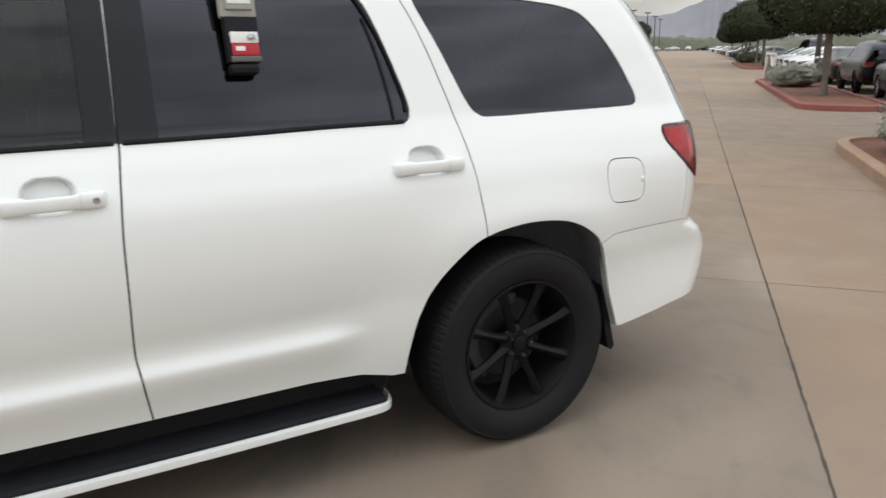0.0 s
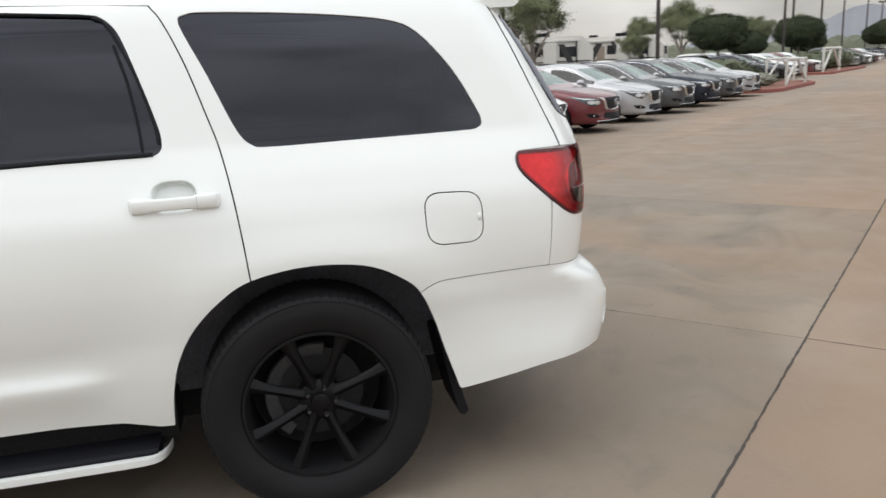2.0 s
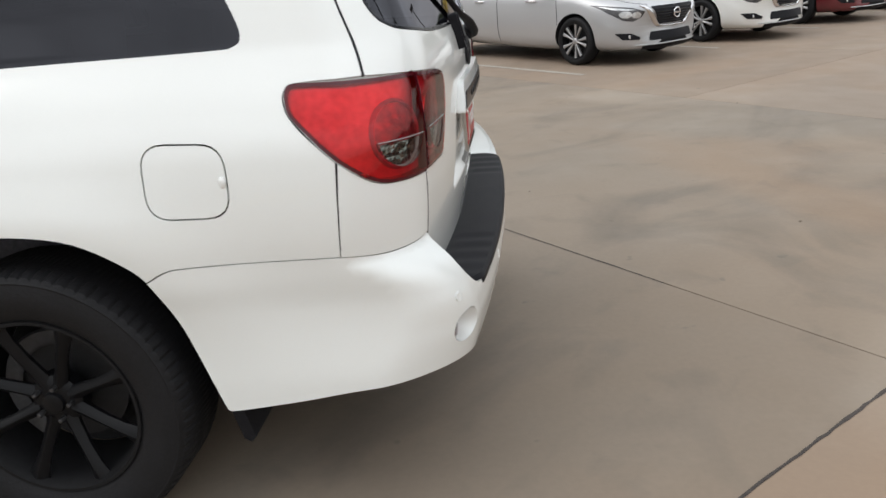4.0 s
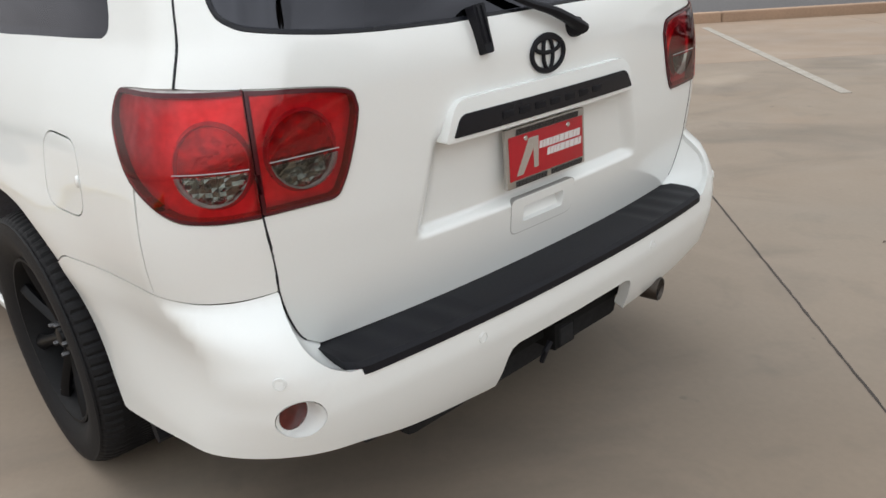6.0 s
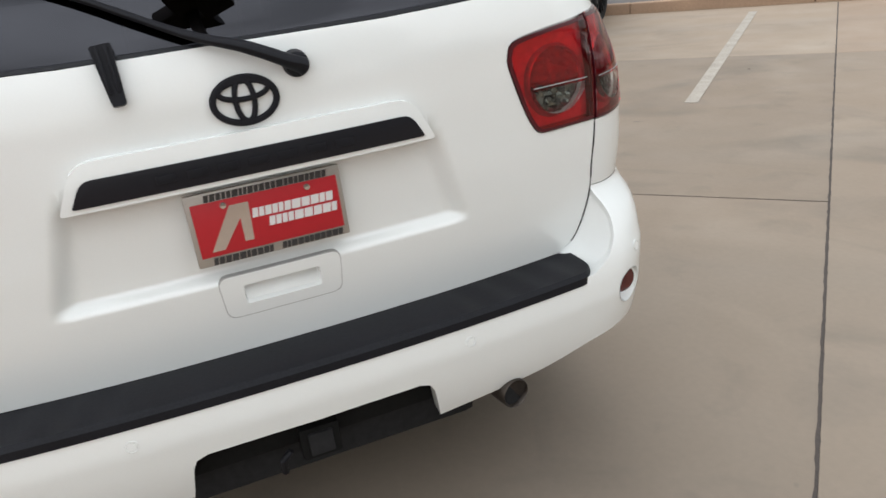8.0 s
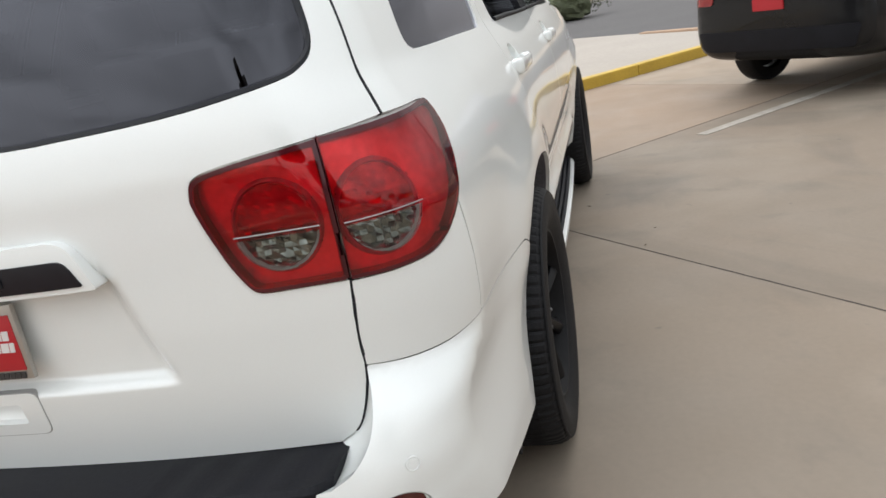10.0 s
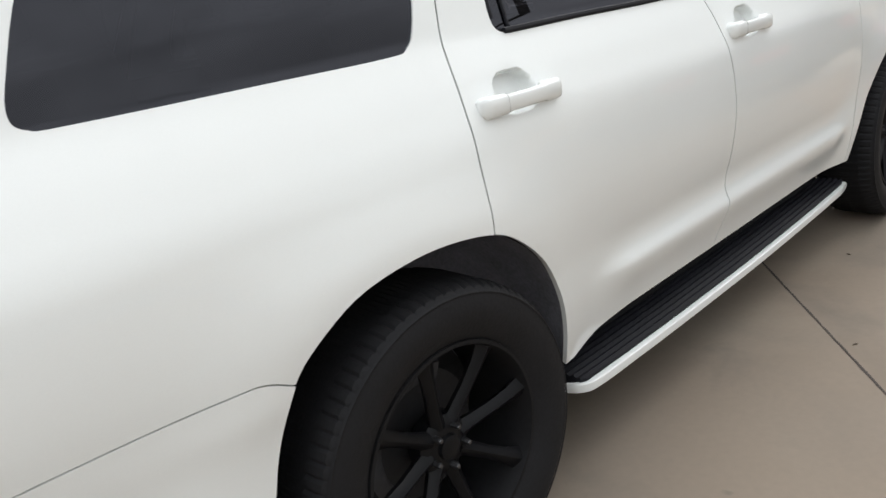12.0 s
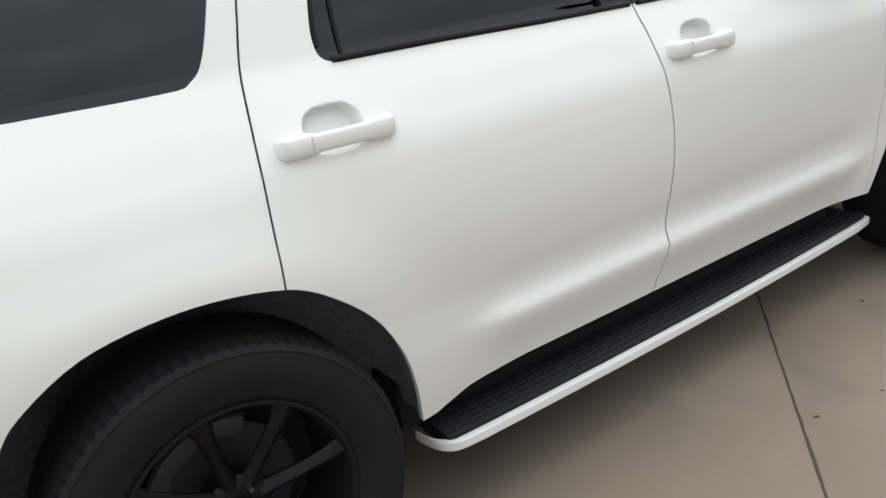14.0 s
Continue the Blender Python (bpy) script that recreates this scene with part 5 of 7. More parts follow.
for s in [-1.75, .90, 3.63, 6.45, 9.3, 12.1, 14.9]:
    bm = bmesh.new()
    box(bm, -.05, .05, 0, 4.9, .001, .004)
    o = part("stall_line", bm, PAINT, None, smooth=False)
    tagged(o, "worn white painted parking stall line", "parking line", "stall lines", "structure")
    o.matrix_basis = lot(s, 4.08)

# kerbs, beds and islands -------------------------------------------------------------------
TANK = mat("tan_concrete_kerb", (.36, .242, .165), .85, var=.16, big=2, fine=30, bump=.15, rand=.06)
YELK = mat("worn_yellow_kerb_paint", (.50, .33, .045), .65, var=.16, big=3, fine=40, rand=.04)
REDK = mat("faded_red_kerb_paint", (.27, .092, .078), .8, var=.34, big=3, fine=40, rand=.06)
SOIL = mat("reddish_brown_mulch", (.19, .085, .056), .95, var=.4, big=4, fine=50, bump=.6)
PAVE = mat("pale_pavement_concrete", (.36, .32, .28), .85, var=.1, big=.8, fine=20, bump=.1)
ASPH = mat("worn_asphalt", (.085, .080, .080), .9, var=.2, big=.6, fine=50, bump=.3)


def kerb_run(name, s0, n0, s1, n1, material, w=.15, h=.15, piece=2.4, label=""):
    """A straight kerb of separate stones along the lot."""
    k = tagged(new(name), label, kind="structure")
    length = math.hypot(s1 - s0, n1 - n0)
    count = max(1, round(length / piece))
    L = length / count
    bm = bmesh.new()
    box(bm, .004, L - .004, 0, w, -.02, h, .022)
    me = bpy.data.meshes.new("kerb_stone")
    for f in bm.faces:
        f.smooth = False
    bm.to_mesh(me)
    bm.free()
    me.materials.append(material)
    a = math.degrees(math.atan2(n1 - n0, s1 - s0))
    for i in range(count):
        ob = new("kerb_stone", me)
        ob.parent = k
        ob.matrix_basis = lot(s0, n0, 0, a) @ pose(L * i, 0, 0)
    return k


def bed(name, outline, z, material, label):
    bm = bmesh.new()
    pts, faces, rim = flat_sheet(outline, [], 1.2)
    vs = [bm.verts.new((x, y, z + .05 * noise.noise((x * .7, y * .7, 0)))) for x, y in pts]
    for f in faces:
        bm.faces.new([vs[i] for i in f])
    for a, b in rim:
        lo = [bm.verts.new((vs[i].co.x, vs[i].co.y, -.03)) for i in (a, b)]
        bm.faces.new((vs[b], vs[a], lo[0], lo[1]))
    o = tagged(part(name, bm, material), label, kind="structure")
    o.matrix_basis = LOT
    return o


kerb_run("kerb", -8.0, 9.50, 40.0, 9.50, TANK, label="tan concrete kerb stones behind the stalls")
kerb_run("yellow_kerb", -4.90, -6.0, -4.90, 9.60, YELK, h=.14, piece=3.0, label="worn yellow painted kerb")
bed("pavement", [(-14.4, -6), (-5.0, -6), (-5.0, 9.6), (-14.4, 9.6)], .12, PAVE, "pale concrete pavement behind the yellow kerb")
bm = bmesh.new()
box(bm, -60, 120, 9.66, 22, -.028, .03)
road = tagged(part("road", bm, ASPH, smooth=False), "worn grey asphalt road", kind="structure")
road.matrix_basis = LOT


def ring_kerb(name, pts, material, label, w=.16, h=.15):
    """A kerb round an island: a closed rounded run of stones."""
    k = tagged(new(name), label, kind="structure")
    loop = rounded(pts, 1.2, 6)
    n = len(loop)
    dense = []
    for i in range(n):
        a, b = np.array(loop[i]), np.array(loop[(i + 1) % n])
        m = max(1, int(np.linalg.norm(b - a) / .8))
        dense += [tuple(a + (b - a) * j / m) for j in range(m)]
    inn = inset(dense, w)
    mid = inset(dense, .025)
    step_ = 3
    for i in range(0, len(dense), step_):
        ids = [(i + j) % len(dense) for j in range(step_ + 1)] if i + step_ <= len(dense) else [j % len(dense) for j in range(i, len(dense) + 1)]
        bm = bmesh.new()
        rows_ = [[bm.verts.new((*dense[j], -.02)), bm.verts.new((*dense[j], h - .02)), bm.verts.new((*mid[j], h)), bm.verts.new((*inn[j], h)), bm.verts.new((*inn[j], -.02))] for j in ids]
        for A, B in zip(rows_, rows_[1:]):
            for q in range(4):
                bm.faces.new((A[q], A[q + 1], B[q + 1], B[q]))
        o = part("kerb_stone", bm, material, k, sharp=30)
    k.matrix_basis = LOT
    return inn


i1 = ring_kerb("bed_kerb", [(10.3, -3.50), (10.3, -9.5), (-1.0, -9.5), (-1.0, -3.40)], TANK, "tan concrete kerb round a planting bed")
bed("planting_bed", i1, .10, SOIL, "bare reddish brown soil in a planting bed")
i2 = ring_kerb("island_kerb", [(17.1, -3.95), (17.1, -6.15), (33.6, -6.15), (33.6, -4.1)], REDK, "faded red painted island kerb")
bed("island_bed", i2, .11, SOIL, "reddish brown soil in a parking island")
i3 = ring_kerb("island_kerb", [(29.0, 9.0), (29.0, 3.6), (37.5, 3.4), (38.5, 9.0)], REDK, "faded red painted island kerb")
bed("island_bed", i3, .11, SOIL, "reddish brown soil in a parking island")
for pts in ([(51, 4.8), (67, 4.4), (67, 9), (51, 9)], [(52.5, -4.8), (72, -5.0), (72, -7.5), (52.5, -7.4)]):
    i4 = ring_kerb("island_kerb", pts, REDK, "faded red painted island kerb")
    bed("island_bed", i4, .11, SOIL, "reddish brown soil in a parking island")

# plants --------------------------------------------------------------------------------------
BARK = mat("pale_grey_bark", (.27, .235, .20), .9, var=.3, big=6, fine=40, bump=.5)
LEAF = mat("dark_green_leaves", (.066, .080, .048), .95, var=.25, big=1.5, fine=6, spec=.08)
LEAF2 = mat("thin_olive_leaves", (.17, .19, .095), .7, var=.35, big=1.5, fine=6)
SAGE = mat("silver_sage_leaves", (.42, .425, .35), .9, var=.25, big=3, fine=14, spec=.15)
SCRUB = mat("olive_scrub_leaves", (.075, .085, .045), .8, var=.35, big=3, fine=10)


def leaf_cloud(name, count, size, where, seed, core=None):
    rnd = np.random.RandomState(seed)
    P = where(rnd, count)
    a, b = rnd.normal(size=(count, 3)), rnd.normal(size=(count, 3))
    a /= np.linalg.norm(a, axis=1)[:, None]
    b -= a * np.sum(a * b, 1)[:, None]
    b /= np.linalg.norm(b, axis=1)[:, None]
    sz = size * rnd.uniform(.6, 1.4, (count, 1))
    # every leaf turns its face outwards and shades with the crown
    mid = P.mean(0) if core is None else np.array(core)
    out = P - mid * np.array([1, 1, .8])
    if core is None:
        out = out / (np.abs(out).max(0) + 1e-6)
    else:
        out = np.tile([0, 0, 1.0], (count, 1)) + .5 * np.stack([np.sin(P[:, 0] * .25), np.sin(P[:, 1] * .25), P[:, 2] * 0], 1)
    out = out / (np.linalg.norm(out, axis=1)[:, None] + 1e-6)
    b = np.where(np.sum(np.cross(b, a) * out, 1)[:, None] < 0, -b, b)
    shade = out + rnd.normal(size=(count, 3)) * .38 + np.array([0, 0, .25])
    shade /= np.linalg.norm(shade, axis=1)[:, None]
    V = np.stack([P - a * sz, P + b * sz * .5, P + a * sz, P - b * sz * .5], 1).reshape(-1, 3)
    me = bpy.data.meshes.new(name)
    me.from_pydata(V.tolist(), [], [(4 * i, 4 * i + 1, 4 * i + 2, 4 * i + 3) for i in range(count)])
    me.polygons.foreach_set("use_smooth", [True] * count)
    me.normals_split_custom_set_from_vertices(np.repeat(shade, 4, 0).tolist())
    return me


def clipped(rx, ry, rz, z0, power=3.2, rough=.06):
    def where(rnd, n):
        d = rnd.normal(size=(n, 3))
        d /= (np.sum(np.abs(d) ** power, 1) ** (1 / power))[:, None]
        r = np.where(rnd.rand(n) < .8, rnd.uniform(.90, 1.0, n), rnd.uniform(.3, .95, n)) + rnd.normal(size=n) * rough * .3
        lump = np.array([noise.noise((p[0] * 2.2, p[1] * 2.2, p[2] * 2.2)) for p in d]) * rough
        return d * (r + lump)[:, None] * np.array([rx, ry, rz]) + np.array([0, 0, z0])
    return where


def clumps(rx, ry, rz, z0, n_cl, seed, spread=.28):
    rnd0 = np.random.RandomState(seed)
    d = rnd0.normal(size=(n_cl, 3))
    d /= np.linalg.norm(d, axis=1)[:, None]
    C = d * rnd0.uniform(.35, 1, (n_cl, 1)) * np.array([rx, ry, rz]) + np.array([0, 0, z0])

    def where(rnd, n):
        k = rnd.randint(0, n_cl, n)
        return C[k] + rnd.normal(size=(n, 3)) * spread * np.array([rx, ry, rz]) * .8
    return where, C


def trunk_mesh(bm, h, r, limbs):
    tube(bm, [(0, 0, -.05), (.02, .01, h * .4), (-.02, .03, h * .8), (0, .02, h)], [r * 1.25, r, r * .85, r * .7], 10)
    for l in limbs:
        p = Vector(l)
        tube(bm, [(0, .02, h * .75), tuple(Vector((0, .02, h * .75)).lerp(p, .45) + Vector((0, 0, .15))), tuple(p)], [r * .6, r * .38, r * .15], 6)


def make_tree(name, label, crown, trunk_h, r, limbs, leaf):
    t = tagged(new(name), label, "tree")
    bm = bmesh.new()
    trunk_mesh(bm, trunk_h, r, limbs)
    part("trunk", bm, BARK, t)
    place("crown", crown, leaf, t)
    return t


def crown_core(t, rx, ry, rz, z0, power=3.2):
    """The dense inside of a clipped crown."""
    bm = bmesh.new()
    bmesh.ops.create_icosphere(bm, subdivisions=4, radius=1)
    for v in bm.verts:
        d = v.co / (sum(abs(c) ** power for c in v.co) ** (1 / power))
        v.co = Vector((d.x * rx, d.y * ry, d.z * rz)) * (.90 + .07 * noise.noise(d * 5)) + Vector((0, 0, z0))
    part("inner_crown", bm, LEAF, t)


ficus = make_tree("clipped_tree", "rounded clipped dark green tree on bare trunk", leaf_cloud("ficus", 30000, .048, clipped(2.1, 2.1, 1.55, 3.15), 3), 2.2, .12, [(.6, .3, 2.8), (-.5, .5, 2.9), (.1, -.7, 2.8)], LEAF)
crown_core(ficus, 2.1, 2.1, 1.55, 3.15)
round_tree = make_tree("clipped_tree", "dome-topped clipped dark green tree on bare trunk", leaf_cloud("dome_leaves", 22000, .06, clipped(2.2, 2.2, 1.38, 3.30, 2.5, .13), 8), 2.5, .11, [(.6, .3, 2.9), (-.5, .5, 3.0), (.1, -.7, 2.9)], LEAF)
crown_core(round_tree, 2.1, 2.1, 1.26, 3.30, 2.5)
wh, C = clumps(2.5, 2.5, 1.6, 4.4, 60, 11, .13)
airy = make_tree("desert_tree", "airy olive green desert tree with forked trunk", leaf_cloud("airy", 26000, .052, wh, 5), 1.6, .13, [], LEAF2)
forks = [(.5, .2, 2.6), (-.7, .3, 2.7), (.1, -.8, 2.8), (-.2, .9, 3.1), (.9, .8, 3.3), (-1.1, -.6, 3.4), (1.1, -.7, 3.5), (.0, .1, 3.9)]
bm = bmesh.new()
for k, f_ in enumerate(forks):
    tube(bm, spline([(0, .02, 1.45), (f_[0] * .35, f_[1] * .35, 1.45 + (f_[2] - 1.45) * .5), f_], 4), [.085, .08, .075, .07, .064, .058, .052, .046, .04], 7)
for c in C:
    f_ = min(forks, key=lambda q: (Vector(q) - Vector(c)).length)
    tube(bm, [f_, tuple(Vector(f_).lerp(Vector(c), .5) + Vector((0, 0, .12))), tuple(c)], [.038, .024, .008], 5)
part("bough", bm, BARK, airy)
ficus.matrix_basis, airy.matrix_basis = lot(22.4, -5.25, .1) @ Matrix.Diagonal((1, 1, 1.10, 1)), lot(41.5, 20.4)
round_tree.matrix_basis = lot(70, -6.0, .1, 20)
for s, n, z, sc in ((57.5, -6.4, .1, 1.0), (63.5, -6.4, .1, 1.0), (45, -13.5, 0, 1.0), (31, -10.5, 0, 1.0), (62.0, 14.6, 0, .98), (78, 11.4, 0, .98), (113, 6.6, 0, 1.05), (37.4, 24.9, 0, 1.02), (70, 14.2, 0, .72), (86, 11.9, 0, .75), (130, 9.5, 0, 1), (150, 9.5, 0, 1), (100, -7.5, 0, 1), (125, -7.5, 0, 1)):
    copy_thing(round_tree, lot(s, n, z, s * 37 % 360) @ Matrix.Diagonal((sc, sc, sc, 1)))
copy_thing(ficus, lot(9.7, -4.95, .08, 70) @ Matrix.Diagonal((.85, .85, 1.32, 1)))
for s, n, sc in ((72.0, 20.6, 1.1), (62, 21.5, .62), (88, 19, .9), (110, 16, .9), (47, 31, .6), (95, 25, 1.05), (84, 29, 1.0), (104, 21, 1.0), (122, 19, 1.1)):
    copy_thing(airy, lot(s, n, 0, s * 53 % 360) @ Matrix.Diagonal((sc, sc, sc, 1)))
wh2, C2 = clumps(.85, .85, .40, .40, 150, 21, .10)
bush = tagged(new("sage_bush"), "silvery grey sage bush on brown soil", "bush", "sage bushes")
place("foliage", leaf_cloud("sage", 62000, .0135, wh2, 7), SAGE, bush)


def bush_core(t, rx, ry, rz, z0, material):
    """The dense inside of a bush."""
    bm = bmesh.new()
    bmesh.ops.create_icosphere(bm, subdivisions=4, radius=1)
    for v in bm.verts:
        d = v.co.copy()
        v.co = Vector((d.x * rx, d.y * ry, max(d.z * rz, -z0))) * (.86 + .20 * noise.noise(d * 3.2) + .08 * noise.noise(d * 9)) + Vector((0, 0, z0))
    part("inner_foliage", bm, material, t)


# core takes a darkened sage colour as the bush's inner shade
bush_core(bush, .80, .80, .38, .36, mat("shaded_sage_twigs", (.25, .25, .205), .9, var=.4, big=10, fine=40, bump=.5))
bush.matrix_basis = lot(8.3, -4.62, .08) @ Matrix.Diagonal((1.05, 1.05, 1.0, 1))
for s, n, z, sc in ((6.75, -4.95, .08, 1.08), (8.9, -6.6, .08, 1.0), (5.2, -5.5, .08, 1.0), (27.3, -4.95, .1, 1.12), (33.6, 5.15, .1, .78), (69, 6.6, .1, 1.6)):
    copy_thing(bush, lot(s, n, z, s * 71 % 360) @ Matrix.Diagonal((sc, sc, sc * (.9 if s > 20 else 1), 1)))
scrub = tagged(new("scrub_bush"), "low olive green scrub bush", "bush", "scrub bushes")
wh3, C3 = clumps(1.7, 1.5, .75, .6, 40, 31, .22)
place("foliage", leaf_cloud("scrub", 6000, .05, wh3, 9), SCRUB, scrub)
bush_core(scrub, 1.6, 1.4, .72, .55, SCRUB)
scrub.matrix_basis = lot(31.0, 6.4, .1)
for s, n, sc in ((36, 7.2, .9), (56, 7.0, 1.0), (62, 7.2, 1.1), (66, 7.0, 1.1), (71, 7.0, 1.0), (70, -6.3, .8)):
    copy_thing(scrub, lot(s, n, .1, s * 31 % 360) @ Matrix.Diagonal((sc, sc, sc, 1)))

# white rails round the islands -------------------------------------------------------------------
WPOST = mat("chalky_white_paint", (.62, .61, .58), .7, var=.1, big=5)


def rail(s, n, turn, size=1.0):
    """A short white pipe barrier: two posts, a top pipe and a brace."""
    g = tagged(new("pipe_barrier"), "white painted pipe barrier in the island", "barrier", "pipe barriers")
    for nm, a, b in (("post", (0, 0, 0), (0, 0, 1.15)), ("post", (2.4, 0, 0), (2.4, 0, 1.15)), ("top_rail", (0, 0, 1.12), (2.4, 0, 1.12)), ("brace", (0, 0, .1), (1.1, 0, 1.1)), ("brace", (2.4, 0, .25), (1.3, 0, 1.1))):
        bm = bmesh.new()
        tube(bm, [a, b], .055, 8)
        part(nm, bm, WPOST, g)
    g.matrix_basis = lot(s, n, .08, turn) @ Matrix.Diagonal((size, size, size, 1))
    return g


for s, n, t, size in ((32.6, 3.95, -8, 1.0), (51.6, 5.35, -9, 1.35), (37.2, 5.7, -20, 1.0), (66, 6.2, 40, 1.0), (31.0, -4.65, 3, 1.0)):
    rail(s, n, t, size)

# lamp posts -----------------------------------------------------------------------------------------
POLE = mat("dark_bronze_pole", (.060, .052, .047), .5, .3, var=.15)


def lamp_post(h, heads):
    g = tagged(new("lamp_post"), "tall dark bronze parking lot lamp post", "lamp post", "lamp posts")
    bm = bmesh.new()
    tube(bm, [(0, 0, 0), (0, 0, h)], [.13, .10], 10)
    part("pole", bm, POLE, g)
    bm = bmesh.new()
    tube(bm, [(0, 0, 0), (0, 0, .7)], .26, 14)
    part("base", bm, PAVE, g)
    for k in range(heads):
        a = 2 * math.pi * k / heads
        bm = bmesh.new()
        box(bm, .12, .66, -.24, .24, h - .12, h + .16, .05)
        tube(bm, [(0, 0, h), (.3, 0, h)], .035, 6)
        bmesh.ops.rotate(bm, verts=bm.verts, cent=(0, 0, 0), matrix=Matrix.Rotation(a, 3, "Z"))
        part("lamp_head", bm, POLE, g)
    return g


post = lamp_post(9.2, 2)
post.matrix_basis = lot(74, 12, 0, 90)
for s, n in ((79, 12.2), (94, 12), (119, 13), (137, 12), (157, 11.8), (178, 11.2), (193, 8.8), (217, 8), (43, 13.0), (33, 26), (45, 24.5), (240, 7.5), (38, -7.2), (95, -8)):
    copy_thing(post, lot(s, n, 0, 90))
post4 = lamp_post(8.0, 4)
post4.matrix_basis = pose(7.75, .55, .1, 0, 0, 28)
copy_thing(post4, pose(-11.0, 8.5, .03, 0, 0, 70))

# dry leaf scraps on the concrete
DRY = mat("dry_brown_leaf", (.075, .055, .038), .9, var=.3)


def leaf_scrap(s, n, size, turn):
    bm = bmesh.new()
    pts = [(-1, 0, .002), (-.4, .28, .10), (.3, .34, .16), (1, .05, .06), (.4, -.30, .05), (-.3, -.26, .12)]
    top = [bm.verts.new((x * size, y * size, .003 + z * size)) for x, y, z in pts]
    low = [bm.verts.new((x * size, y * size, .001 + z * size * .8)) for x, y, z in pts]
    bm.faces.new(top), bm.faces.new(low[::-1])
    for i in range(6):
        bm.faces.new((top[i], top[(i + 1) % 6], low[(i + 1) % 6], low[i]))
    o = tagged(part("dry_leaf", bm, DRY, smooth=False), "small curled dry brown leaf on the concrete", "leaf", "dry leaves")
    o.matrix_basis = lot(s, n, 0, turn)


for s, n, size, turn in ((-1.14, 2.39, .013, 20), (-.33, 2.07, .010, 100), (-.48, 2.29, .006, 60), (2.47, .77, .014, 40), (3.04, -.79, .010, 140), (5.78, 1.43, .016, 10), (3.6, 4.4, .012, 75), (1.2, 5.3, .014, 160)):
    leaf_scrap(s, n, size, turn)

# other cars -----------------------------------------------------------------------------------------
from mathutils.bvhtree import BVHTree

PAINTS = {
    "silver": mat("silver_car_paint", (.46, .465, .48), .30, .4, var=.03, coat=.8),
    "white": mat("white_car_paint", (.78, .78, .76), .35, 0, var=.02, coat=.8),
    "maroon": mat("maroon_car_paint", (.135, .016, .022), .30, .2, var=.05, coat=.8),
    "grey": mat("dark_grey_car_paint", (.075, .078, .085), .30, .4, var=.05, coat=.8),
    "navy": mat("dark_blue_car_paint", (.018, .022, .034), .28, .2, var=.05, coat=.2, spec=.25),
    "black": mat("black_car_paint", (.010, .010, .011), .25, .0, var=.05, coat=.15, spec=.25),
}
CARGLASS = glass_mat("grey_green_car_glass", (.16, .19, .185), 1.6)
SCREEN = glass_mat("pale_windscreen_glass", (.70, .80, .76), 3.0, sheen=(.88, 1.0, .96))
ALLOY = mat("bright_silver_alloy", (.42, .42, .43), .3, .7, var=.08)
BEZEL = mat("grey_headlamp_housing", (.075, .075, .08), .22, .3, var=.3, big=10, coat=.6)
CLAMP = mat("headlamp_reflector", (.62, .63, .64), .18, .6, var=.4, big=14, fine=60, coat=.5)
TLAMP = mat("dark_red_tail_lamp", (.25, .012, .014), .15, var=.2, coat=.8)


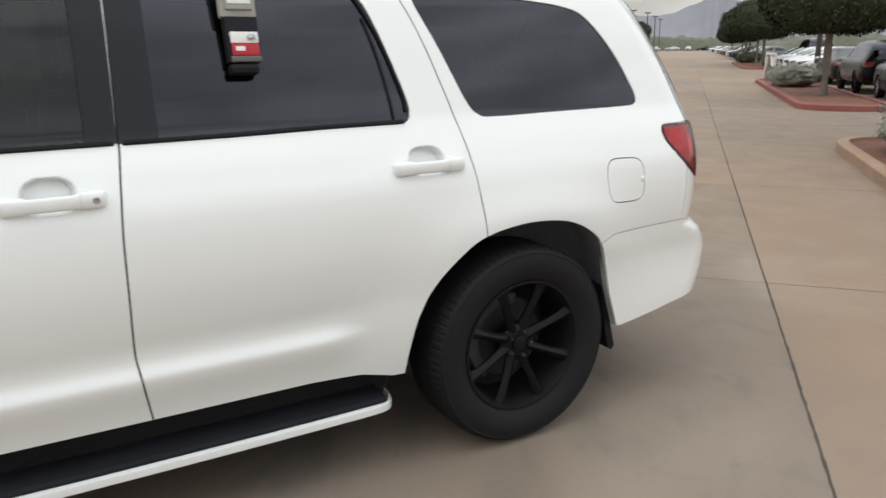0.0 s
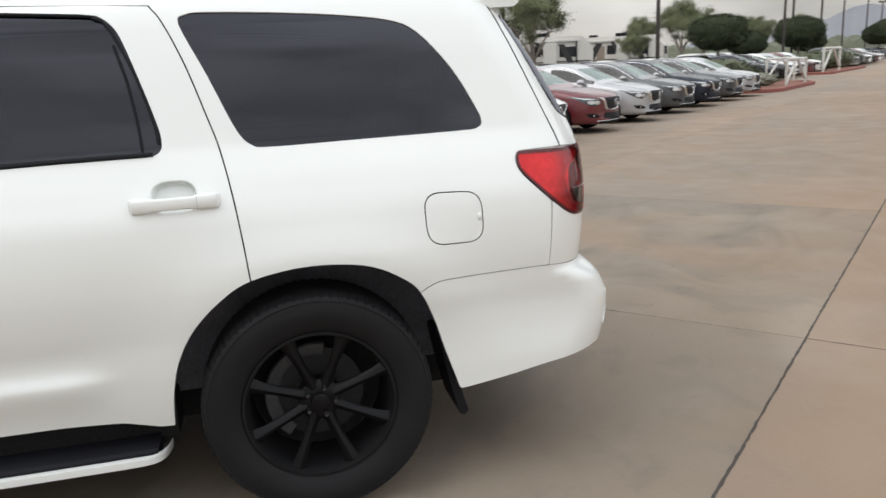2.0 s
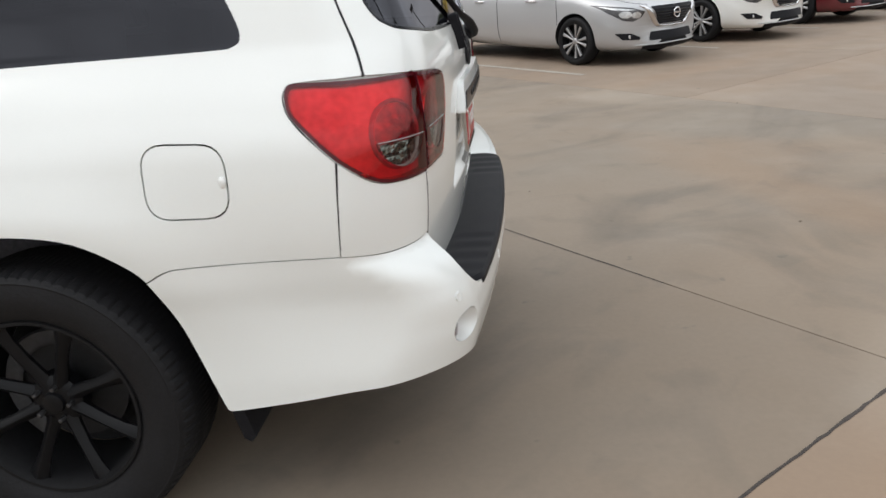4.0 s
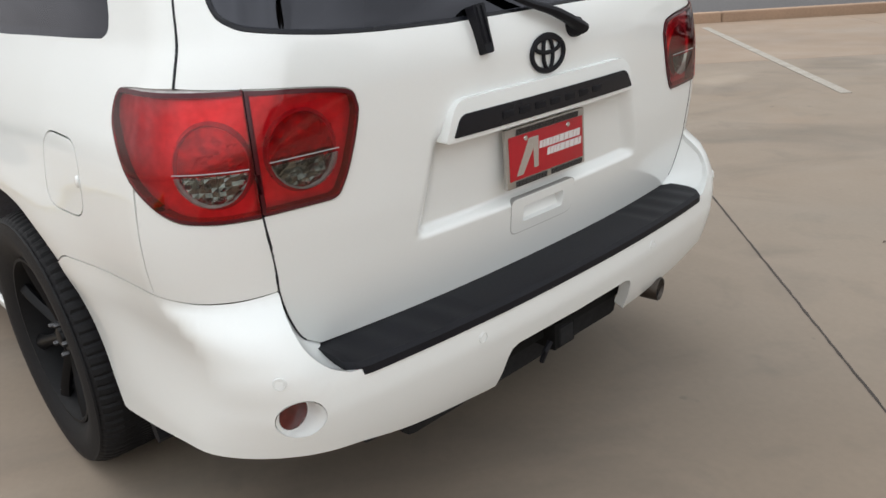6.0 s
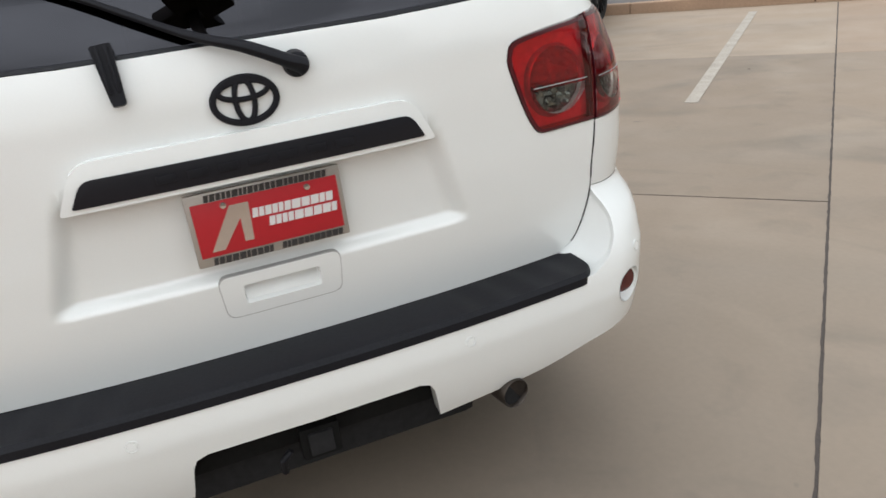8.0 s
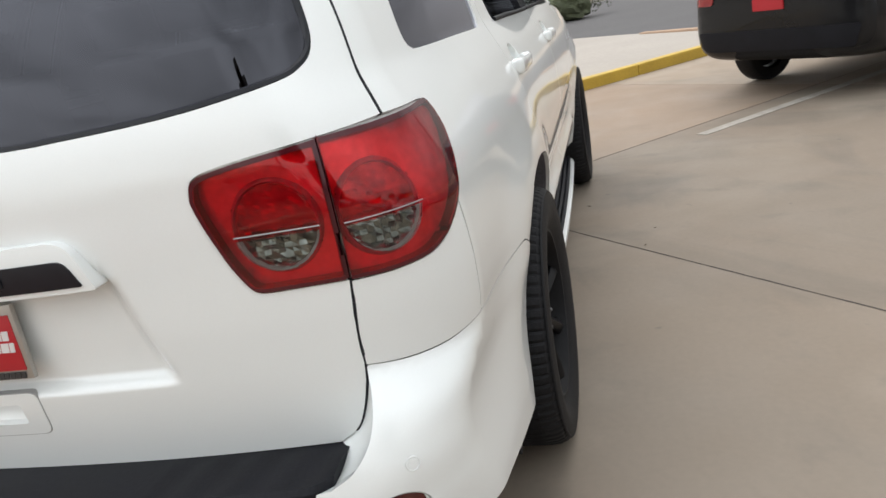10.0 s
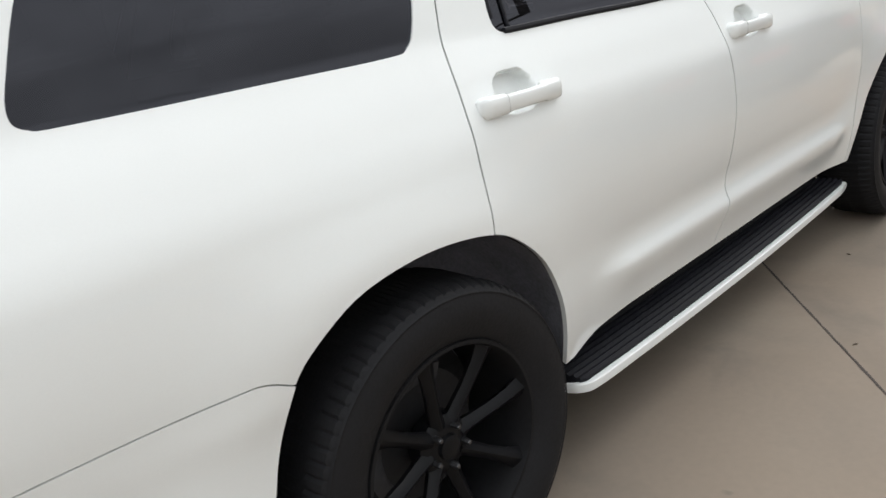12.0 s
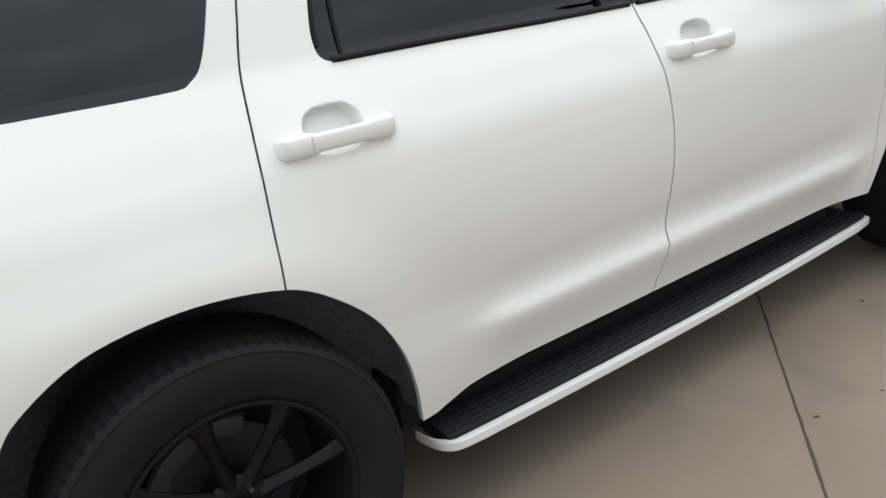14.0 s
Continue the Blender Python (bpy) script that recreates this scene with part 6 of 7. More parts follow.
def loft_body(stations, glass_side, glass_front, glass_back, arches, lift=0.0, sweep=0.0):
    """A closed car body through half sections; glass takes material 1, sills 2, the windscreen 3. sweep draws the nose's corners back."""
    bm = bmesh.new()
    rings = []
    for x, w, zb, zs, zbelt, wb, zr, wr in stations:
        half = [(0, zb), (w * .55, zb), (w * .86, zb + .01), (w * .985, zb + .11), (w, .52 + lift), (w * .985, .70 + lift if zs > .75 + lift else (zb + zs) / 2 + .06), (w * .96, zs), (wb, zbelt), (wr + (wb - wr) * .12, zr - (zr - zbelt) * .16), (wr * .90, zr), (0, zr + .014)]
        back = lambda y: x - sweep * (abs(y) / .9) ** 2.4 * float(ease(1.15, 2.30, x))
        rings.append([bm.verts.new((back(y), y, z)) for y, z in half] + [bm.verts.new((back(y), -y, z)) for y, z in half[-2:0:-1]])
    n = len(rings[0])
    for i, (A, B) in enumerate(zip(rings, rings[1:])):
        for j in range(n):
            f = bm.faces.new((A[j], A[(j + 1) % n], B[(j + 1) % n], B[j]))
            k = j if j < 10 else n - 1 - j
            if k == 7 and i in glass_side:
                f.material_index = 1
            if k == 9 and i in glass_front:
                f.material_index = 3
            if k in (8, 9) and i in glass_back:
                f.material_index = 1
            if k == 0:
                f.material_index = 2
            f.smooth = True
    bm.faces.new(rings[0]).smooth = True
    bm.faces.new(rings[-1]).smooth = True
    bmesh.ops.recalc_face_normals(bm, faces=bm.faces)
    me = bpy.data.meshes.new("body")
    bm.to_mesh(me)
    bm.free()
    ob = bpy.data.objects.new("tmp_body", me)
    scene.collection.objects.link(ob)
    sub = ob.modifiers.new("sub", "SUBSURF")
    sub.levels = sub.render_levels = 2
    cut_bm = bmesh.new()
    for x, r in arches:
        for sy in (-1, 1):
            bmesh.ops.create_cone(cut_bm, cap_ends=True, segments=40, radius1=r, radius2=r, depth=.5, matrix=pose(x, sy * .86, .335, 90, 0, 0))
    cm = bpy.data.meshes.new("cut")
    cut_bm.to_mesh(cm)
    cut_bm.free()
    for mt in (None, None, None, None):
        me.materials.append(mt)
        cm.materials.append(mt)
    cm.polygons.foreach_set("material_index", [2] * len(cm.polygons))
    cutter = bpy.data.objects.new("tmp_cut", cm)
    scene.collection.objects.link(cutter)
    bo = ob.modifiers.new("arch", "BOOLEAN")
    bo.operation, bo.object, bo.solver = "DIFFERENCE", cutter, "EXACT"
    dg = bpy.context.evaluated_depsgraph_get()
    out = bpy.data.meshes.new_from_object(ob.evaluated_get(dg))
    bpy.data.objects.remove(ob)
    bpy.data.objects.remove(cutter)
    return out


def split_by_material(me):
    """Returns a mesh for each material index."""
    out = []
    for k in range(4):
        bm = bmesh.new()
        bm.from_mesh(me)
        bmesh.ops.delete(bm, geom=[f for f in bm.faces if f.material_index != k], context="FACES")
        for f in bm.faces:
            f.material_index = 0
        m = bpy.data.meshes.new(("body", "glazing", "sill", "windscreen")[k])
        for e in bm.edges:
            if len(e.link_faces) == 2 and e.calc_face_angle(0) > radians(35):
                e.smooth = False
        bm.to_mesh(m)
        bm.free()
        out.append(m)
    return out


def patch(tree, outline, way, start, off=.008, step=.05):
    """A thin patch laid on a body: outline in the plane across the way, cast along it."""
    way = Vector(way).normalized()
    pts, faces, rim = flat_sheet(outline, [], step)
    bm = bmesh.new()
    side = Vector((0, 1, 0)) if abs(way.x) > .5 else Vector((1, 0, 0))
    vs = []
    for a, b in pts:
        o = side * a + Vector((0, 0, b)) - way * start
        hit_, no, _, _ = tree.ray_cast(o, way)
        if hit_ is None:
            hit_, no, _, _ = tree.find_nearest(o + way * (start - 2.2))
        vs.append((hit_ + no * off, hit_ - no * .02))
    top = [bm.verts.new(a) for a, _ in vs]
    low = [bm.verts.new(b) for _, b in vs]
    for f in faces:
        bm.faces.new([top[i] for i in f])
    for a, b in rim:
        bm.faces.new((top[b], top[a], low[a], low[b]))
    return bm


def make_small_wheel(R, material, far=False):
    w = new("wheel")
    k = R / .325
    bm = bmesh.new()
    lathe(bm, [(.238 * k, -.09), (.262 * k, -.105), (.285 * k, -.108), (.312 * k, -.096), (.325 * k, -.07), (.325 * k, .07), (.312 * k, .096), (.225 * k, .09)], 48)
    part("tyre", bm, RUBBER, w, sharp=50)
    bm = bmesh.new()
    lathe(bm, [(.246 * k, -.092), (.240 * k, -.102), (.228 * k, -.098), (.218 * k, -.02), (.21 * k, .06)], 40)
    part("rim", bm, BARREL if not far else material, w)
    bm = bmesh.new()
    lathe(bm, [(0, .0), (.20 * k, .0), (.20 * k, .02)], 32)
    part("brake_disc", bm, DARK, w)
    if far:
        bm = bmesh.new()
        lathe(bm, [(0, -.080), (.06 * k, -.085), (.21 * k, -.092)], 20)
        part("cover", bm, material, w)
        return w
    for i in range(5):
        for d in (-1, 1):
            bm = bmesh.new()
            secs = [[bm.verts.new((r * k, y + dy, (c + t) * k)) for dy, t in ((0, -wd), (-.006, 0), (0, wd), (.03, wd * .7), (.03, -wd * .7))] for r, c, wd, y in ((.035, d * .008, .008, -.082), (.12, d * .026, .014, -.086), (.233, d * .056, .026, -.094))]
            for A, B in zip(secs, secs[1:]):
                for j in range(5):
                    bm.faces.new((A[j], A[(j + 1) % 5], B[(j + 1) % 5], B[j]))
            bm.faces.new(secs[0]), bm.faces.new(secs[-1])
            bmesh.ops.rotate(bm, verts=bm.verts, cent=(0, 0, 0), matrix=Matrix.Rotation(2 * math.pi * i / 5, 3, "Y"))
            part("spoke", bm, material, w, sharp=30)
    bm = bmesh.new()
    lathe(bm, [(0, -.096), (.03, -.094), (.045, -.085), (.05, -.05)], 20)
    part("hub", bm, material, w)
    return w


def make_sedan(colour, far=False):
    car = tagged(new("sedan"), {"silver": "silver", "white": "white", "maroon": "maroon red", "grey": "dark grey", "navy": "dark blue", "black": "black"}[colour] + " sedan parked nose out on concrete", "car", "parked sedans")
    body, glass, sill, screen = SEDAN_MESH
    b = body.copy()
    b.materials.clear()
    b.materials.append(PAINTS[colour])
    bo = place("body", b, None, car)
    for nm, me_, m_ in (("glazing", glass, CARGLASS), ("sill", sill, DARK), ("windscreen", screen, SCREEN)):
        place(nm, me_, m_, car)
    for nm, me_, m_, lab in SEDAN_BITS:
        if far and nm not in ("headlamp", "tail_lamp", "grille", "door_mirror", "dashboard", "lower_intake"):
            continue
        place(nm, me_, m_ or PAINTS[colour], car, lab)
    for x in (1.42, -1.355):
        for sy in (-1, 1):
            c = copy_thing(far_wheel if far else small_wheel, pose(x, sy * .80, .325, 0, 0, 0 if sy < 0 else 180))
            c.parent = car
    return car


ST = [(2.44, .50, .30, .595, .645, .44, .672, .36), (2.425, .74, .225, .655, .705, .66, .728, .55), (2.36, .855, .195, .712, .765, .77, .790, .66), (2.16, .900, .180, .772, .822, .805, .858, .70),
      (1.80, .914, .170, .832, .876, .825, .915, .74), (1.45, .917, .165, .875, .916, .822, .948, .76), (1.28, .918, .165, .887, .930, .815, .960, .78), (1.17, .918, .165, .894, .940, .810, .972, .79),
      (.42, .920, .165, .912, .968, .790, 1.390, .655), (.08, .920, .17, .918, .976, .785, 1.462, .625), (-.20, .920, .18, .922, .980, .785, 1.468, .615), (-.30, .920, .18, .924, .982, .785, 1.467, .615),
      (-.75, .918, .19, .932, .994, .780, 1.440, .56), (-1.12, .915, .20, .942, 1.008, .772, 1.350, .555), (-1.74, .905, .20, .958, 1.030, .745, 1.105, .60), (-2.10, .885, .22, .960, 1.030, .70, 1.065, .60),
      (-2.36, .82, .26, .90, .985, .63, 1.025, .54), (-2.44, .70, .34, .80, .89, .54, .935, .44)]
mesh0 = loft_body(ST, (7, 8, 9, 11, 12), (7,), (13,), ((1.42, .362), (-1.355, .362)), sweep=.42)
SEDAN_MESH = split_by_material(mesh0)
tree0 = BVHTree.FromPolygons([v.co.copy() for v in mesh0.vertices], [list(p.vertices) for p in mesh0.polygons])
SEDAN_BITS = []


def bit(name, bm, material, label=""):
    o = part(name, bm, material, None, label)
    SEDAN_BITS.append((name, o.data, material, label))
    bpy.data.objects.remove(o)


front = (-1, 0, 0)


def on_nose(y, z, out=0.0):
    h_, no, _, _ = tree0.ray_cast(Vector((4, y, z)), Vector(front))
    return h_ + no * out if h_ else Vector((2.2, y, z))


bit("grille", patch(tree0, rounded([(-.41, .742), (.41, .742), (.25, .512), (-.25, .512)], .03), front, 4), BLACK, "black mesh grille")
bm = bmesh.new()
for z in (.545, .577, .609, .641, .673, .705):
    w_ = .240 + (z - .512) * .70
    tube(bm, [on_nose(y, z, .010) for y in np.linspace(-w_, w_, 13)], .0055, 6)
bit("grille_bar", bm, GLOSS)
# broad bright V that runs from lamp to lamp under the badge
bm = bmesh.new()
rows_ = []
for y, z, wd in spline([(-.540, .765, .013), (-.475, .728, .026), (-.365, .596, .036), (-.300, .522, .034), (-.23, .492, .024), (0, .486, .020), (.23, .492, .024), (.300, .522, .034), (.365, .596, .036), (.475, .728, .026), (.540, .765, .013)], 4):
    side_ = math.copysign(1, y) if abs(y) > .22 else y / .22
    o_, i_ = on_nose(y + .7 * wd * side_, z - wd * .7, .004), on_nose(y - .7 * wd * side_, z + wd * .7, .006)
    m_ = (o_ + i_) / 2 + Vector((.020, 0, 0))
    rows_.append([bm.verts.new(p) for p in (o_, o_.lerp(m_, .6) + Vector((.006, 0, 0)), m_, i_.lerp(m_, .6) + Vector((.006, 0, 0)), i_)])
for A, B in zip(rows_, rows_[1:]):
    for j in range(4):
        bm.faces.new((A[j], A[j + 1], B[j + 1], B[j]))
bit("grille_surround", bm, CHROME, "chrome grille surround")
bm = bmesh.new()
h_ = on_nose(0, .640)
tube(bm, [(h_.x + .03, .060 * math.cos(t), .640 + .060 * math.sin(t)) for t in np.linspace(0, 2 * math.pi, 24, endpoint=False)], .010, 8, closed=True)
box(bm, h_.x + .02, h_.x + .038, -.066, .066, .629, .651, .002)
bit("badge", bm, CHROME, "round chrome badge")
bit("lower_intake", patch(tree0, rounded([(-.40, .425), (.40, .425), (.43, .315), (-.43, .315)], .025), front, 4), BLACK)
bit("chin", patch(tree0, rounded([(-.52, .255), (.52, .255), (.50, .205), (-.50, .205)], .012), front, 4, .012), BLACK)
bm = bmesh.new()
tube(bm, [on_nose(y, .268, .006) for y in np.linspace(-.60, .60, 25)], .009, 6)
bit("chin_lip", bm, None)
for sy in (-1, 1):
    bit("headlamp", patch(tree0, rounded([(sy * .500, .690), (sy * .535, .625), (sy * .640, .572), (sy * .740, .592), (sy * .825, .680), (sy * .868, .795), (sy * .780, .772), (sy * .620, .740)], .012), front, 4, .004, step=.03), BEZEL, "clear headlamp with bright reflectors")
    for y, z, r in ((.600, .650, .040), (.705, .662, .044)):
        bit("lamp_reflector", patch(tree0, [(sy * (y + r * 1.35 * math.cos(t)), z + r * math.sin(t)) for t in np.linspace(0, 2 * math.pi, 16, endpoint=False)], front, 4, .007, step=.03), CLAMP)
    bit("lamp_blade", patch(tree0, rounded([(sy * .60, .716), (sy * .78, .750), (sy * .854, .776), (sy * .80, .728), (sy * .70, .712)], .006), front, 4, .007, step=.03), CLAMP)
    bit("fog_recess", patch(tree0, rounded([(sy * .545, .365), (sy * .655, .425), (sy * .800, .430), (sy * .735, .345), (sy * .560, .335)], .014), front, 4), BLACK)
    bm = bmesh.new()
    lathe(bm, [(0, -.006), (.022, -.004), (.026, .004)], 14, Matrix.Translation(on_nose(sy * .665, .380, .008)) @ Matrix.Rotation(radians(90), 4, "Z"))
    bit("fog_lamp", bm, CLAMP)
    bit("tail_lamp", patch(tree0, rounded([(sy * .45, .90), (sy * .80, .93), (sy * .80, .78), (sy * .62, .75)], .03), (1, 0, 0), 4), TLAMP, "dark red tail lamp")
    bm = bmesh.new()
    bmesh.ops.create_uvsphere(bm, u_segments=14, v_segments=10, radius=1, matrix=pose(.78, sy * .985, 1.012) @ Matrix.Diagonal((.085, .135, .066, 1)))
    box(bm, .77, .88, min(sy * .78, sy * .93), max(sy * .78, sy * .93), .935, .985, .01)
    bit("door_mirror", bm, None)
    for x in (.55, -.62):
        bm = bmesh.new()
        h_, no, _, _ = tree0.ray_cast(Vector((x, sy * 3, .86)), Vector((0, -sy, 0)))
        tube(bm, [h_ + Vector((-.11, sy * .01, 0)), h_ + Vector((-.08, sy * .03, 0)), h_ + Vector((.08, sy * .03, 0)), h_ + Vector((.11, sy * .01, 0))], .014, 8)
        bit("door_handle", bm, CHROME)
    for line in ([(1.06, .28), (1.10, .60), (1.04, .93)], [(-.16, .27), (-.18, .6), (-.22, .96)], [(-.98, .45), (-1.03, .75), (-1.25, .95)]):
        bm = bmesh.new()
        P = []
        for x, z in spline(line, 5):
            h_, no, _, _ = tree0.ray_cast(Vector((x, sy * 3, z)), Vector((0, -sy, 0)))
            P.append(h_ + no * .0005)
        tube(bm, P, .005, 6)
        bit("door_seam", bm, DARK)
    bm = bmesh.new()
    P = []
    for x, z in spline([(1.00, 1.000), (.70, 1.165), (.36, 1.325), (.02, 1.392), (-.45, 1.395), (-.95, 1.320), (-1.35, 1.165), (-1.55, 1.07)], 6):
        h_, no, _, _ = tree0.ray_cast(Vector((x, sy * 3, z)), Vector((0, -sy, 0)))
        if h_ is not None:
            P.append(h_ + no * .004)
    tube(bm, P, .007, 6)
    bit("window_trim", bm, CHROME)
for sy in (-1, 1):
    bm = bmesh.new()
    P = []
    for x, y in spline([(2.28, .42), (2.10, .62), (1.75, .70), (1.30, .72)], 6):
        h_, no, _, _ = tree0.ray_cast(Vector((x, sy * y, 3)), Vector((0, 0, -1)))
        P.append(h_ + no * .0005)
    tube(bm, P, .003, 6)
    bit("bonnet_seam", bm, DARK)
for x, y in ((.25, -.36), (.25, .36), (-.75, -.36), (-.75, .36)):
    bm = bmesh.new()
    box(bm, x - .38, x - .24, y - .24, y + .24, .55, 1.10, .06)
    box(bm, x - .36, x - .26, y - .13, y + .13, 1.12, 1.28, .04)
    bit("seat", bm, CABIN)
bm = bmesh.new()
box(bm, .75, 1.15, -.70, .70, .70, .95, .06)
# pale base colour carries the daylight that falls through the windscreen
bit("dashboard", bm, mat("pale_sunlit_dashboard", (.16, .16, .155), .8, var=.2))
bm = bmesh.new()
tube(bm, [(.62 + .04 * math.sin(t), .36 + .18 * math.cos(t), .98 + .17 * math.sin(t)) for t in np.linspace(0, 2 * math.pi, 20, endpoint=False)], .015, 6, closed=True)
bit("steering_wheel", bm, BLACK)

small_wheel = make_small_wheel(.325, ALLOY)
far_wheel = make_small_wheel(.325, ALLOY, True)
SEDANS = {}


def sedan(colour, s, n, turn):
    m, key = lot(s, n, 0, turn), (colour, s > 30 or n < -12)
    if key not in SEDANS:
        SEDANS[key] = make_sedan(*key)
        SEDANS[key].matrix_basis = m
        return SEDANS[key]
    return copy_thing(SEDANS[key], m)


for s, c in ((7.95, "silver"), (10.75, "white"), (13.5, "maroon"), (16.3, "silver"), (19.1, "grey"), (21.8, "navy"), (24.6, "grey"), (27.2, "silver")):
    sedan(c, s, 6.25, -90)
rnd = random.Random(5)
cols = ["silver", "white", "grey", "white", "navy", "black", "silver", "maroon", "white"]
for k in range(13):
    sedan(cols[rnd.randrange(9)], 40.5 + 2.8 * k if k < 6 else 69.2 + (3.3 if k > 6 else 0) + 2.9 * (k - 6), 8.2 if k < 6 else 7.6, -90)
for k in range(12):
    sedan(cols[rnd.randrange(9)], 41 + 2.8 * k if k < 7 else 80 + 3.0 * (k - 7), -8.9, 90)
for k in range(11):
    sedan(cols[rnd.randrange(9)], 148 + 9.5 * k, 9.3, -90), sedan(cols[rnd.randrange(9)], 149 + 9.8 * k, -8.6, 90)
for k in range(9):
    sedan(cols[rnd.randrange(9)], 98 + 5 * k, 9.5, -90), sedan(cols[rnd.randrange(9)], 97 + 5.2 * k, -8.5, 90)
for k in range(8):
    sedan(cols[rnd.randrange(9)], 262 + rnd.uniform(-2, 2), -16 + 5.0 * k, 180 if k % 2 else 90)
for k in range(12):
    sedan(cols[rnd.randrange(9)], 38 + 3.0 * k, 19.5, 90), sedan(cols[rnd.randrange(9)], 16 + 2.9 * k, -17.0 - .12 * k, -90)
for s, n, c, t in ((21.45, -7.65, "navy", 180), (33.0, -7.6, "black", 0), (37.0, -9.6, "grey", 90), (39.0, -14.6, "silver", 90)):
    sedan(c, s, n, t)
for o in [small_wheel, *small_wheel.children_recursive, far_wheel, *far_wheel.children_recursive]:
    bpy.data.objects.remove(o)

# far buildings, trailers, hills ---------------------------------------------------------------------
CREAM2 = mat("grey_cream_stucco", (.50, .45, .38), .9, var=.06, big=.08, fine=.8)
YBAND = mat("yellow_sign_band", (.62, .47, .06), .7, var=.06, big=.3)
WIN = mat("dark_window_glass", (.02, .022, .025), .1, var=.2)
RVW = mat("white_trailer_siding", (.66, .635, .59), .5, var=.08, big=.5)
RVT = mat("tan_trailer_stripe", (.30, .24, .19), .6, var=.1)


def polar(az, d, z=0.0, turn=0.0):
    """A place seen along the aisle: az degrees to its left, d metres off."""
    return lot(-3.3 + d * math.cos(radians(az)), -1.7 + d * math.sin(radians(az)), z, az + turn)


shop = tagged(new("shop_building"), "low cream shop with a yellow sign band", "building")
for nm, b_, m_ in (("wall", (0, 14, -9, 14, 0, 8.9), CREAM2), ("parapet", (-.3, 14, -9.3, 14.3, 8.7, 9.2), BLACK), ("sign_band", (-.25, 0, -9, 14, 6.9, 8.3), YBAND)):
    bm = bmesh.new()
    box(bm, *b_)
    part(nm, bm, m_, shop, smooth=False)
for y in (-5, 1, 7):
    bm = bmesh.new()
    box(bm, -.12, .1, y, y + 3.6, .4, 3.8)
    part("window", bm, WIN, shop, smooth=False)
for y, w in ((-6, 8.5), (5, 6)):
    bm = bmesh.new()
    box(bm, -.32, -.24, y, y + w, 7.3, 7.95)
    part("sign_bar", bm, mat("brown_sign_paint", (.28, .19, .05), .7) if "brown_sign_paint" not in bpy.data.materials else bpy.data.materials["brown_sign_paint"], shop, smooth=False)
shop.matrix_basis = polar(39, 118)


def trailer(m, length, label):
    t = tagged(new("travel_trailer"), label, "trailer", "travel trailers")
    bm = bmesh.new()
    A = [(0, .7), (0, 2.6), (.9, 3.5), (length, 3.6), (length, .7)]
    f_, g_ = [bm.verts.new((-1.25, x, z)) for x, z in A], [bm.verts.new((1.25, x, z)) for x, z in A]
    bm.faces.new(f_), bm.faces.new(g_)
    for i in range(5):
        bm.faces.new((f_[i], f_[(i + 1) % 5], g_[(i + 1) % 5], g_[i]))
    part("shell", bm, RVW, t, smooth=False)
    for nm, b_, m_ in (("stripe", (-1.28, -1.2, .3, length, .75, 1.5), RVT), ("window", (-1.29, -1.2, 1.4, 2.7, 1.9, 2.7), WIN), ("window", (-1.29, -1.2, 4.2, 5.0, 2.0, 2.8), WIN), ("window", (-1.29, -1.2, 6.2, 7.6, 1.9, 2.7), WIN), ("slide_out", (-1.9, -1.2, 3.0, 4.0, 1.2, 3.0), RVW), ("roof_unit", (-.5, .5, 3.4, 4.4, 3.5, 3.85), BLACK), ("vent_cover", (-.3, .3, 6.2, 6.9, 3.55, 3.8), BLACK), ("awning_roll", (-1.42, -1.26, 1.2, length - .8, 3.1, 3.28), WPOST), ("awning_arm", (-1.36, -1.27, 1.3, 1.4, 1.0, 3.15), BLACK), ("awning_arm", (-1.36, -1.27, length - 1.0, length - .9, 1.0, 3.15), BLACK), ("lower_stripe", (-1.285, -1.2, .2, length, 1.52, 1.6), INK), ("door", (-1.29, -1.2, 5.2, 5.95, .9, 2.75), RVT), ("end_window", (-.7, .7, -.04, .06, 1.8, 2.5), WIN), ("wheel_pair", (-1.2, 1.2, 4.6, 6.2, -.03, .8), RUBBER), ("front_jack", (-.3, .3, .3, .5, -.03, .8), BLACK)):
        bm = bmesh.new()
        box(bm, *b_, .03)
        part(nm, bm, m_, t, smooth=False)
    for y0, w_, z0, z1, k in ((1.2, .5, .8, 2.9, 1.1), (3.0, .35, .8, 3.2, 1.4), (length - 2.4, .6, .8, 3.0, -1.2)):
        bm = bmesh.new()
        f0, f1 = [[bm.verts.new((x, y, z)) for y, z in ((y0, z0), (y0 + w_, z0), (y0 + w_ + k, z1), (y0 + k, z1))] for x in (-1.20, -1.295)]
        bm.faces.new(f0), bm.faces.new(f1[::-1])
        for i in range(4):
            bm.faces.new((f0[i], f0[(i + 1) % 4], f1[(i + 1) % 4], f1[i]))
        part("swoosh_band", bm, INK, t, smooth=False)
    t.matrix_basis = m
    return t


trailer(polar(26, 72, 0, -6), 10, "white travel trailer with tan stripe and dark windows")
trailer(polar(22.5, 66, 0, 9), 11, "white travel trailer with tan stripe and dark windows")
trailer(polar(17.5, 74, 0, -8), 9, "white travel trailer with tan stripe and dark windows")
trailer(polar(30.0, 78, 0, 12), 8, "white travel trailer with tan stripe and dark windows")
trailer(polar(41.5, 70, 0, 4), 9, "white travel trailer with tan stripe and dark windows")

# hedge line and distant trees
hedge = tagged(new("distant_trees"), "hazy green band of distant trees", "trees", kind="stuff")
us, ks = np.linspace(276, 420, 60), np.linspace(-90, 150, 240)
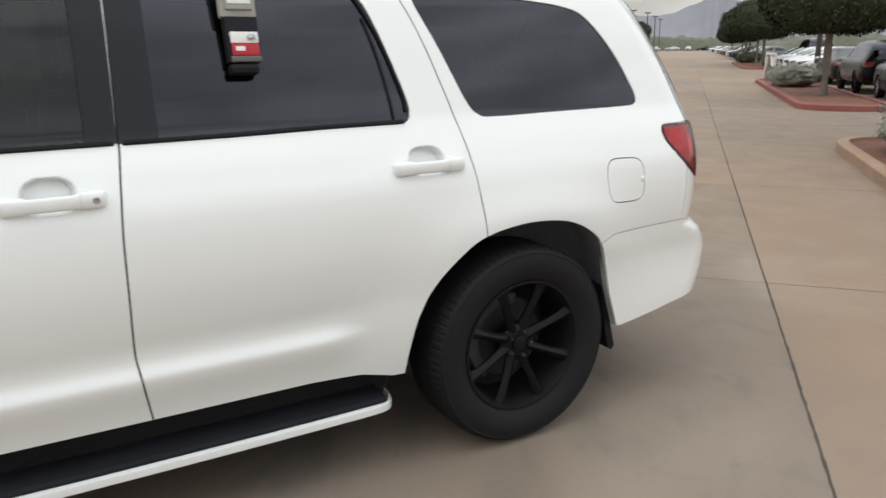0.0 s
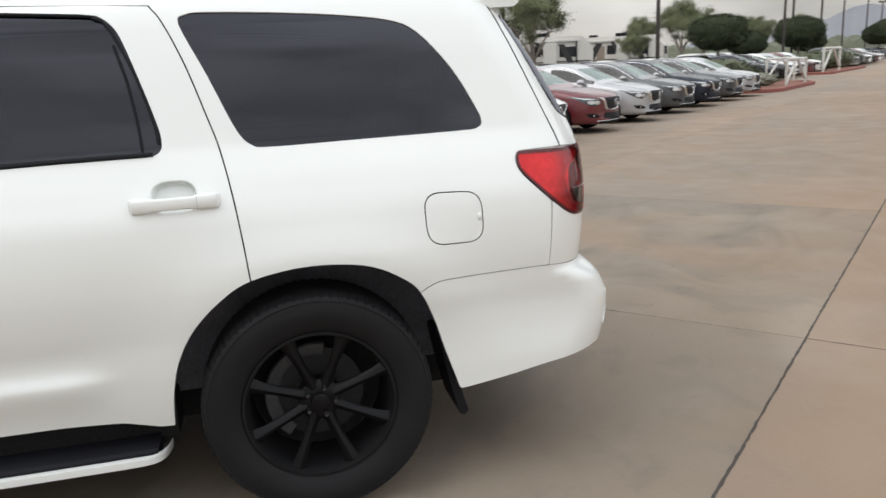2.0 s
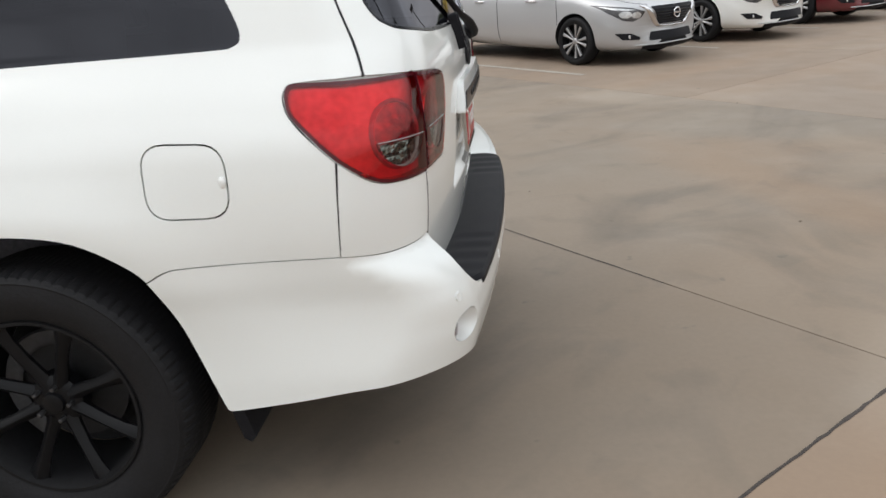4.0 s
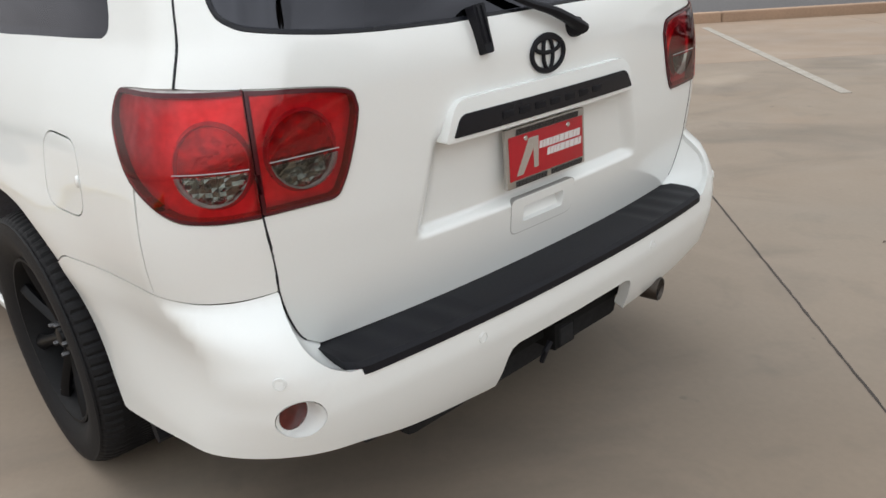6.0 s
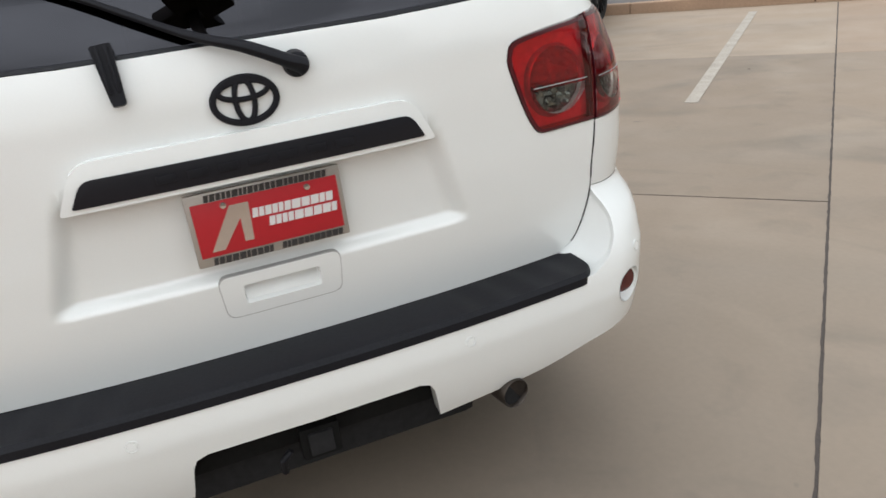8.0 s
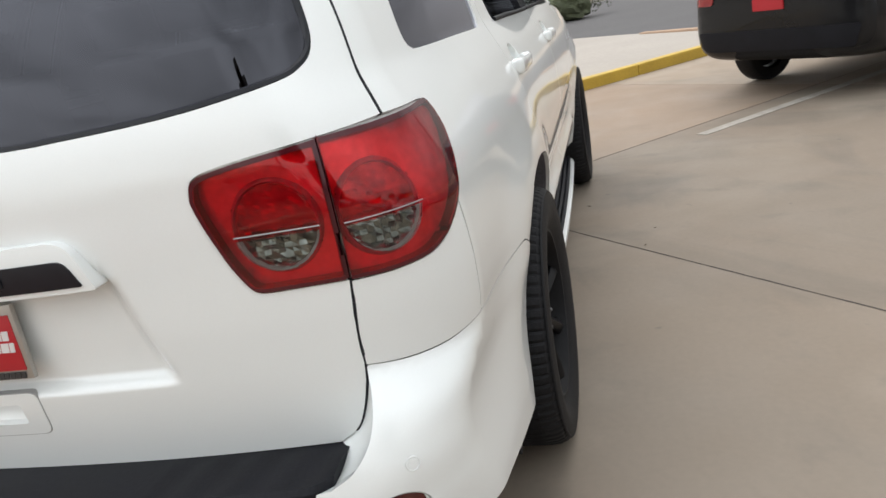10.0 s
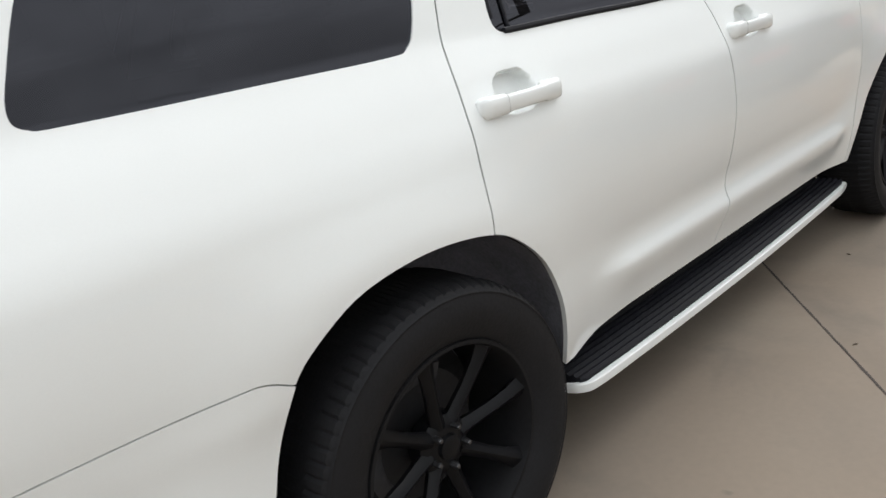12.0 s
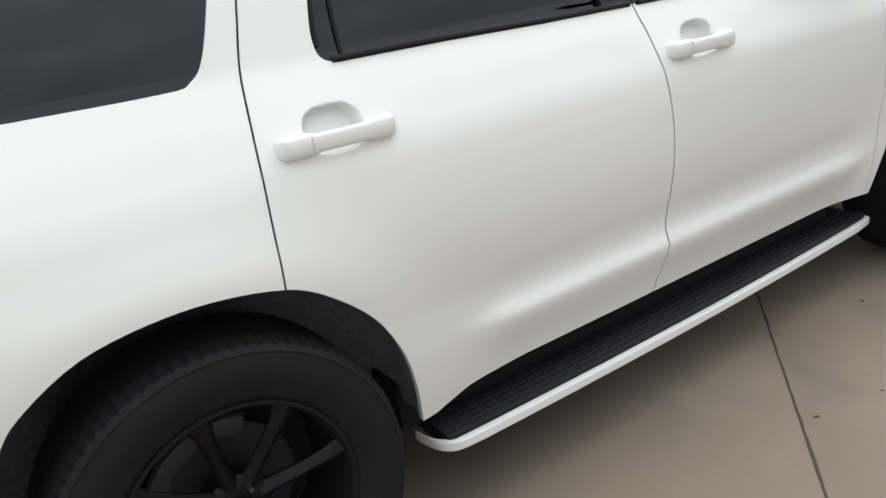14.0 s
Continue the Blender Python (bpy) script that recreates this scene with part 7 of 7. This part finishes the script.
hv = [[max(4.6 + 3.0 * noise.noise((a * .05, b * .05, 1)), .8) * (.80 + .28 * noise.noise((a * .32, b * .32, 4)) + .12 * noise.noise((a * .9, b * .9, 9))) for b in ks] for a in us]
hv[0] = [-.02] * len(ks)
me = bpy.data.meshes.new("canopy")
me.from_pydata([(a, b, hv[i][j]) for i, a in enumerate(us) for j, b in enumerate(ks)], [], [(i * 240 + j, i * 240 + j + 1, i * 240 + j + 241, i * 240 + j + 240) for i in range(59) for j in range(239)])
me.polygons.foreach_set("use_smooth", [True] * len(me.polygons))
# leaf colour paled to put the haze of distance into the canopy
place("canopy", me, mat("hazy_green_leaves", (.12, .128, .09), .95, var=.35, big=.12, fine=1.2), hedge)
hedge.matrix_basis = LOT

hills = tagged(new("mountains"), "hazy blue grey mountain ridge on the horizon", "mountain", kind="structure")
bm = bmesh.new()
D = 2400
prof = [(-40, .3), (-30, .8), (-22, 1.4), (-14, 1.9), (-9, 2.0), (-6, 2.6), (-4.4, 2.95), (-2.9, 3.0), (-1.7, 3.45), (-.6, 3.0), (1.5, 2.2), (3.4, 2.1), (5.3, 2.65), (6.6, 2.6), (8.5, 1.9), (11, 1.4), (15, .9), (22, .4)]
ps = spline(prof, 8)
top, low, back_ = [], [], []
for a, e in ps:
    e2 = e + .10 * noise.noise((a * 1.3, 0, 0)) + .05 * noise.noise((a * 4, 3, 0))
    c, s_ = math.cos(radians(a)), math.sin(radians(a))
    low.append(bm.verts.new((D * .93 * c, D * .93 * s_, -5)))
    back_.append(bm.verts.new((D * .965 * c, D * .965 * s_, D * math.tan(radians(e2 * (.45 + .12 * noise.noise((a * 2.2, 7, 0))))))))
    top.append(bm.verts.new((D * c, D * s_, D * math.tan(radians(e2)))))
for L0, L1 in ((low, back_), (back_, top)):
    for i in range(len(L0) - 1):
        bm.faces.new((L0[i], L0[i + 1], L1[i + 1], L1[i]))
# base colour is lifted and blued to carry the distance haze
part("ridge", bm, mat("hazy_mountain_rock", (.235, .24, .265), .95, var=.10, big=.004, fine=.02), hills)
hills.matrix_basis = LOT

# what stands past the yellow kerb
bk = tagged(new("column_base"), "pale concrete column base with dark steel column", "column")
bm = bmesh.new()
box(bm, -.455, .455, -.455, .455, .0, .80, .02)
part("plinth", bm, PAVE, bk)
bm = bmesh.new()
box(bm, -.40, .40, -.40, .40, .80, .97, .02)
part("base_cover", bm, BLACK, bk)
bm = bmesh.new()
box(bm, -.125, .125, -.125, .125, .97, 4.2, .01)
part("column", bm, POLE, bk)
bm = bmesh.new()
tube(bm, [(.41, .41, .80), (.41, .41, 3.2)], .02, 8)
part("conduit", bm, STEEL, bk)
bk.matrix_basis = lot(-13.9, 8.65, .10, 24)
PALEK = mat("pale_kerb_concrete", (.46, .43, .39), .85, var=.12, big=2, fine=30, rand=.05)
kerb_run("kerb", -22.5, -6.0, -22.5, 30.0, PALEK, label="pale concrete kerb stones across the drive")
kerb_run("kerb", -27.0, -6.0, -27.0, 34.0, PALEK, label="pale concrete kerb stones across the drive")
bm = bmesh.new()
box(bm, -22.4, -14.4, -30, 40, -.028, .02)
drive = tagged(part("road", bm, ASPH, smooth=False), "grey asphalt drive beyond the pavement", kind="structure")
drive.matrix_basis = LOT
hedge_box = tagged(new("clipped_hedge"), "low clipped green hedge behind the kerb", "hedge")
place("foliage", leaf_cloud("hedge_leaves", 14000, .05, clipped(.55, 2.6, .46, .46, 7, .05), 17), LEAF, hedge_box)
bm = bmesh.new()
box(bm, -.48, .48, -2.5, 2.5, -.02, .84, .06)
part("inner_hedge", bm, LEAF, hedge_box)
hedge_box.matrix_basis = lot(-28.4, 11.5, 0, 6)
copy_thing(scrub, lot(-50, 23.0, 0, 100) @ Matrix.Diagonal((1.0, 1.0, 1.25, 1)))
copy_thing(scrub, lot(-16.5, 14.6, 0, 10) @ Matrix.Diagonal((.7, .7, .9, 1)))

# dark vehicle in the stall beside
def make_wagon(colour, label):
    st = [(2.30, .62, .40, .70, .80, .56, .86, .46), (2.22, .80, .32, .80, .90, .72, .95, .58), (1.95, .92, .30, .92, 1.02, .80, 1.06, .64), (1.35, .94, .28, 1.0, 1.08, .83, 1.12, .66), (1.15, .94, .28, 1.02, 1.10, .83, 1.18, .67), (.60, .94, .28, 1.03, 1.12, .82, 1.58, .64), (.25, .94, .28, 1.03, 1.12, .81, 1.67, .62), (-.5, .94, .28, 1.04, 1.13, .81, 1.70, .62), (-1.3, .935, .28, 1.05, 1.14, .80, 1.69, .61), (-1.95, .92, .30, 1.06, 1.15, .79, 1.62, .60), (-2.22, .88, .34, 1.0, 1.14, .76, 1.40, .58), (-2.32, .80, .42, .92, 1.06, .70, 1.12, .54)]
    me = loft_body(st, (4, 5, 6, 7, 8), (4,), (9, 10), ((1.40, .42), (-1.35, .42)), .10)
    b, g, s_, scr = split_by_material(me)
    w = tagged(new("small_suv"), label, "suv")
    place("body", b, PAINTS[colour], w), place("glazing", g, TINT, w), place("sill", s_, DARK, w), place("windscreen", scr, TINT, w)
    tr = BVHTree.FromPolygons([v.co.copy() for v in me.vertices], [list(p.vertices) for p in me.polygons])
    part("plate", patch(tr, [(-.15, .92), (.15, .92), (.15, .78), (-.15, .78)], (1, 0, 0), 4, .012), PLATE_RED, w, "red dealer plate insert")
    part("bumper_trim", patch(tr, rounded([(-.80, .62), (.80, .62), (.74, .44), (-.74, .44)], .04), (1, 0, 0), 4, .01), BLACK, w)
    for sy in (-1, 1):
        part("tail_lamp", patch(tr, rounded([(sy * .55, 1.02), (sy * .85, 1.05), (sy * .85, .86), (sy * .60, .86)], .03), (1, 0, 0), 4), TLAMP, w, "dark red tail lamp")
    for x in (1.40, -1.35):
        for sy in (-1, 1):
            sw = make_small_wheel(.36, RIM)
            sw.parent = w
            sw.matrix_basis = pose(x, sy * .82, .36, 0, 0, 0 if sy < 0 else 180)
    return w


wag = make_wagon("black", "black small SUV parked beside with a red plate insert")
wag.matrix_basis = lot(-1.98, 7.55, 0, 90)
for s, n, sc in ((26.75, -7.5, 1.0), (56.5, -9.6, 1.2)):
    c = copy_thing(wag, lot(s, n, 0, 0) @ Matrix.Diagonal((sc, sc, sc, 1)))
    tagged(c, "black small SUV parked beyond the planted island", "suv")
for c, places in (("white", ((64, 16.4), (73.5, 17.0), (82, 17.2))), ("silver", ((67.2, 16.6), (76.8, 17.1))), ("grey", ((70.3, 16.8), (72.4, 7.5)))):
    far_wag = None
    for s, n in places:
        m = lot(s, n, 0, -90)
        far_wag = copy_thing(far_wag, m) if far_wag else make_wagon(c, {"white": "white", "silver": "silver", "grey": "dark grey"}[c] + " SUV parked in a far row")
        far_wag.matrix_basis = m
